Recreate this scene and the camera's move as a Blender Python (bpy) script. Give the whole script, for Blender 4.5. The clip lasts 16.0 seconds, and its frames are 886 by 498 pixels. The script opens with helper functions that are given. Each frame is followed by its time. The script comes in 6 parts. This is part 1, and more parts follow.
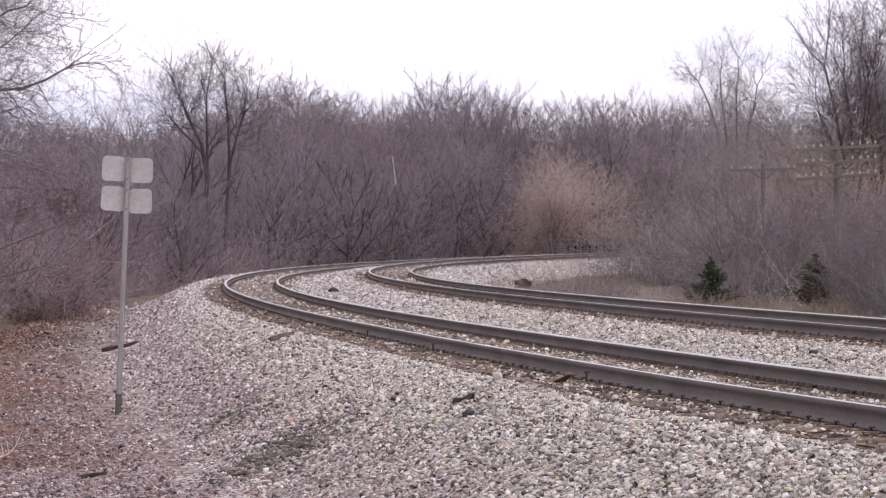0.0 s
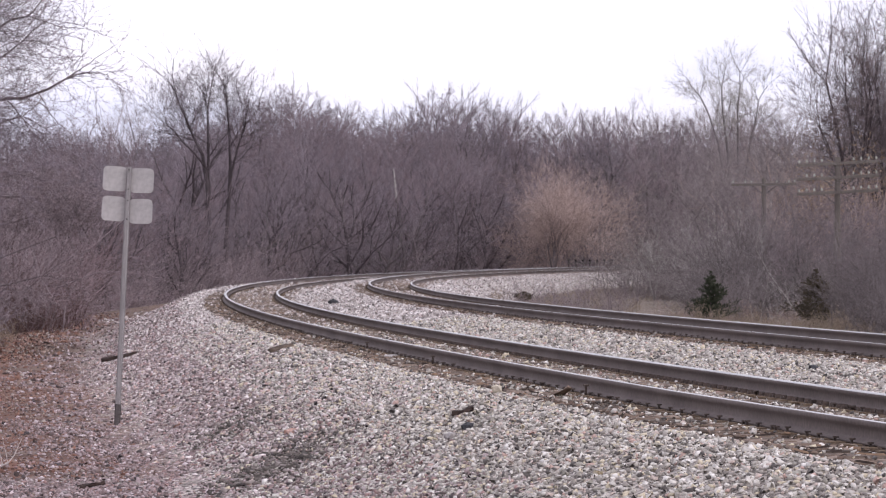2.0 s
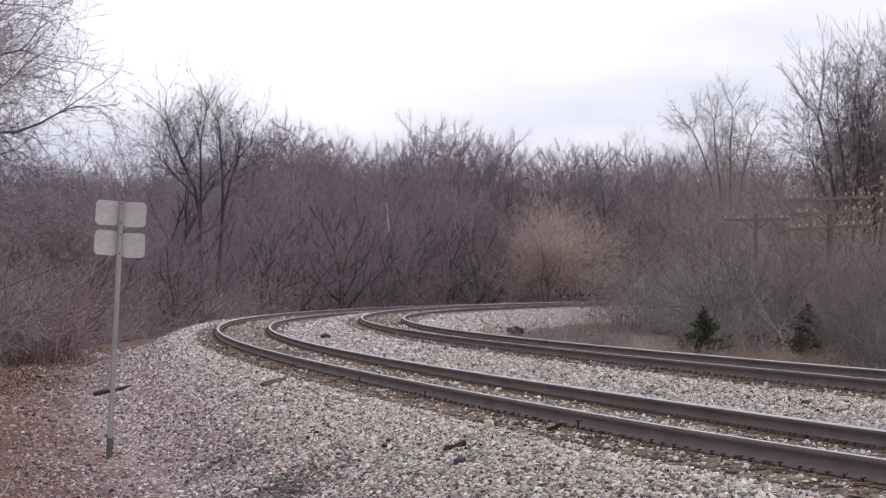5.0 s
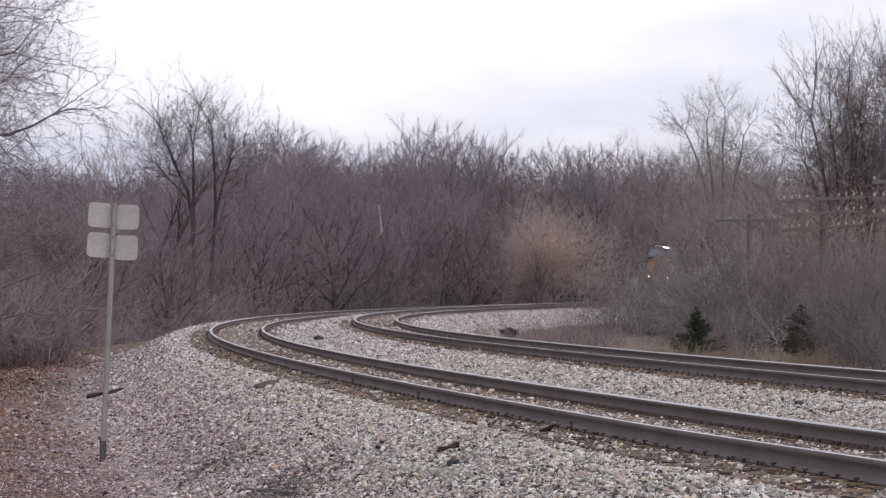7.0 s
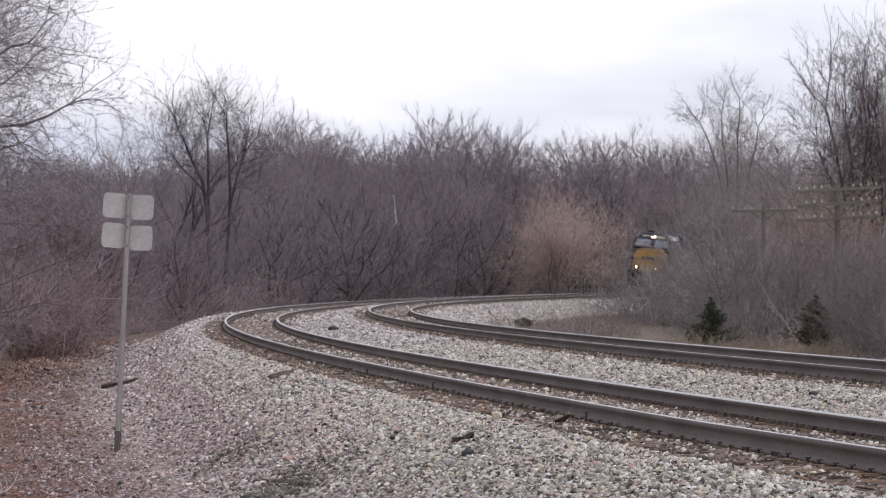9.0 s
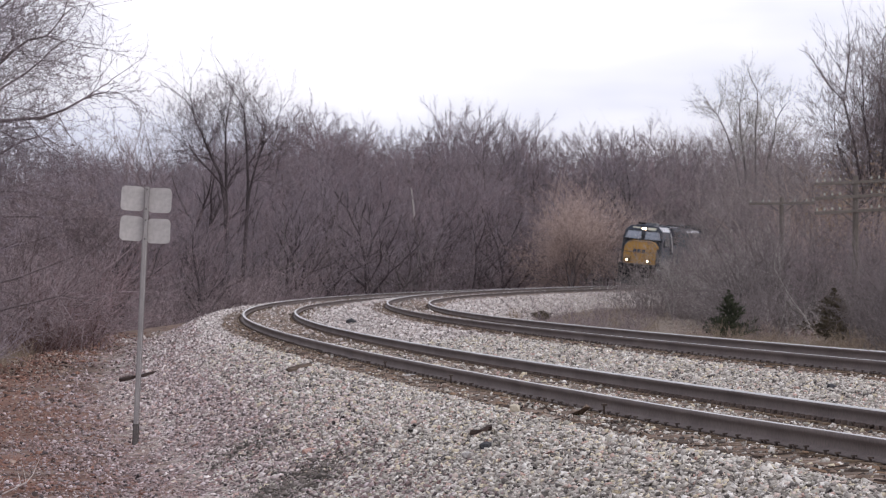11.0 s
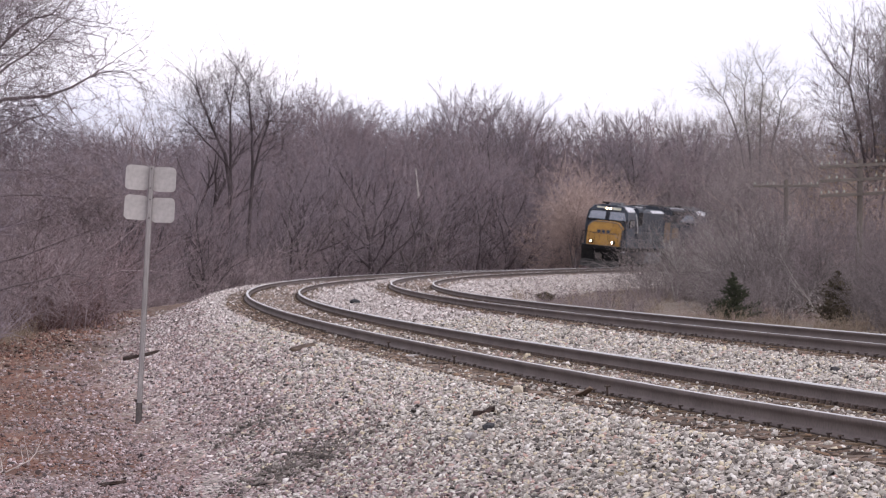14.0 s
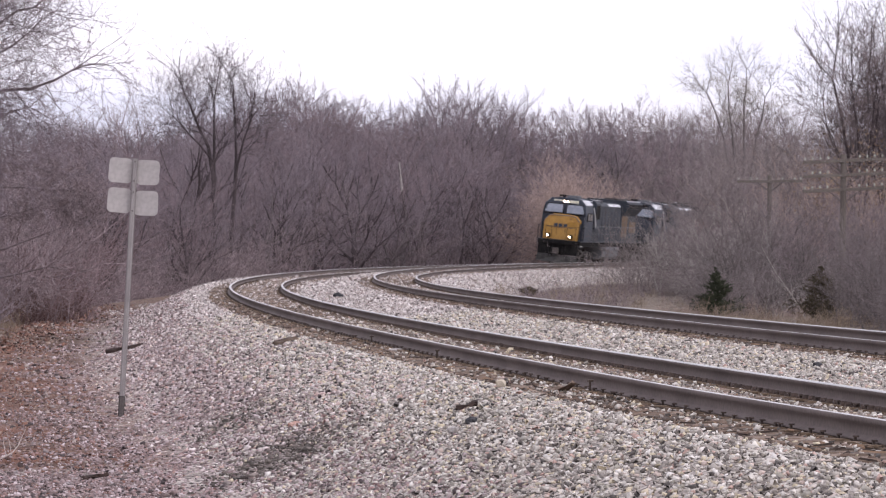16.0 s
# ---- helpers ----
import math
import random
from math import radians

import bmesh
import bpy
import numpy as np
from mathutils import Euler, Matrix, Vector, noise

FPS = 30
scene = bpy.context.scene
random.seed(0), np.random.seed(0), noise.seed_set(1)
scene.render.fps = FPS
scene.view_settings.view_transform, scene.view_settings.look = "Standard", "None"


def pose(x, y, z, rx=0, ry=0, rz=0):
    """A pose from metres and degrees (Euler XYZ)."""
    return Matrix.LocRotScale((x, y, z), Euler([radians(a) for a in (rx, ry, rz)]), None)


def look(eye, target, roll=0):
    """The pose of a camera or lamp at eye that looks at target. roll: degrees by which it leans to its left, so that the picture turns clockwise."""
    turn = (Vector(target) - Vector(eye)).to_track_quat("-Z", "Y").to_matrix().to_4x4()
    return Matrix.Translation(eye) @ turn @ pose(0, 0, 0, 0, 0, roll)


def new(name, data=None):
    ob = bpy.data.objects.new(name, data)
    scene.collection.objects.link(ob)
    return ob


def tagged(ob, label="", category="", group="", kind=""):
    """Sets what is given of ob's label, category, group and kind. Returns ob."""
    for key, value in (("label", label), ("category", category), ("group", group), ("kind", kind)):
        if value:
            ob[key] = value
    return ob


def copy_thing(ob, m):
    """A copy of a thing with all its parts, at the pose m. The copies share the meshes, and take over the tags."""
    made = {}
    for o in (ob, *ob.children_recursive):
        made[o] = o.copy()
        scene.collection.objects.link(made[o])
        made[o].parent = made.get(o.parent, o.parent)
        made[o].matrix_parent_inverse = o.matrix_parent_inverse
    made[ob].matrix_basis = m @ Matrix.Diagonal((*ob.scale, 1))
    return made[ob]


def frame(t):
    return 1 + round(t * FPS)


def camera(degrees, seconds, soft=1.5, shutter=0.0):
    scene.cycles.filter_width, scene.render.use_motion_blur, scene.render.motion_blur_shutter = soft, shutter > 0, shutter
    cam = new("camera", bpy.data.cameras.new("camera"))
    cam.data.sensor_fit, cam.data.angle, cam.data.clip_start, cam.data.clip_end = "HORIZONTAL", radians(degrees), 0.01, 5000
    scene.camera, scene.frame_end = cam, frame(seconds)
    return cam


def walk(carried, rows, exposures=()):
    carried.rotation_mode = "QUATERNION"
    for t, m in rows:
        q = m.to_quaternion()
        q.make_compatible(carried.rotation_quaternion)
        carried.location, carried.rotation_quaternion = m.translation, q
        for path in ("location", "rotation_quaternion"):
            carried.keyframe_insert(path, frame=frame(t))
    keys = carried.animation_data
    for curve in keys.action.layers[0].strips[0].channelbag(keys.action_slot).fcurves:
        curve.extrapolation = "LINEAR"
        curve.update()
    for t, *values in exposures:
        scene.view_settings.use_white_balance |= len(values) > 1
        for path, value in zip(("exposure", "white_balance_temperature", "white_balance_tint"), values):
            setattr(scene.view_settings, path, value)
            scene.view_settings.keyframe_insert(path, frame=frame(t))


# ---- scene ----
FOV = 14.45
EYE = Vector((0.0, 0.0, 2.0))
# seconds, heading to the right, tilt up, roll (degrees): a hand-held camera that stands still and sways
SWAY = [
    (0.0, 0.000, 0.293, -0.012), (0.5, 0.003, 0.326, 0.185), (1.0, -0.012, 0.376, 0.168), (1.5, -0.013, 0.444, 0.248),
    (2.0, -0.006, 0.497, 0.405), (2.5, -0.007, 0.578, 0.362), (3.0, 0.000, 0.649, 0.166), (3.5, 0.053, 0.737, 0.204),
    (4.0, 0.108, 0.877, 0.506), (6.5, 0.187, 1.127, 0.399), (7.0, 0.229, 1.090, 0.346), (7.5, 0.211, 1.039, 0.289),
    (8.0, 0.145, 1.004, 0.466), (8.5, 0.083, 0.981, 0.543), (9.0, -0.009, 0.932, 0.363), (9.5, -0.084, 0.884, 0.363),
    (10.0, -0.184, 0.865, 0.373), (12.5, -0.348, 0.673, 0.316), (13.0, -0.382, 0.607, 0.382), (13.5, -0.406, 0.517, 0.626),
    (14.0, -0.365, 0.496, 0.659), (14.5, -0.230, 0.507, 0.847), (15.0, -0.055, 0.493, 0.727), (15.5, 0.009, 0.413, 0.760),
    (16.0, -0.090, 0.402, 0.871)]


def aim(yaw, tilt, roll):
    a, b = radians(yaw), radians(tilt)
    way = Vector((math.sin(a) * math.cos(b), math.cos(a) * math.cos(b), math.sin(b)))
    return look(EYE, EYE + way * 10, roll)


cam = camera(FOV, 16.0, soft=1.1)
# a long lens of about 10 mm aperture, focused on the near track
cam.data.dof.use_dof = True
cam.data.dof.focus_distance = 24.0
cam.data.dof.aperture_fstop = cam.data.lens / 10.0
walk(cam, [(t, aim(y, p, r)) for t, y, p, r in SWAY], exposures=[(0.0, -0.02, 6500, 19), (2.0, -0.06, 6370, 18), (4.0, -0.25, 6400, 15), (7.0, -0.37, 6390, 12.5), (9.5, -0.31, 6400, 12), (12.5, -0.17, 6430, 15), (14.0, -0.05, 6520, 17), (16.0, -0.02, 6490, 18)])

# ---------------------------------------------------------------- light: a bright overcast sky
world = bpy.data.worlds.new("overcast")
scene.world = world
world.use_nodes = True
wn, wl = world.node_tree.nodes, world.node_tree.links
wn.clear()
w_out = wn.new("ShaderNodeOutputWorld")
w_bg = wn.new("ShaderNodeBackground")
w_sky = wn.new("ShaderNodeTexSky")
w_sky.sky_type, w_sky.sun_disc = "NISHITA", False
w_sky.sun_elevation, w_sky.sun_rotation = radians(48), radians(115)
w_sky.air_density, w_sky.dust_density = 1.0, 2.0
w_bg.inputs["Strength"].default_value = 0.15
w_tc = wn.new("ShaderNodeTexCoord")
w_map = wn.new("ShaderNodeMapping")
w_map.inputs["Scale"].default_value = (2.2, 2.2, 9.0)
w_noise = wn.new("ShaderNodeTexNoise")
w_noise.inputs["Scale"].default_value, w_noise.inputs["Detail"].default_value = 1.6, 5.0
w_ramp = wn.new("ShaderNodeValToRGB")
w_ramp.color_ramp.elements[0].position, w_ramp.color_ramp.elements[0].color = 0.42, (6.1, 6.3, 7.3, 1)
w_ramp.color_ramp.elements[1].position, w_ramp.color_ramp.elements[1].color = 0.58, (9.5, 9.45, 10.0, 1)
w_mix = wn.new("ShaderNodeMixRGB")
w_mix.inputs["Fac"].default_value = 0.93
wl.new(w_tc.outputs["Generated"], w_map.inputs["Vector"])
wl.new(w_map.outputs["Vector"], w_noise.inputs["Vector"])
wl.new(w_noise.outputs["Fac"], w_ramp.inputs["Fac"])
wl.new(w_sky.outputs["Color"], w_mix.inputs["Color1"])
wl.new(w_ramp.outputs["Color"], w_mix.inputs["Color2"])
wl.new(w_mix.outputs["Color"], w_bg.inputs["Color"])
wl.new(w_bg.outputs["Background"], w_out.inputs["Surface"])

sun = new("sun", bpy.data.lights.new("sun", "SUN"))
sun.data.energy, sun.data.angle, sun.data.color = 1.0, radians(25), (1.0, 0.96, 0.92)
sun.matrix_world = look((60, -30, 75), (0, 0, 0))


# ---------------------------------------------------------------- materials
def material(name, c1, c2, rough=0.8, scale=4.0, fine=40.0, metal=0.0, bump=0.3, coords="Object", rand=0.0, contrast=0.5, dist=0.02, stretch=(1, 1, 1), spec=0.3):
    """Two colours mixed by coarse and fine noise, with fine relief; rand varies the brightness from object to object."""
    m = bpy.data.materials.new(name)
    m.use_nodes = True
    n, l = m.node_tree.nodes, m.node_tree.links
    b = n["Principled BSDF"]
    b.inputs["Metallic"].default_value, b.inputs["Specular IOR Level"].default_value = metal, spec
    tc = n.new("ShaderNodeTexCoord")
    mp = n.new("ShaderNodeMapping")
    mp.inputs["Scale"].default_value = stretch
    l.new(tc.outputs[coords], mp.inputs["Vector"])
    a, f = n.new("ShaderNodeTexNoise"), n.new("ShaderNodeTexNoise")
    a.inputs["Scale"].default_value, a.inputs["Detail"].default_value = scale, 4
    f.inputs["Scale"].default_value, f.inputs["Detail"].default_value = fine, 3
    l.new(mp.outputs["Vector"], a.inputs["Vector"])
    l.new(mp.outputs["Vector"], f.inputs["Vector"])
    add = n.new("ShaderNodeMath")
    add.operation = "MULTIPLY_ADD"
    add.inputs[1].default_value, add.inputs[2].default_value = 0.5, 0.0
    l.new(f.outputs["Fac"], add.inputs[0])
    half = n.new("ShaderNodeMath")
    half.operation = "MULTIPLY_ADD"
    half.inputs[1].default_value = 0.5
    l.new(a.outputs["Fac"], half.inputs[0])
    l.new(add.outputs[0], half.inputs[2])
    ramp = n.new("ShaderNodeValToRGB")
    ramp.color_ramp.elements[0].position, ramp.color_ramp.elements[1].position = 0.5 - 0.25 * contrast, 0.5 + 0.25 * contrast
    ramp.color_ramp.elements[0].color, ramp.color_ramp.elements[1].color = (*c1, 1), (*c2, 1)
    l.new(half.outputs[0], ramp.inputs["Fac"])
    colour = ramp.outputs["Color"]
    if rand:
        oi = n.new("ShaderNodeObjectInfo")
        mr = n.new("ShaderNodeMapRange")
        mr.inputs["To Min"].default_value, mr.inputs["To Max"].default_value = 1 - rand, 1 + rand
        l.new(oi.outputs["Random"], mr.inputs["Value"])
        hs = n.new("ShaderNodeHueSaturation")
        l.new(mr.outputs["Result"], hs.inputs["Value"])
        l.new(colour, hs.inputs["Color"])
        colour = hs.outputs["Color"]
    l.new(colour, b.inputs["Base Color"])
    rr = n.new("ShaderNodeMapRange")
    rr.inputs["To Min"].default_value, rr.inputs["To Max"].default_value = max(0.05, rough - 0.12), min(1, rough + 0.1)
    l.new(f.outputs["Fac"], rr.inputs["Value"])
    l.new(rr.outputs["Result"], b.inputs["Roughness"])
    if bump:
        bp = n.new("ShaderNodeBump")
        bp.inputs["Strength"].default_value, bp.inputs["Distance"].default_value = bump, dist
        l.new(half.outputs[0], bp.inputs["Height"])
        l.new(bp.outputs["Normal"], b.inputs["Normal"])
    return m


def island_material(name, colours, rough=0.85, grain=30.0):
    """Each island of the mesh takes one of the colours, with a fine grain over it."""
    m = bpy.data.materials.new(name)
    m.use_nodes = True
    n, l = m.node_tree.nodes, m.node_tree.links
    b = n["Principled BSDF"]
    b.inputs["Roughness"].default_value, b.inputs["Specular IOR Level"].default_value = rough, 0.25
    g = n.new("ShaderNodeNewGeometry")
    ramp = n.new("ShaderNodeValToRGB")
    ramp.color_ramp.interpolation = "CONSTANT"
    el = ramp.color_ramp.elements
    while len(el) < len(colours):
        el.new(0.5)
    total, at = sum(w for w, c in colours), 0.0
    for e, (w, c) in zip(el, colours):
        e.position, e.color = at / total, (*c, 1)
        at += w
    l.new(g.outputs["Random Per Island"], ramp.inputs["Fac"])
    tc, t = n.new("ShaderNodeTexCoord"), n.new("ShaderNodeTexNoise")
    t.inputs["Scale"].default_value, t.inputs["Detail"].default_value = grain, 4
    l.new(tc.outputs["Object"], t.inputs["Vector"])
    mr = n.new("ShaderNodeMapRange")
    mr.inputs["To Min"].default_value, mr.inputs["To Max"].default_value = 0.55, 1.4
    l.new(t.outputs["Fac"], mr.inputs["Value"])
    hs = n.new("ShaderNodeHueSaturation")
    l.new(mr.outputs["Result"], hs.inputs["Value"])
    l.new(ramp.outputs["Color"], hs.inputs["Color"])
    l.new(hs.outputs["Color"], b.inputs["Base Color"])
    return m


def glow(name, colour, strength):
    m = bpy.data.materials.new(name)
    m.use_nodes = True
    b = m.node_tree.nodes["Principled BSDF"]
    b.inputs["Base Color"].default_value = (*colour, 1)
    b.inputs["Emission Color"].default_value, b.inputs["Emission Strength"].default_value = (*colour, 1), strength
    return m


BARK = material("bark", (0.118, 0.096, 0.097), (0.195, 0.160, 0.162), 0.9, 1.5, 14, bump=0.6, rand=0.3, stretch=(1, 1, 0.25))
BARK_DARK = material("dark_bark", (0.050, 0.039, 0.041), (0.105, 0.084, 0.088), 0.9, 1.5, 14, bump=0.6, stretch=(1, 1, 0.25))
BARK_GREY = material("grey_bark", (0.125, 0.107, 0.107), (0.205, 0.178, 0.177), 0.9, 1.5, 14, bump=0.6, rand=0.25, stretch=(1, 1, 0.25))
BARK_PALE = material("pale_bark", (0.28, 0.255, 0.235), (0.50, 0.465, 0.435), 0.8, 1.2, 12, bump=0.4, rand=0.1)
TWIG = material("twigs", (0.117, 0.095, 0.105), (0.290, 0.243, 0.263), 0.9, 0.45, 8, bump=0, rand=0.18)
TWIG_RED = material("reddish_twigs", (0.127, 0.097, 0.102), (0.313, 0.242, 0.253), 0.9, 0.45, 8, bump=0, rand=0.18)
TWIG_TAN = material("tan_twigs", (0.326, 0.244, 0.213), (0.464, 0.361, 0.321), 0.9, 0.6, 8, bump=0, rand=0.15)
TWIG_GREY = material("grey_twigs", (0.126, 0.101, 0.103), (0.306, 0.250, 0.254), 0.9, 0.45, 8, bump=0, rand=0.18)
TWIG_HAZE = material("soft_grey_brown_twigs", (0.146, 0.123, 0.119), (0.342, 0.295, 0.282), 0.9, 0.45, 8, bump=0, rand=0.18)
TWIG_DRAB = material("drab_grey_brown_twigs", (0.102, 0.086, 0.084), (0.254, 0.218, 0.214), 0.9, 0.45, 8, bump=0, rand=0.18)
RAIL_SIDE = material("brown_rail_steel", (0.103, 0.083, 0.077), (0.164, 0.134, 0.124), 0.82, 1.2, 30, metal=0.0, bump=0.15, dist=0.004, spec=0.15)
RAIL_TOP = material("polished_rail_head", (0.44, 0.43, 0.42), (0.60, 0.585, 0.57), 0.50, 0.8, 60, metal=0.9, bump=0.03, dist=0.002)
TIE_WOOD = material("weathered_tie_wood", (0.066, 0.046, 0.036), (0.235, 0.178, 0.138), 0.92, 2.5, 30, bump=0.7, rand=0.5, stretch=(0.25, 1, 1))
ANCHOR_STEEL = material("dark_rusty_anchor_steel", (0.041, 0.029, 0.023), (0.101, 0.069, 0.054), 0.9, 6, 40, metal=0.1, bump=0.3, dist=0.004)
PLATE_STEEL = material("rusty_plate_steel", (0.105, 0.072, 0.048), (0.235, 0.170, 0.115), 0.85, 6, 40, metal=0.3, bump=0.3, dist=0.004)
CLIP_STEEL = material("dark_spike_steel", (0.057, 0.043, 0.038), (0.128, 0.095, 0.078), 0.8, 8, 50, metal=0.3, bump=0.2, dist=0.003)
STONE = island_material("ballast_stone", [(16, (0.565, 0.524, 0.476)), (16, (0.431, 0.395, 0.352)), (12, (0.699, 0.656, 0.596)), (13, (0.270, 0.243, 0.217)),
                                         (7, (0.559, 0.459, 0.405)), (3, (0.516, 0.363, 0.311)), (9, (0.624, 0.544, 0.405)), (9, (0.371, 0.347, 0.296)), (9, (0.118, 0.106, 0.098)), (6, (0.775, 0.736, 0.689))])
STONE_MID = island_material("dusted_ballast_stone", [(16, (0.577, 0.492, 0.468)), (16, (0.438, 0.367, 0.349)), (11, (0.714, 0.626, 0.607)), (13, (0.275, 0.226, 0.214)), (8, (0.564, 0.428, 0.389)), (4, (0.526, 0.352, 0.311)), (7, (0.626, 0.523, 0.429)), (10, (0.125, 0.106, 0.103)), (6, (0.850, 0.771, 0.744))])
# Same ballast stone; the far bed's brighter light is put into its colours.
STONE_BRIGHTENED = island_material("brightened_ballast_stone", [(20, (0.58, 0.525, 0.495)), (16, (0.48, 0.43, 0.405)), (14, (0.68, 0.62, 0.59)), (8, (0.34, 0.30, 0.283)), (8, (0.55, 0.455, 0.42)), (5, (0.22, 0.195, 0.185)), (6, (0.79, 0.745, 0.715))])
DRY_GRASS = material("dry_grass", (0.202, 0.155, 0.113), (0.353, 0.281, 0.210), 0.9, 1.0, 9, bump=0, rand=0.1)
NEEDLES = material("dark_green_needles", (0.024, 0.030, 0.017), (0.060, 0.066, 0.038), 0.8, 2.0, 12, bump=0, rand=0.15)
NEEDLES_BROWN = material("browned_needles", (0.042, 0.036, 0.024), (0.105, 0.082, 0.052), 0.8, 2.0, 12, bump=0)
GALVANISED = material("dull_galvanised_steel", (0.27, 0.25, 0.245), (0.38, 0.355, 0.345), 0.55, 3.0, 30, metal=0.25, bump=0.08, dist=0.004, stretch=(1, 1, 0.3))
PLATE_BACK = material("weathered_aluminium_plate", (0.39, 0.368, 0.352), (0.50, 0.472, 0.455), 0.6, 2.2, 20, metal=0.1, bump=0.05, dist=0.004)
OLD_STEEL = material("dark_old_steel", (0.085, 0.075, 0.072), (0.15, 0.132, 0.125), 0.8, 5, 40, bump=0.2, dist=0.004)
POLE_WOOD = material("grey_pole_wood", (0.115, 0.098, 0.086), (0.195, 0.170, 0.150), 0.9, 1.5, 20, bump=0.4, stretch=(1, 1, 0.2))
GLASS_INSULATOR = material("pale_glass_insulator", (0.33, 0.34, 0.29), (0.50, 0.51, 0.44), 0.5, 6, 30, bump=0, spec=0.3)
WIRE = material("old_wire", (0.20, 0.19, 0.18), (0.30, 0.285, 0.27), 0.7, 3, 30, bump=0)
CHARRED = material("dark_rotten_wood", (0.020, 0.014, 0.012), (0.075, 0.050, 0.042), 0.95, 4, 30, bump=0.6)
DEAD_WOOD = material("bleached_dead_wood", (0.28, 0.23, 0.21), (0.45, 0.39, 0.36), 0.85, 3, 25, bump=0.3)
BLACK_STONE = material("black_slag", (0.018, 0.018, 0.020), (0.06, 0.06, 0.066), 0.7, 8, 40, bump=0.4)
YELLOW_STONE = material("yellow_limestone", (0.46, 0.39, 0.29), (0.60, 0.54, 0.44), 0.9, 8, 40, bump=0.4)
RED_STONE = material("reddish_stone", (0.40, 0.23, 0.18), (0.55, 0.38, 0.32), 0.9, 8, 40, bump=0.4)
YELLOW = material("yellow_engine_paint", (0.292, 0.151, 0.024), (0.432, 0.231, 0.036), 0.5, 1.6, 9, bump=0.05, dist=0.01, spec=0.5)
HOOD = material("faded_grey_blue_hood_paint", (0.022, 0.027, 0.037), (0.046, 0.053, 0.066), 0.7, 1.0, 14, bump=0.05, dist=0.01, spec=0.4)
OCHRE = material("dull_ochre_paint", (0.085, 0.060, 0.040), (0.20, 0.115, 0.050), 0.6, 1.6, 9, bump=0.05)
BLUE = material("dark_blue_engine_paint", (0.016, 0.022, 0.036), (0.034, 0.044, 0.064), 0.6, 1.0, 14, bump=0.05, dist=0.01, spec=0.5)
GREY = material("grey_engine_paint", (0.10, 0.106, 0.118), (0.17, 0.178, 0.19), 0.6, 0.8, 12, bump=0.05, dist=0.01, spec=0.5)
BLACK = material("sooty_black_steel", (0.009, 0.009, 0.010), (0.026, 0.024, 0.023), 0.85, 3, 30, bump=0.25, dist=0.01, spec=0.12)
GRIME = material("dusty_undergear_steel", (0.040, 0.036, 0.034), (0.12, 0.105, 0.098), 0.85, 2, 20, bump=0.3, dist=0.01)
# Sky reflection on the engines' roof edges, put in as a pale colour.
PALE_ROOF = material("pale_sky_reflection_roof_edge", (0.50, 0.51, 0.54), (0.68, 0.69, 0.72), 0.5, 2, 20, bump=0.05)
PALE_PAINT = material("white_trim_paint", (0.62, 0.62, 0.62), (0.78, 0.78, 0.78), 0.5, 2, 20, bump=0.03)
PLOUGH = material("dusty_plough_steel", (0.025, 0.024, 0.023), (0.081, 0.076, 0.073), 0.8, 2, 5, bump=0.2, dist=0.01)
ORANGE = material("orange_patch_paint", (0.42, 0.14, 0.030), (0.55, 0.20, 0.050), 0.55, 2, 20, bump=0.05)
GLASS = material("dark_cab_glass", (0.187, 0.204, 0.230), (0.272, 0.289, 0.323), 0.1, 1, 5, metal=0.6, bump=0, spec=0.8)
LAMP_WARM = glow("lit_headlight", (1.0, 0.70, 0.48), 15.0)
LAMP_DITCH = glow("lit_ditch_light", (1.0, 0.66, 0.40), 15.0)
LAMP_SMALL = glow("lit_step_light", (1.0, 0.95, 0.85), 6.0)
NUMBER_BOARD = glow("lit_number_board", (0.62, 0.62, 0.50), 0.12)
TWIG_PALE = material("pale_grey_twigs", (0.30, 0.28, 0.25), (0.46, 0.43, 0.40), 0.9, 0.6, 8, bump=0)
PALE_STONE = material("pale_grey_stone", (0.33, 0.31, 0.30), (0.50, 0.47, 0.45), 0.9, 8, 40, bump=0.4)
DIRT_BITS = island_material("dirt_bits", [(12, (0.20, 0.108, 0.082)), (8, (0.12, 0.074, 0.062)), (9, (0.29, 0.156, 0.115)), (5, (0.36, 0.27, 0.22)), (4, (0.075, 0.055, 0.05)), (3, (0.42, 0.36, 0.32))], 0.95)
BARK_MAUVE = material("mauve_grey_bark", (0.14, 0.11, 0.115), (0.25, 0.205, 0.21), 0.9, 1.5, 14, bump=0.5, stretch=(1, 1, 0.25))
DUSTY_STONE = island_material("dusty_gravel", [(16, (0.330, 0.254, 0.247)), (14, (0.240, 0.179, 0.170)), (10, (0.427, 0.344, 0.341)), (10, (0.165, 0.123, 0.117)), (8, (0.352, 0.234, 0.215)), (7, (0.090, 0.074, 0.074)), (6, (0.618, 0.530, 0.532)), (4, (0.321, 0.276, 0.270))])
TWIG_MAUVE = material("pale_mauve_twigs", (0.240, 0.198, 0.222), (0.396, 0.336, 0.366), 0.9, 0.6, 8, bump=0)
TIE_BITS = island_material("splintered_tie_bits", [(10, (0.22, 0.160, 0.125)), (9, (0.14, 0.098, 0.076)), (4, (0.34, 0.27, 0.22)), (13, (0.050, 0.036, 0.029)), (5, (0.25, 0.165, 0.110)), (2, (0.45, 0.39, 0.33))], 0.95)
TWIG_ROSE = material("rosy_brown_twigs", (0.111, 0.077, 0.080), (0.324, 0.235, 0.241), 0.9, 0.45, 8, bump=0)
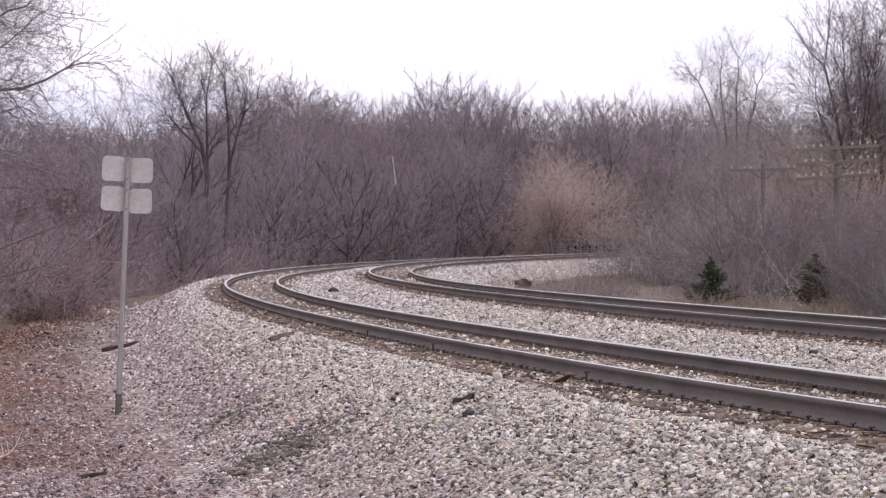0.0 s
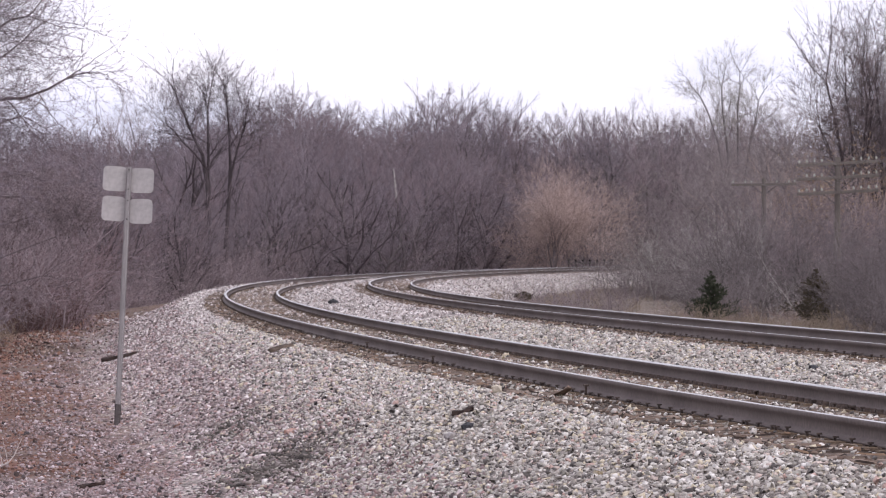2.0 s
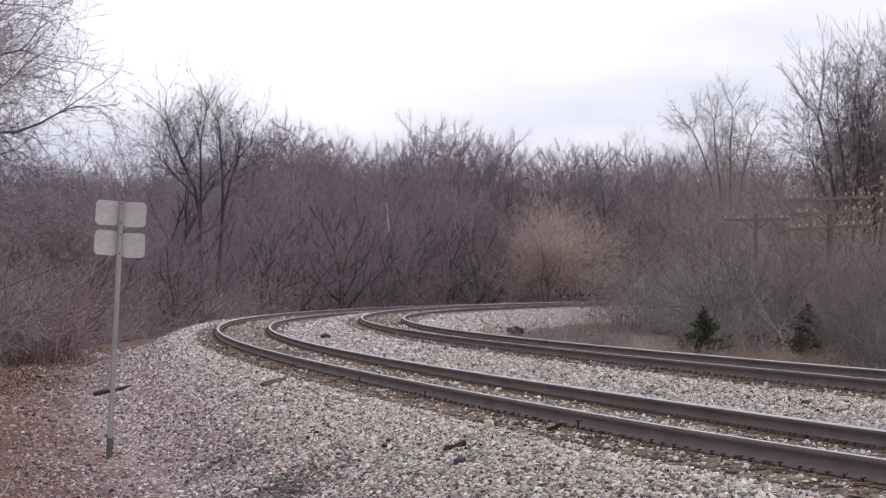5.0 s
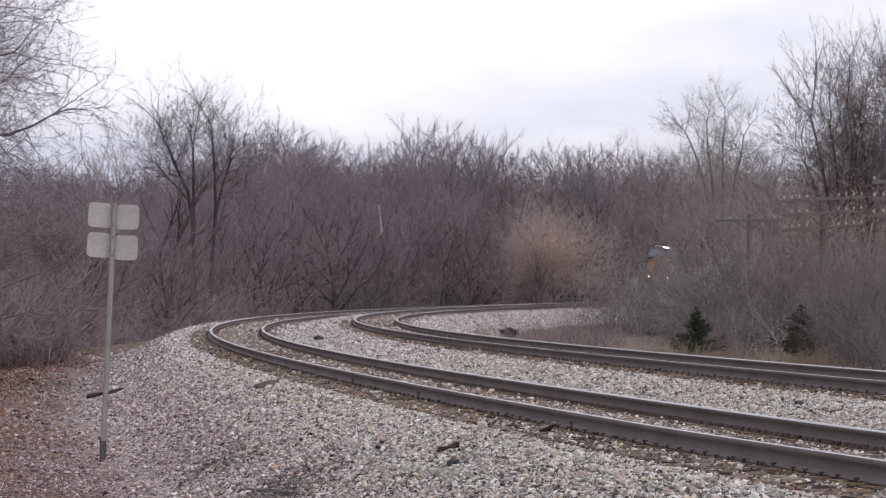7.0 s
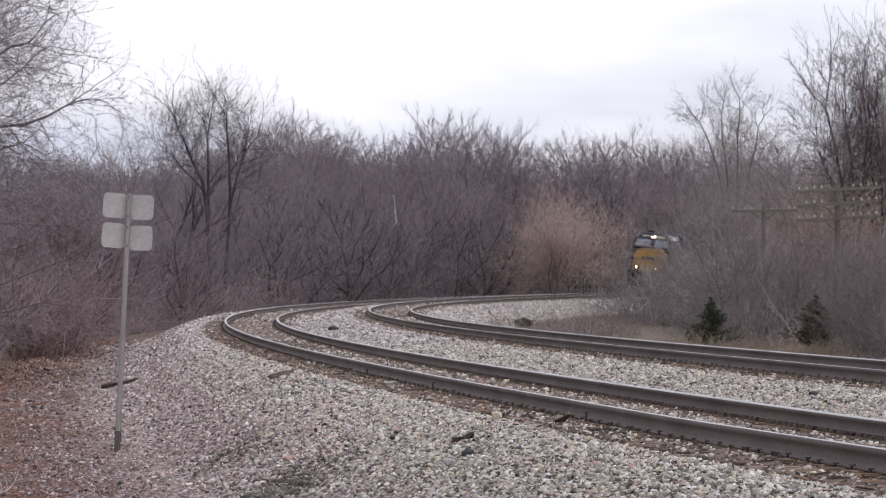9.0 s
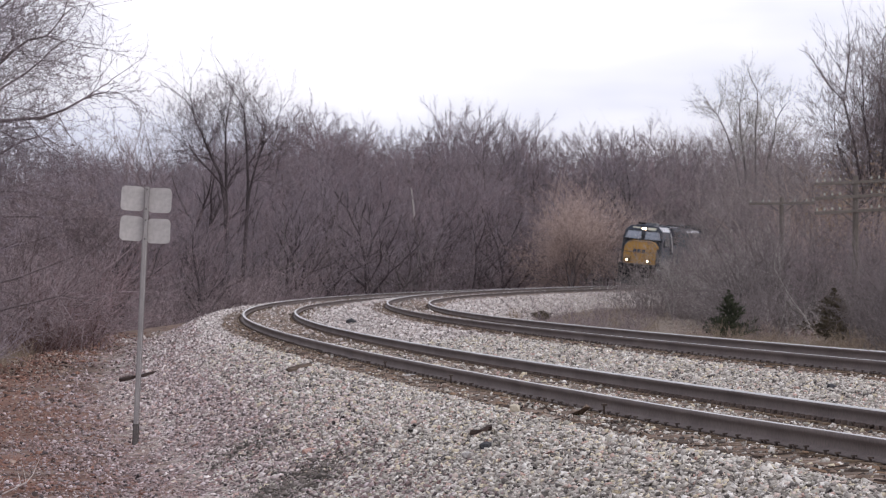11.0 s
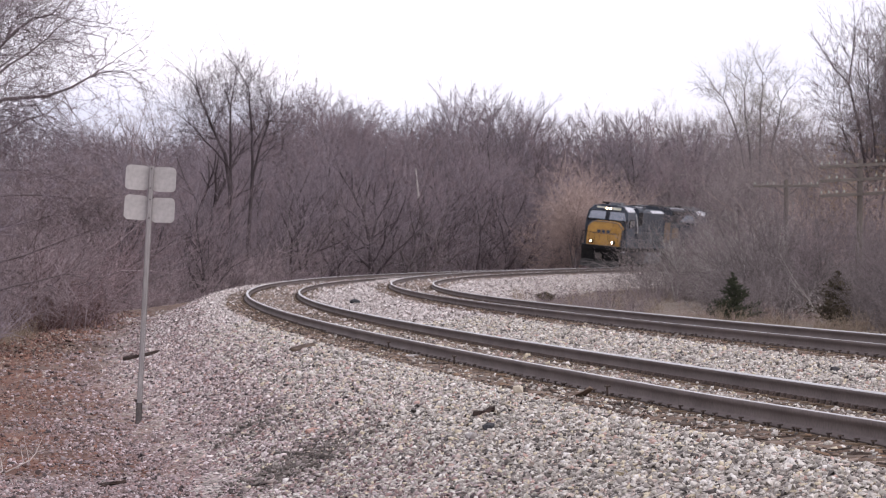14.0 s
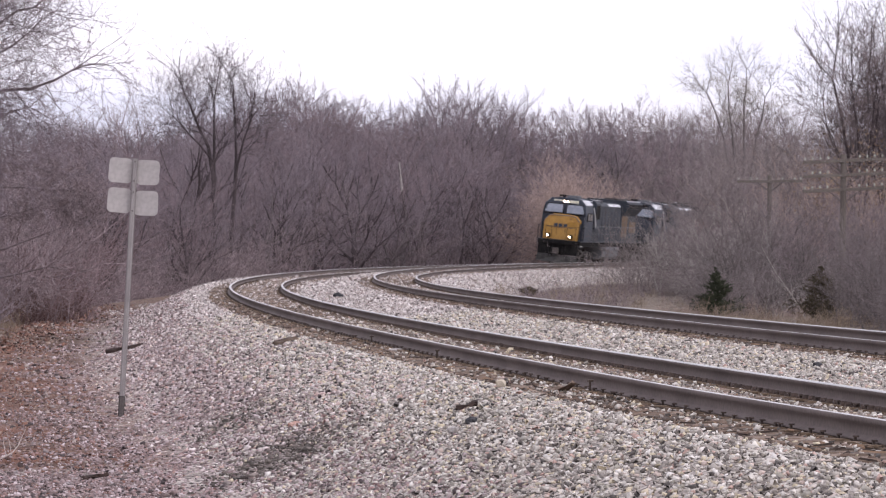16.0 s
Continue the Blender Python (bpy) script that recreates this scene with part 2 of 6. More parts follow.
TWIG_TALL = material("light_rosy_twigs", (0.146, 0.114, 0.117), (0.389, 0.313, 0.318), 0.9, 0.45, 8, bump=0)
MOSS_BITS = island_material("moss_and_cinders", [(10, (0.16, 0.138, 0.122)), (8, (0.10, 0.088, 0.078)), (6, (0.23, 0.197, 0.178)), (4, (0.33, 0.285, 0.265))], 0.95)
DEAD_LEAF = island_material("withered_leaves", [(10, (0.33, 0.235, 0.155)), (8, (0.25, 0.175, 0.12)), (6, (0.42, 0.32, 0.22))], 0.9)
RED_SHRUB = material("dark_reddish_stems", (0.085, 0.048, 0.043), (0.17, 0.10, 0.088), 0.9, 0.8, 9, bump=0)


# ---------------------------------------------------------------- mesh helpers
def mesh_object(name, verts, quads=None, tris=None, mats=(), parent=None, label="", smooth=False, mat_index=None):
    """One mesh object from arrays of points, four-sided and three-sided faces."""
    me = bpy.data.meshes.new(name)
    verts = np.asarray(verts, np.float32).reshape(-1, 3)
    quads = np.zeros((0, 4), np.int32) if quads is None else np.asarray(quads, np.int32).reshape(-1, 4)
    tris = np.zeros((0, 3), np.int32) if tris is None else np.asarray(tris, np.int32).reshape(-1, 3)
    me.vertices.add(len(verts))
    me.vertices.foreach_set("co", verts.ravel())
    nl = quads.size + tris.size
    me.loops.add(nl)
    me.loops.foreach_set("vertex_index", np.concatenate([quads.ravel(), tris.ravel()]))
    me.polygons.add(len(quads) + len(tris))
    starts = np.concatenate([np.arange(len(quads)) * 4, quads.size + np.arange(len(tris)) * 3]).astype(np.int32)
    me.polygons.foreach_set("loop_start", starts)
    if smooth:
        me.polygons.foreach_set("use_smooth", np.ones(len(starts), bool))
    for m in mats:
        me.materials.append(m)
    if mat_index is not None:
        me.polygons.foreach_set("material_index", np.asarray(mat_index, np.int32))
    me.update(calc_edges=True)
    me.validate()
    ob = new(name, me)
    if parent is not None:
        ob.parent = parent
    if label:
        ob["label"] = label
    return ob


def part(name, bm, mat, parent, label="", bevel=0.0, smooth=False):
    """Links a bmesh as one mesh object under a thing or a part."""
    if bevel:
        bmesh.ops.bevel(bm, geom=bm.edges[:], offset=bevel, segments=2, affect="EDGES", profile=0.7, clamp_overlap=True)
    bmesh.ops.recalc_face_normals(bm, faces=bm.faces[:])
    me = bpy.data.meshes.new(name)
    bm.to_mesh(me)
    bm.free()
    me.materials.append(mat)
    if smooth:
        for p in me.polygons:
            p.use_smooth = True
    ob = new(name, me)
    if parent is not None:
        ob.parent = parent
    if label:
        ob["label"] = label
    return ob


def box(bm, x0, x1, y0, y1, z0, z1):
    """A box; gives back its eight corners, the lower four first."""
    v = [bm.verts.new(c) for c in ((x0, y0, z0), (x1, y0, z0), (x1, y1, z0), (x0, y1, z0), (x0, y0, z1), (x1, y0, z1), (x1, y1, z1), (x0, y1, z1))]
    for f in ((3, 2, 1, 0), (4, 5, 6, 7), (0, 1, 5, 4), (1, 2, 6, 5), (2, 3, 7, 6), (3, 0, 4, 7)):
        bm.faces.new([v[i] for i in f])
    return v


def tube(bm, a, b, r, r2=None, n=8):
    a, b = Vector(a), Vector(b)
    q = (b - a).to_track_quat("Z", "Y").to_matrix()
    rings = []
    for p, rr in ((a, r), (b, r if r2 is None else r2)):
        rings.append([bm.verts.new(p + q @ Vector((rr * math.cos(6.28319 * i / n), rr * math.sin(6.28319 * i / n), 0))) for i in range(n)])
    for i in range(n):
        bm.faces.new((rings[0][i], rings[0][(i + 1) % n], rings[1][(i + 1) % n], rings[1][i]))
    bm.faces.new(rings[0][::-1])
    bm.faces.new(rings[1])


def prism(bm, outline, axis, lo, hi):
    """An outline in two axes, pushed from lo to hi along the third (axis 0, 1 or 2)."""
    def at(p, k):
        c = [p[0], p[1]]
        c.insert(axis, k)
        return bm.verts.new(c)
    a, b = [at(p, lo) for p in outline], [at(p, hi) for p in outline]
    n = len(outline)
    for i in range(n):
        bm.faces.new((a[i], a[(i + 1) % n], b[(i + 1) % n], b[i]))
    bm.faces.new(a[::-1])
    bm.faces.new(b)


def thing(name, label, category, group="", at=None):
    e = new(name)
    e.empty_display_size = 0.2
    if at is not None:
        e.matrix_world = at
    return tagged(e, label, category, group)


# ---------------------------------------------------------------- the line of the double track, a curve to the right that climbs away
STEP = 0.25
SS = np.arange(-45.0, 620.0, STEP)


def lay_line():
    s0 = np.clip(SS, -2, 330)
    kap = (0.00102995 + 0.047234e-4 * s0 + 0.026233e-6 * s0 ** 2 - 0.0114195e-8 * s0 ** 3) * np.clip((430 - SS) / 60, 0, 1)
    head = np.cumsum(kap) * STEP
    i0 = int(np.argmin(abs(SS)))
    head += -0.171829 - head[i0]
    x, y = np.cumsum(np.sin(head)) * STEP, np.cumsum(np.cos(head)) * STEP
    x, y = x + 5.0207 - x[i0], y + 12.0 - y[i0]
    sz = np.clip(SS, 0, 330)
    z = 2.0 - 0.91015 + 0.0040729 * sz + 0.123236e-4 * sz ** 2 + 0.010 * np.clip(SS - 330, 0, 150) + 0.020 * np.clip((15 - SS) / 6, 0, 2.5)
    cant = np.clip(-0.013648 + 0.0574245 * SS / 100, 0, 0.16)
    return x, y, z, head, cant


LX, LY, LZ, LH, LC = lay_line()
SPACING, RISE2 = 4.512, 0.1387


def rail_point(s, lat, up=0.0):
    """The place at s metres along the line, lat metres to its right (inside the curve), up metres above the rail tops."""
    s = np.asarray(s, float)
    g = lambda a: np.interp(s, SS, a)
    x, y, z, h, c = g(LX), g(LY), g(LZ), g(LH), g(LC)
    second = np.asarray(lat) > SPACING / 2
    own = np.asarray(lat) - np.where(second, SPACING, 0)
    zz = z + np.where(second, RISE2, 0) - c * own / 1.51 + up
    return np.stack([x + lat * np.cos(h), y - lat * np.sin(h), zz], -1)


def nearest(x, y):
    """Along and across the line for places on the plan."""
    x, y = np.asarray(x, float), np.asarray(y, float)
    shape = x.shape
    x, y = x.ravel(), y.ravel()
    s, lat = np.zeros(len(x)), np.zeros(len(x))
    px, py, ps, ph = LX[::4], LY[::4], SS[::4], LH[::4]
    for k in range(0, len(x), 20000):
        dx, dy = x[k:k + 20000, None] - px, y[k:k + 20000, None] - py
        i = np.argmin(dx * dx + dy * dy, 1)
        ax, ay = x[k:k + 20000] - px[i], y[k:k + 20000] - py[i]
        along = ax * np.sin(ph[i]) + ay * np.cos(ph[i])
        s[k:k + 20000] = ps[i] + np.clip(along, -1, 1)
        side = ax * np.cos(ph[i]) - ay * np.sin(ph[i])
        lat[k:k + 20000] = np.where(abs(along) < 1.5, side, np.sign(side) * np.hypot(ax, ay))
    return s.reshape(shape), lat.reshape(shape)


def wobble(x, y):
    """A smooth unevenness of the plan, about -1 to 1."""
    return (np.sin(x * 0.71 + 1.3 * np.sin(y * 0.23)) + np.sin(y * 0.57 + 1.1 * np.sin(x * 0.31 + 2)) + np.sin((x + y) * 1.9 + np.sin(x * 1.1)) * 0.5) / 2.5


def ramp01(v, a, b):
    t = np.clip((v - a) / (b - a), 0, 1)
    return t * t * (3 - 2 * t)


def ground_z(x, y, s=None, lat=None):
    """The height of the ground: ballasted bed, shoulders, the dirt strip outside, the hollow inside, wooded slopes."""
    if s is None:
        s, lat = nearest(x, y)
    g = lambda a: np.interp(s, SS, a)
    zr, c = g(LZ), g(LC)
    second = lat > SPACING / 2
    own = np.clip(lat - np.where(second, SPACING, 0), -1.6, 1.6)
    mid = ramp01(lat, 1.5, 3.1)
    bed = zr + mid * RISE2 - c * own / 1.51 * np.where(abs(lat - SPACING / 2) < 0.8, 0.3, 1) - 0.172
    bed = bed + 0.05 * np.exp(-((lat - SPACING / 2) / 0.6) ** 2)
    crib = np.maximum(1 - ramp01(abs(lat), 1.2, 1.5), 1 - ramp01(abs(lat - SPACING), 1.2, 1.5))
    bed = bed - 0.008 * crib
    for off in (0.0, SPACING):  # hollow along the outer tie ends
        bed = bed - 0.020 * ramp01(lat, off - 1.5, off - 1.3) * (1 - ramp01(lat, off - 0.85, off - 0.65)) * (1 - ramp01(s, 70, 90))
    base = zr - 1.07
    # outside shoulder and dirt strip
    k = ramp01(-lat, 1.5, 4.3)
    out = bed * (1 - k) + (base + 0.05 * wobble(x, y)) * k
    far = ramp01(s, 52, 80)
    drop = ramp01(-lat, 5.6, 15) * 2.6 * far
    near_drop = ramp01(-lat, 12, 22) * 0.8 * (1 - far)
    hill = ramp01(-lat, 18, 80) * 10.0 * far
    out = out - drop - near_drop + hill + 0.3 * ramp01(-lat, 9, 20) * wobble(x * 0.4, y * 0.4)
    # inside shoulder, hollow and rise
    k2 = ramp01(lat, 6.2, 11.0)
    ins = bed * (1 - k2) + (zr - 1.55 + 0.08 * wobble(x, y)) * k2
    ins = ins + np.clip((lat - 18) / 40, 0, 1) * 1.6 + 0.25 * ramp01(lat, 10, 18) * wobble(x * 0.5, y * 0.5)
    return np.where(lat < 0, out, ins)


def ballast_share(x, y, s, lat):
    """How much of the ground is ballast stone."""
    edge = 4.6 + 0.8 * (1 - ramp01(s, 25, 50)) + 0.7 * wobble(x * 0.8, y * 0.8) + 0.3 * wobble(x * 3, y * 3)
    left = (1 - 0.62 * ramp01(-lat, 2.2, 4.4)) * (1 - 0.93 * ramp01(-lat, edge - 0.8, edge + 1.0))
    right = 1 - ramp01(lat, 8.3 + 0.4 * wobble(x, y), 9.6)
    road = (1 - ramp01(s, 20.5, 22.5)) * (lat < 0)
    crib = np.maximum(1 - ramp01(abs(lat), 1.25, 1.5), 1 - ramp01(abs(lat - SPACING), 1.25, 1.5))
    ends = np.maximum((lat > -1.28) & (lat < -0.80), (lat > SPACING - 1.28) & (lat < SPACING - 0.80))
    return np.clip(np.maximum(np.minimum(left, right) * (1 - (0.36 + 0.26 * ramp01(s, 40, 58) * (1 - ramp01(s, 110, 140))) * crib) * (1 - 0.55 * ends), road), 0, 1)


def ground_material():
    m = bpy.data.materials.new("ballast_dirt_and_leaf_litter")
    m.use_nodes = True
    n, l = m.node_tree.nodes, m.node_tree.links
    b = n["Principled BSDF"]
    b.inputs["Roughness"].default_value, b.inputs["Specular IOR Level"].default_value = 0.95, 0.15
    tc = n.new("ShaderNodeTexCoord")
    pos = tc.outputs["Object"]

    def noise_tex(scale, detail=5):
        t = n.new("ShaderNodeTexNoise")
        t.inputs["Scale"].default_value, t.inputs["Detail"].default_value = scale, detail
        l.new(pos, t.inputs["Vector"])
        return t.outputs["Fac"]

    def ramp(fac, *stops):
        r = n.new("ShaderNodeValToRGB")
        while len(r.color_ramp.elements) < len(stops):
            r.color_ramp.elements.new(0.5)
        for e, (p, c) in zip(r.color_ramp.elements, stops):
            e.position, e.color = p, (*c, 1)
        l.new(fac, r.inputs["Fac"])
        return r.outputs["Color"]

    def mix(fac, a, c):
        x = n.new("ShaderNodeMixRGB")
        for sock, v in zip((x.inputs["Fac"], x.inputs["Color1"], x.inputs["Color2"]), (fac, a, c)):
            l.new(v, sock)
        return x.outputs["Color"]

    vor = n.new("ShaderNodeTexVoronoi")
    vor.inputs["Scale"].default_value = 21.0
    l.new(pos, vor.inputs["Vector"])
    sep = n.new("ShaderNodeSeparateColor")
    l.new(vor.outputs["Color"], sep.inputs["Color"])
    stone = ramp(sep.outputs["Red"], (0.0, (0.11, 0.098, 0.090)), (0.3, (0.27, 0.243, 0.222)), (0.6, (0.44, 0.40, 0.367)), (0.85, (0.52, 0.452, 0.402)), (1.0, (0.68, 0.628, 0.582)))
    dirt = ramp(noise_tex(1.3), (0.3, (0.10, 0.068, 0.056)), (0.5, (0.17, 0.120, 0.100)), (0.7, (0.24, 0.186, 0.163)))
    red = ramp(noise_tex(22), (0.3, (0.115, 0.058, 0.042)), (0.7, (0.25, 0.135, 0.098)))
    patch = ramp(noise_tex(0.45, 3), (0.36, (0, 0, 0)), (0.58, (1, 1, 1)))
    dirt = mix(patch, dirt, red)
    litter = ramp(noise_tex(3.0), (0.3, (0.085, 0.062, 0.050)), (0.5, (0.15, 0.112, 0.090)), (0.72, (0.27, 0.20, 0.15)))
    grass = ramp(noise_tex(5.0), (0.3, (0.13, 0.105, 0.085)), (0.55, (0.23, 0.19, 0.155)), (0.75, (0.33, 0.275, 0.225)))

    def attribute(name):
        a = n.new("ShaderNodeAttribute")
        a.attribute_name = name
        return a.outputs["Fac"]

    col = mix(attribute("dirt"), litter, dirt)
    col = mix(attribute("grass"), col, grass)
    # break the edge of the stone with noise
    e = n.new("ShaderNodeMath")
    e.operation = "MULTIPLY_ADD"
    e.inputs[1].default_value = 0.9
    l.new(noise_tex(9.0), e.inputs[0])
    l.new(attribute("ballast"), e.inputs[2])
    hard = n.new("ShaderNodeMapRange")
    hard.inputs["From Min"].default_value, hard.inputs["From Max"].default_value = 0.75, 1.0
    l.new(e.outputs[0], hard.inputs["Value"])
    col = mix(hard.outputs["Result"], col, stone)
    fines = ramp(noise_tex(0.8, 6), (0.35, (0.74, 0.71, 0.69)), (0.6, (1.0, 1.0, 1.0)))
    mul = n.new("ShaderNodeMixRGB")
    mul.blend_type = "MULTIPLY"
    mul.inputs["Fac"].default_value = 0.8
    l.new(col, mul.inputs["Color1"])
    l.new(fines, mul.inputs["Color2"])
    l.new(mul.outputs["Color"], b.inputs["Base Color"])
    bp = n.new("ShaderNodeBump")
    bp.inputs["Strength"].default_value, bp.inputs["Distance"].default_value = 0.6, 0.03
    inv = n.new("ShaderNodeMath")
    inv.operation = "MULTIPLY_ADD"
    inv.inputs[1].default_value, inv.inputs[2].default_value = -1.0, 1.0
    l.new(vor.outputs["Distance"], inv.inputs[0])
    l.new(inv.outputs[0], bp.inputs["Height"])
    l.new(bp.outputs["Normal"], b.inputs["Normal"])
    return m


def build_ground():
    def lines(spans):
        out = []
        for a, b, st in spans:
            out += list(np.arange(a, b, st))
        return np.array(out + [spans[-1][1]])
    gx = lines([(-4000, -800, 800), (-800, -200, 100), (-200, -60, 8), (-60, -16, 1.2), (-16, 20, 0.5), (20, 80, 1.6), (80, 200, 8), (200, 800, 100), (800, 4000, 800)])
    gy = lines([(-2000, -400, 400), (-400, -40, 60), (-40, 8, 4), (8, 100, 0.6), (100, 330, 1.5), (330, 460, 4), (460, 800, 40), (800, 4800, 800)])
    X, Y = np.meshgrid(gx, gy)
    s, lat = nearest(X, Y)
    z = ground_z(X, Y, s, lat)
    verts = np.stack([X, Y, z], -1).reshape(-1, 3)
    nx, ny = len(gx), len(gy)
    i = (np.arange(ny - 1)[:, None] * nx + np.arange(nx - 1)).ravel()
    ob = mesh_object("ground", verts, quads=np.stack([i, i + 1, i + nx + 1, i + nx], 1), mats=[ground_material()], smooth=True)
    share = ballast_share(X, Y, s, lat).ravel()
    strip = np.where(lat < 0, (1 - ramp01(-lat, 8, 14)) * (1 - 0.75 * ramp01(s, 48, 66)), 1 - ramp01(lat, 7, 9))
    grassy = ramp01(lat, 8.5, 10.5)
    for name, val in (("ballast", share), ("dirt", strip.ravel()), ("grass", grassy.ravel())):
        at = ob.data.attributes.new(name, "FLOAT", "POINT")
        at.data.foreach_set("value", val.astype(np.float32))
    return tagged(ob, "grey ballast, reddish dirt and brown leaf litter", "ground", kind="structure")


ground = build_ground()


# ---------------------------------------------------------------- rails, ties and their small steel
def sweep(profile, s, lat, up=0.0):
    """A closed profile (across, height) swept along the line at one offset."""
    a, h = np.array(profile)[:, 0], np.array(profile)[:, 1]
    pts = np.stack([rail_point(s, np.full(len(s), lat + ai), up + hi) for ai, hi in zip(a, h)], 1)
    n, k = len(s), len(profile)
    i, j = np.meshgrid(np.arange(n - 1), np.arange(k), indexing="ij")
    q = np.stack([i * k + j, i * k + (j + 1) % k, (i + 1) * k + (j + 1) % k, (i + 1) * k + j], -1).reshape(-1, 4)
    return pts.reshape(-1, 3), q, np.tile(np.arange(k), n - 1)


RAIL_PROFILE = [(-0.070, -0.146), (0.070, -0.146), (0.070, -0.133), (0.018, -0.116), (0.009, -0.106), (0.009, -0.050), (0.034, -0.036),
                (0.035, -0.011), (0.028, -0.002), (-0.028, -0.002), (-0.035, -0.011), (-0.034, -0.036), (-0.009, -0.050), (-0.009, -0.106), (-0.018, -0.116), (-0.070, -0.133)]
TIE_GAP = 0.39


def tie_mesh():
    bm = bmesh.new()
    box(bm, -1.3, 1.3, -0.115, 0.115, -0.18, 0.0)
    bmesh.ops.bevel(bm, geom=bm.edges[:], offset=0.012, segments=1, affect="EDGES")
    me = bpy.data.meshes.new("tie")
    bm.to_mesh(me)
    bm.free()
    me.materials.append(TIE_WOOD)
    return me


def many_boxes(places, size, lift=0.0):
    """Boxes of one size at poses (place, along, across, up arrays): points and faces."""
    p, al, ac, up = places
    c = np.array([(x, y, z) for z in (0, 1) for x, y in ((-.5, -.5), (.5, -.5), (.5, .5), (-.5, .5))])
    c = c * np.array(size) + np.array((0, 0, lift))
    v = p[:, None] + c[None, :, 0:1] * ac[:, None] + c[None, :, 1:2] * al[:, None] + c[None, :, 2:3] * up[:, None]
    f = np.array([(4, 5, 6, 7), (0, 1, 5, 4), (1, 2, 6, 5), (2, 3, 7, 6), (3, 0, 4, 7)])
    q = (np.arange(len(p)) * 8)[:, None, None] + f
    return v.reshape(-1, 3), q.reshape(-1, 4)


def frames_at(s, lat, up=0.0):
    p = rail_point(s, np.full(len(s), lat), up)
    al = rail_point(s + 0.1, np.full(len(s), lat), up) - rail_point(s - 0.1, np.full(len(s), lat), up)
    al /= np.linalg.norm(al, axis=1)[:, None]
    ac = rail_point(s, np.full(len(s), lat + 0.1), up) - p
    ac /= np.linalg.norm(ac, axis=1)[:, None]
    return p, al, ac, np.cross(ac, al)


def stack(pieces):
    vs, qs, k = [], [], 0
    for v, q in pieces:
        vs.append(v)
        qs.append(q + k)
        k += len(v)
    return np.concatenate(vs), np.concatenate(qs)


def build_track(name, lat, label, seed):
    rng = np.random.default_rng(seed)
    track = tagged(thing(name, label, "railway track", "double railway line"), kind="structure")
    s = np.concatenate([np.arange(-40, 8, 1.0), np.arange(8, 100, 0.4), np.arange(100, 430, 1.0)])
    for off in (-0.755, 0.755):
        v, q, k = sweep(RAIL_PROFILE, s, lat + off)
        mesh_object("rail", v, quads=q, mats=[RAIL_SIDE, RAIL_TOP], parent=track, mat_index=np.isin(k, (8, 9) if off > 0 else (7, 8)).astype(int),
                    label="long brown steel rail with a worn shiny head")
    me = tie_mesh()
    st = 4.0 + TIE_GAP * np.arange(300) + rng.normal(0, 0.015, 300)
    p, al, ac, up = frames_at(st, lat, -0.163)
    for i in range(len(st)):
        t = new("tie", me)
        t.parent = track
        m = Matrix((ac[i], al[i], up[i])).transposed().to_4x4()
        t.matrix_local = Matrix.Translation(p[i] + ac[i] * rng.normal(0, 0.03)) @ m @ pose(0, 0, rng.normal(0, 0.004), 0, 0, rng.normal(0, 0.7))
    far = np.arange(st[-1] + TIE_GAP, 420, TIE_GAP)
    v, q = many_boxes(frames_at(far, lat, -0.343), (2.6, 0.23, 0.18))
    tagged(mesh_object("distant_ties", v, quads=q, mats=[TIE_WOOD], parent=track), kind="stuff")
    plates, spikes, anchors = [], [], []
    for off in (-0.755, 0.755):
        plates.append(many_boxes(frames_at(st, lat + off, -0.163), (0.34, 0.19, 0.016)))
        near = st[st < 125]
        for side in (-1, 1):
            for dy in (-0.05, 0.05):
                keep = near[rng.random(len(near)) < (0.95 if dy > 0 else 0.12)]
                sp = frames_at(keep + dy, lat + off + side * 0.100)
                lift = np.abs(rng.normal(0, 0.012, len(keep)))[:, None]
                base = sp[0] + sp[3] * (-0.172 + 0.5 * lift)
                spikes.append(many_boxes((base, *sp[1:]), (0.016, 0.016, 0.044)))
                spikes.append(many_boxes((base - sp[2] * side * 0.003, *sp[1:]), (0.034, 0.036, 0.011), 0.042))
            for dy in (-0.13, 0.13):
                anchors.append(many_boxes(frames_at(near + dy, lat + off + side * 0.06, -0.175), (0.04, 0.022, 0.024)))
    teeth = np.arange(4.0, 125.0, TIE_GAP / 2)
    tp, tal, tac, tup = frames_at(teeth + rng.normal(0, 0.012, len(teeth)), lat + 0.755 - 0.085, -0.190)
    anchors.append(many_boxes((tp, (tal + tup) * 0.7071, tac, (tup - tal) * 0.7071), (0.05, 0.072, 0.072)))
    for nm, lst, mat, lab in (("tie_plates", plates, PLATE_STEEL, "rusty tie plates"), ("spikes", spikes, CLIP_STEEL, "dark rail spikes"), ("rail_anchors", anchors, ANCHOR_STEEL, "dark rusty rail anchors")):
        v, q = stack(lst)
        tagged(mesh_object(nm, v, quads=q, mats=[mat], parent=track, label=lab), kind="stuff")
    return track


build_track("railway_track", 0.0, "railway track of brown rails on weathered wooden ties", 1)
build_track("railway_track", SPACING, "railway track of brown rails on weathered wooden ties", 2)


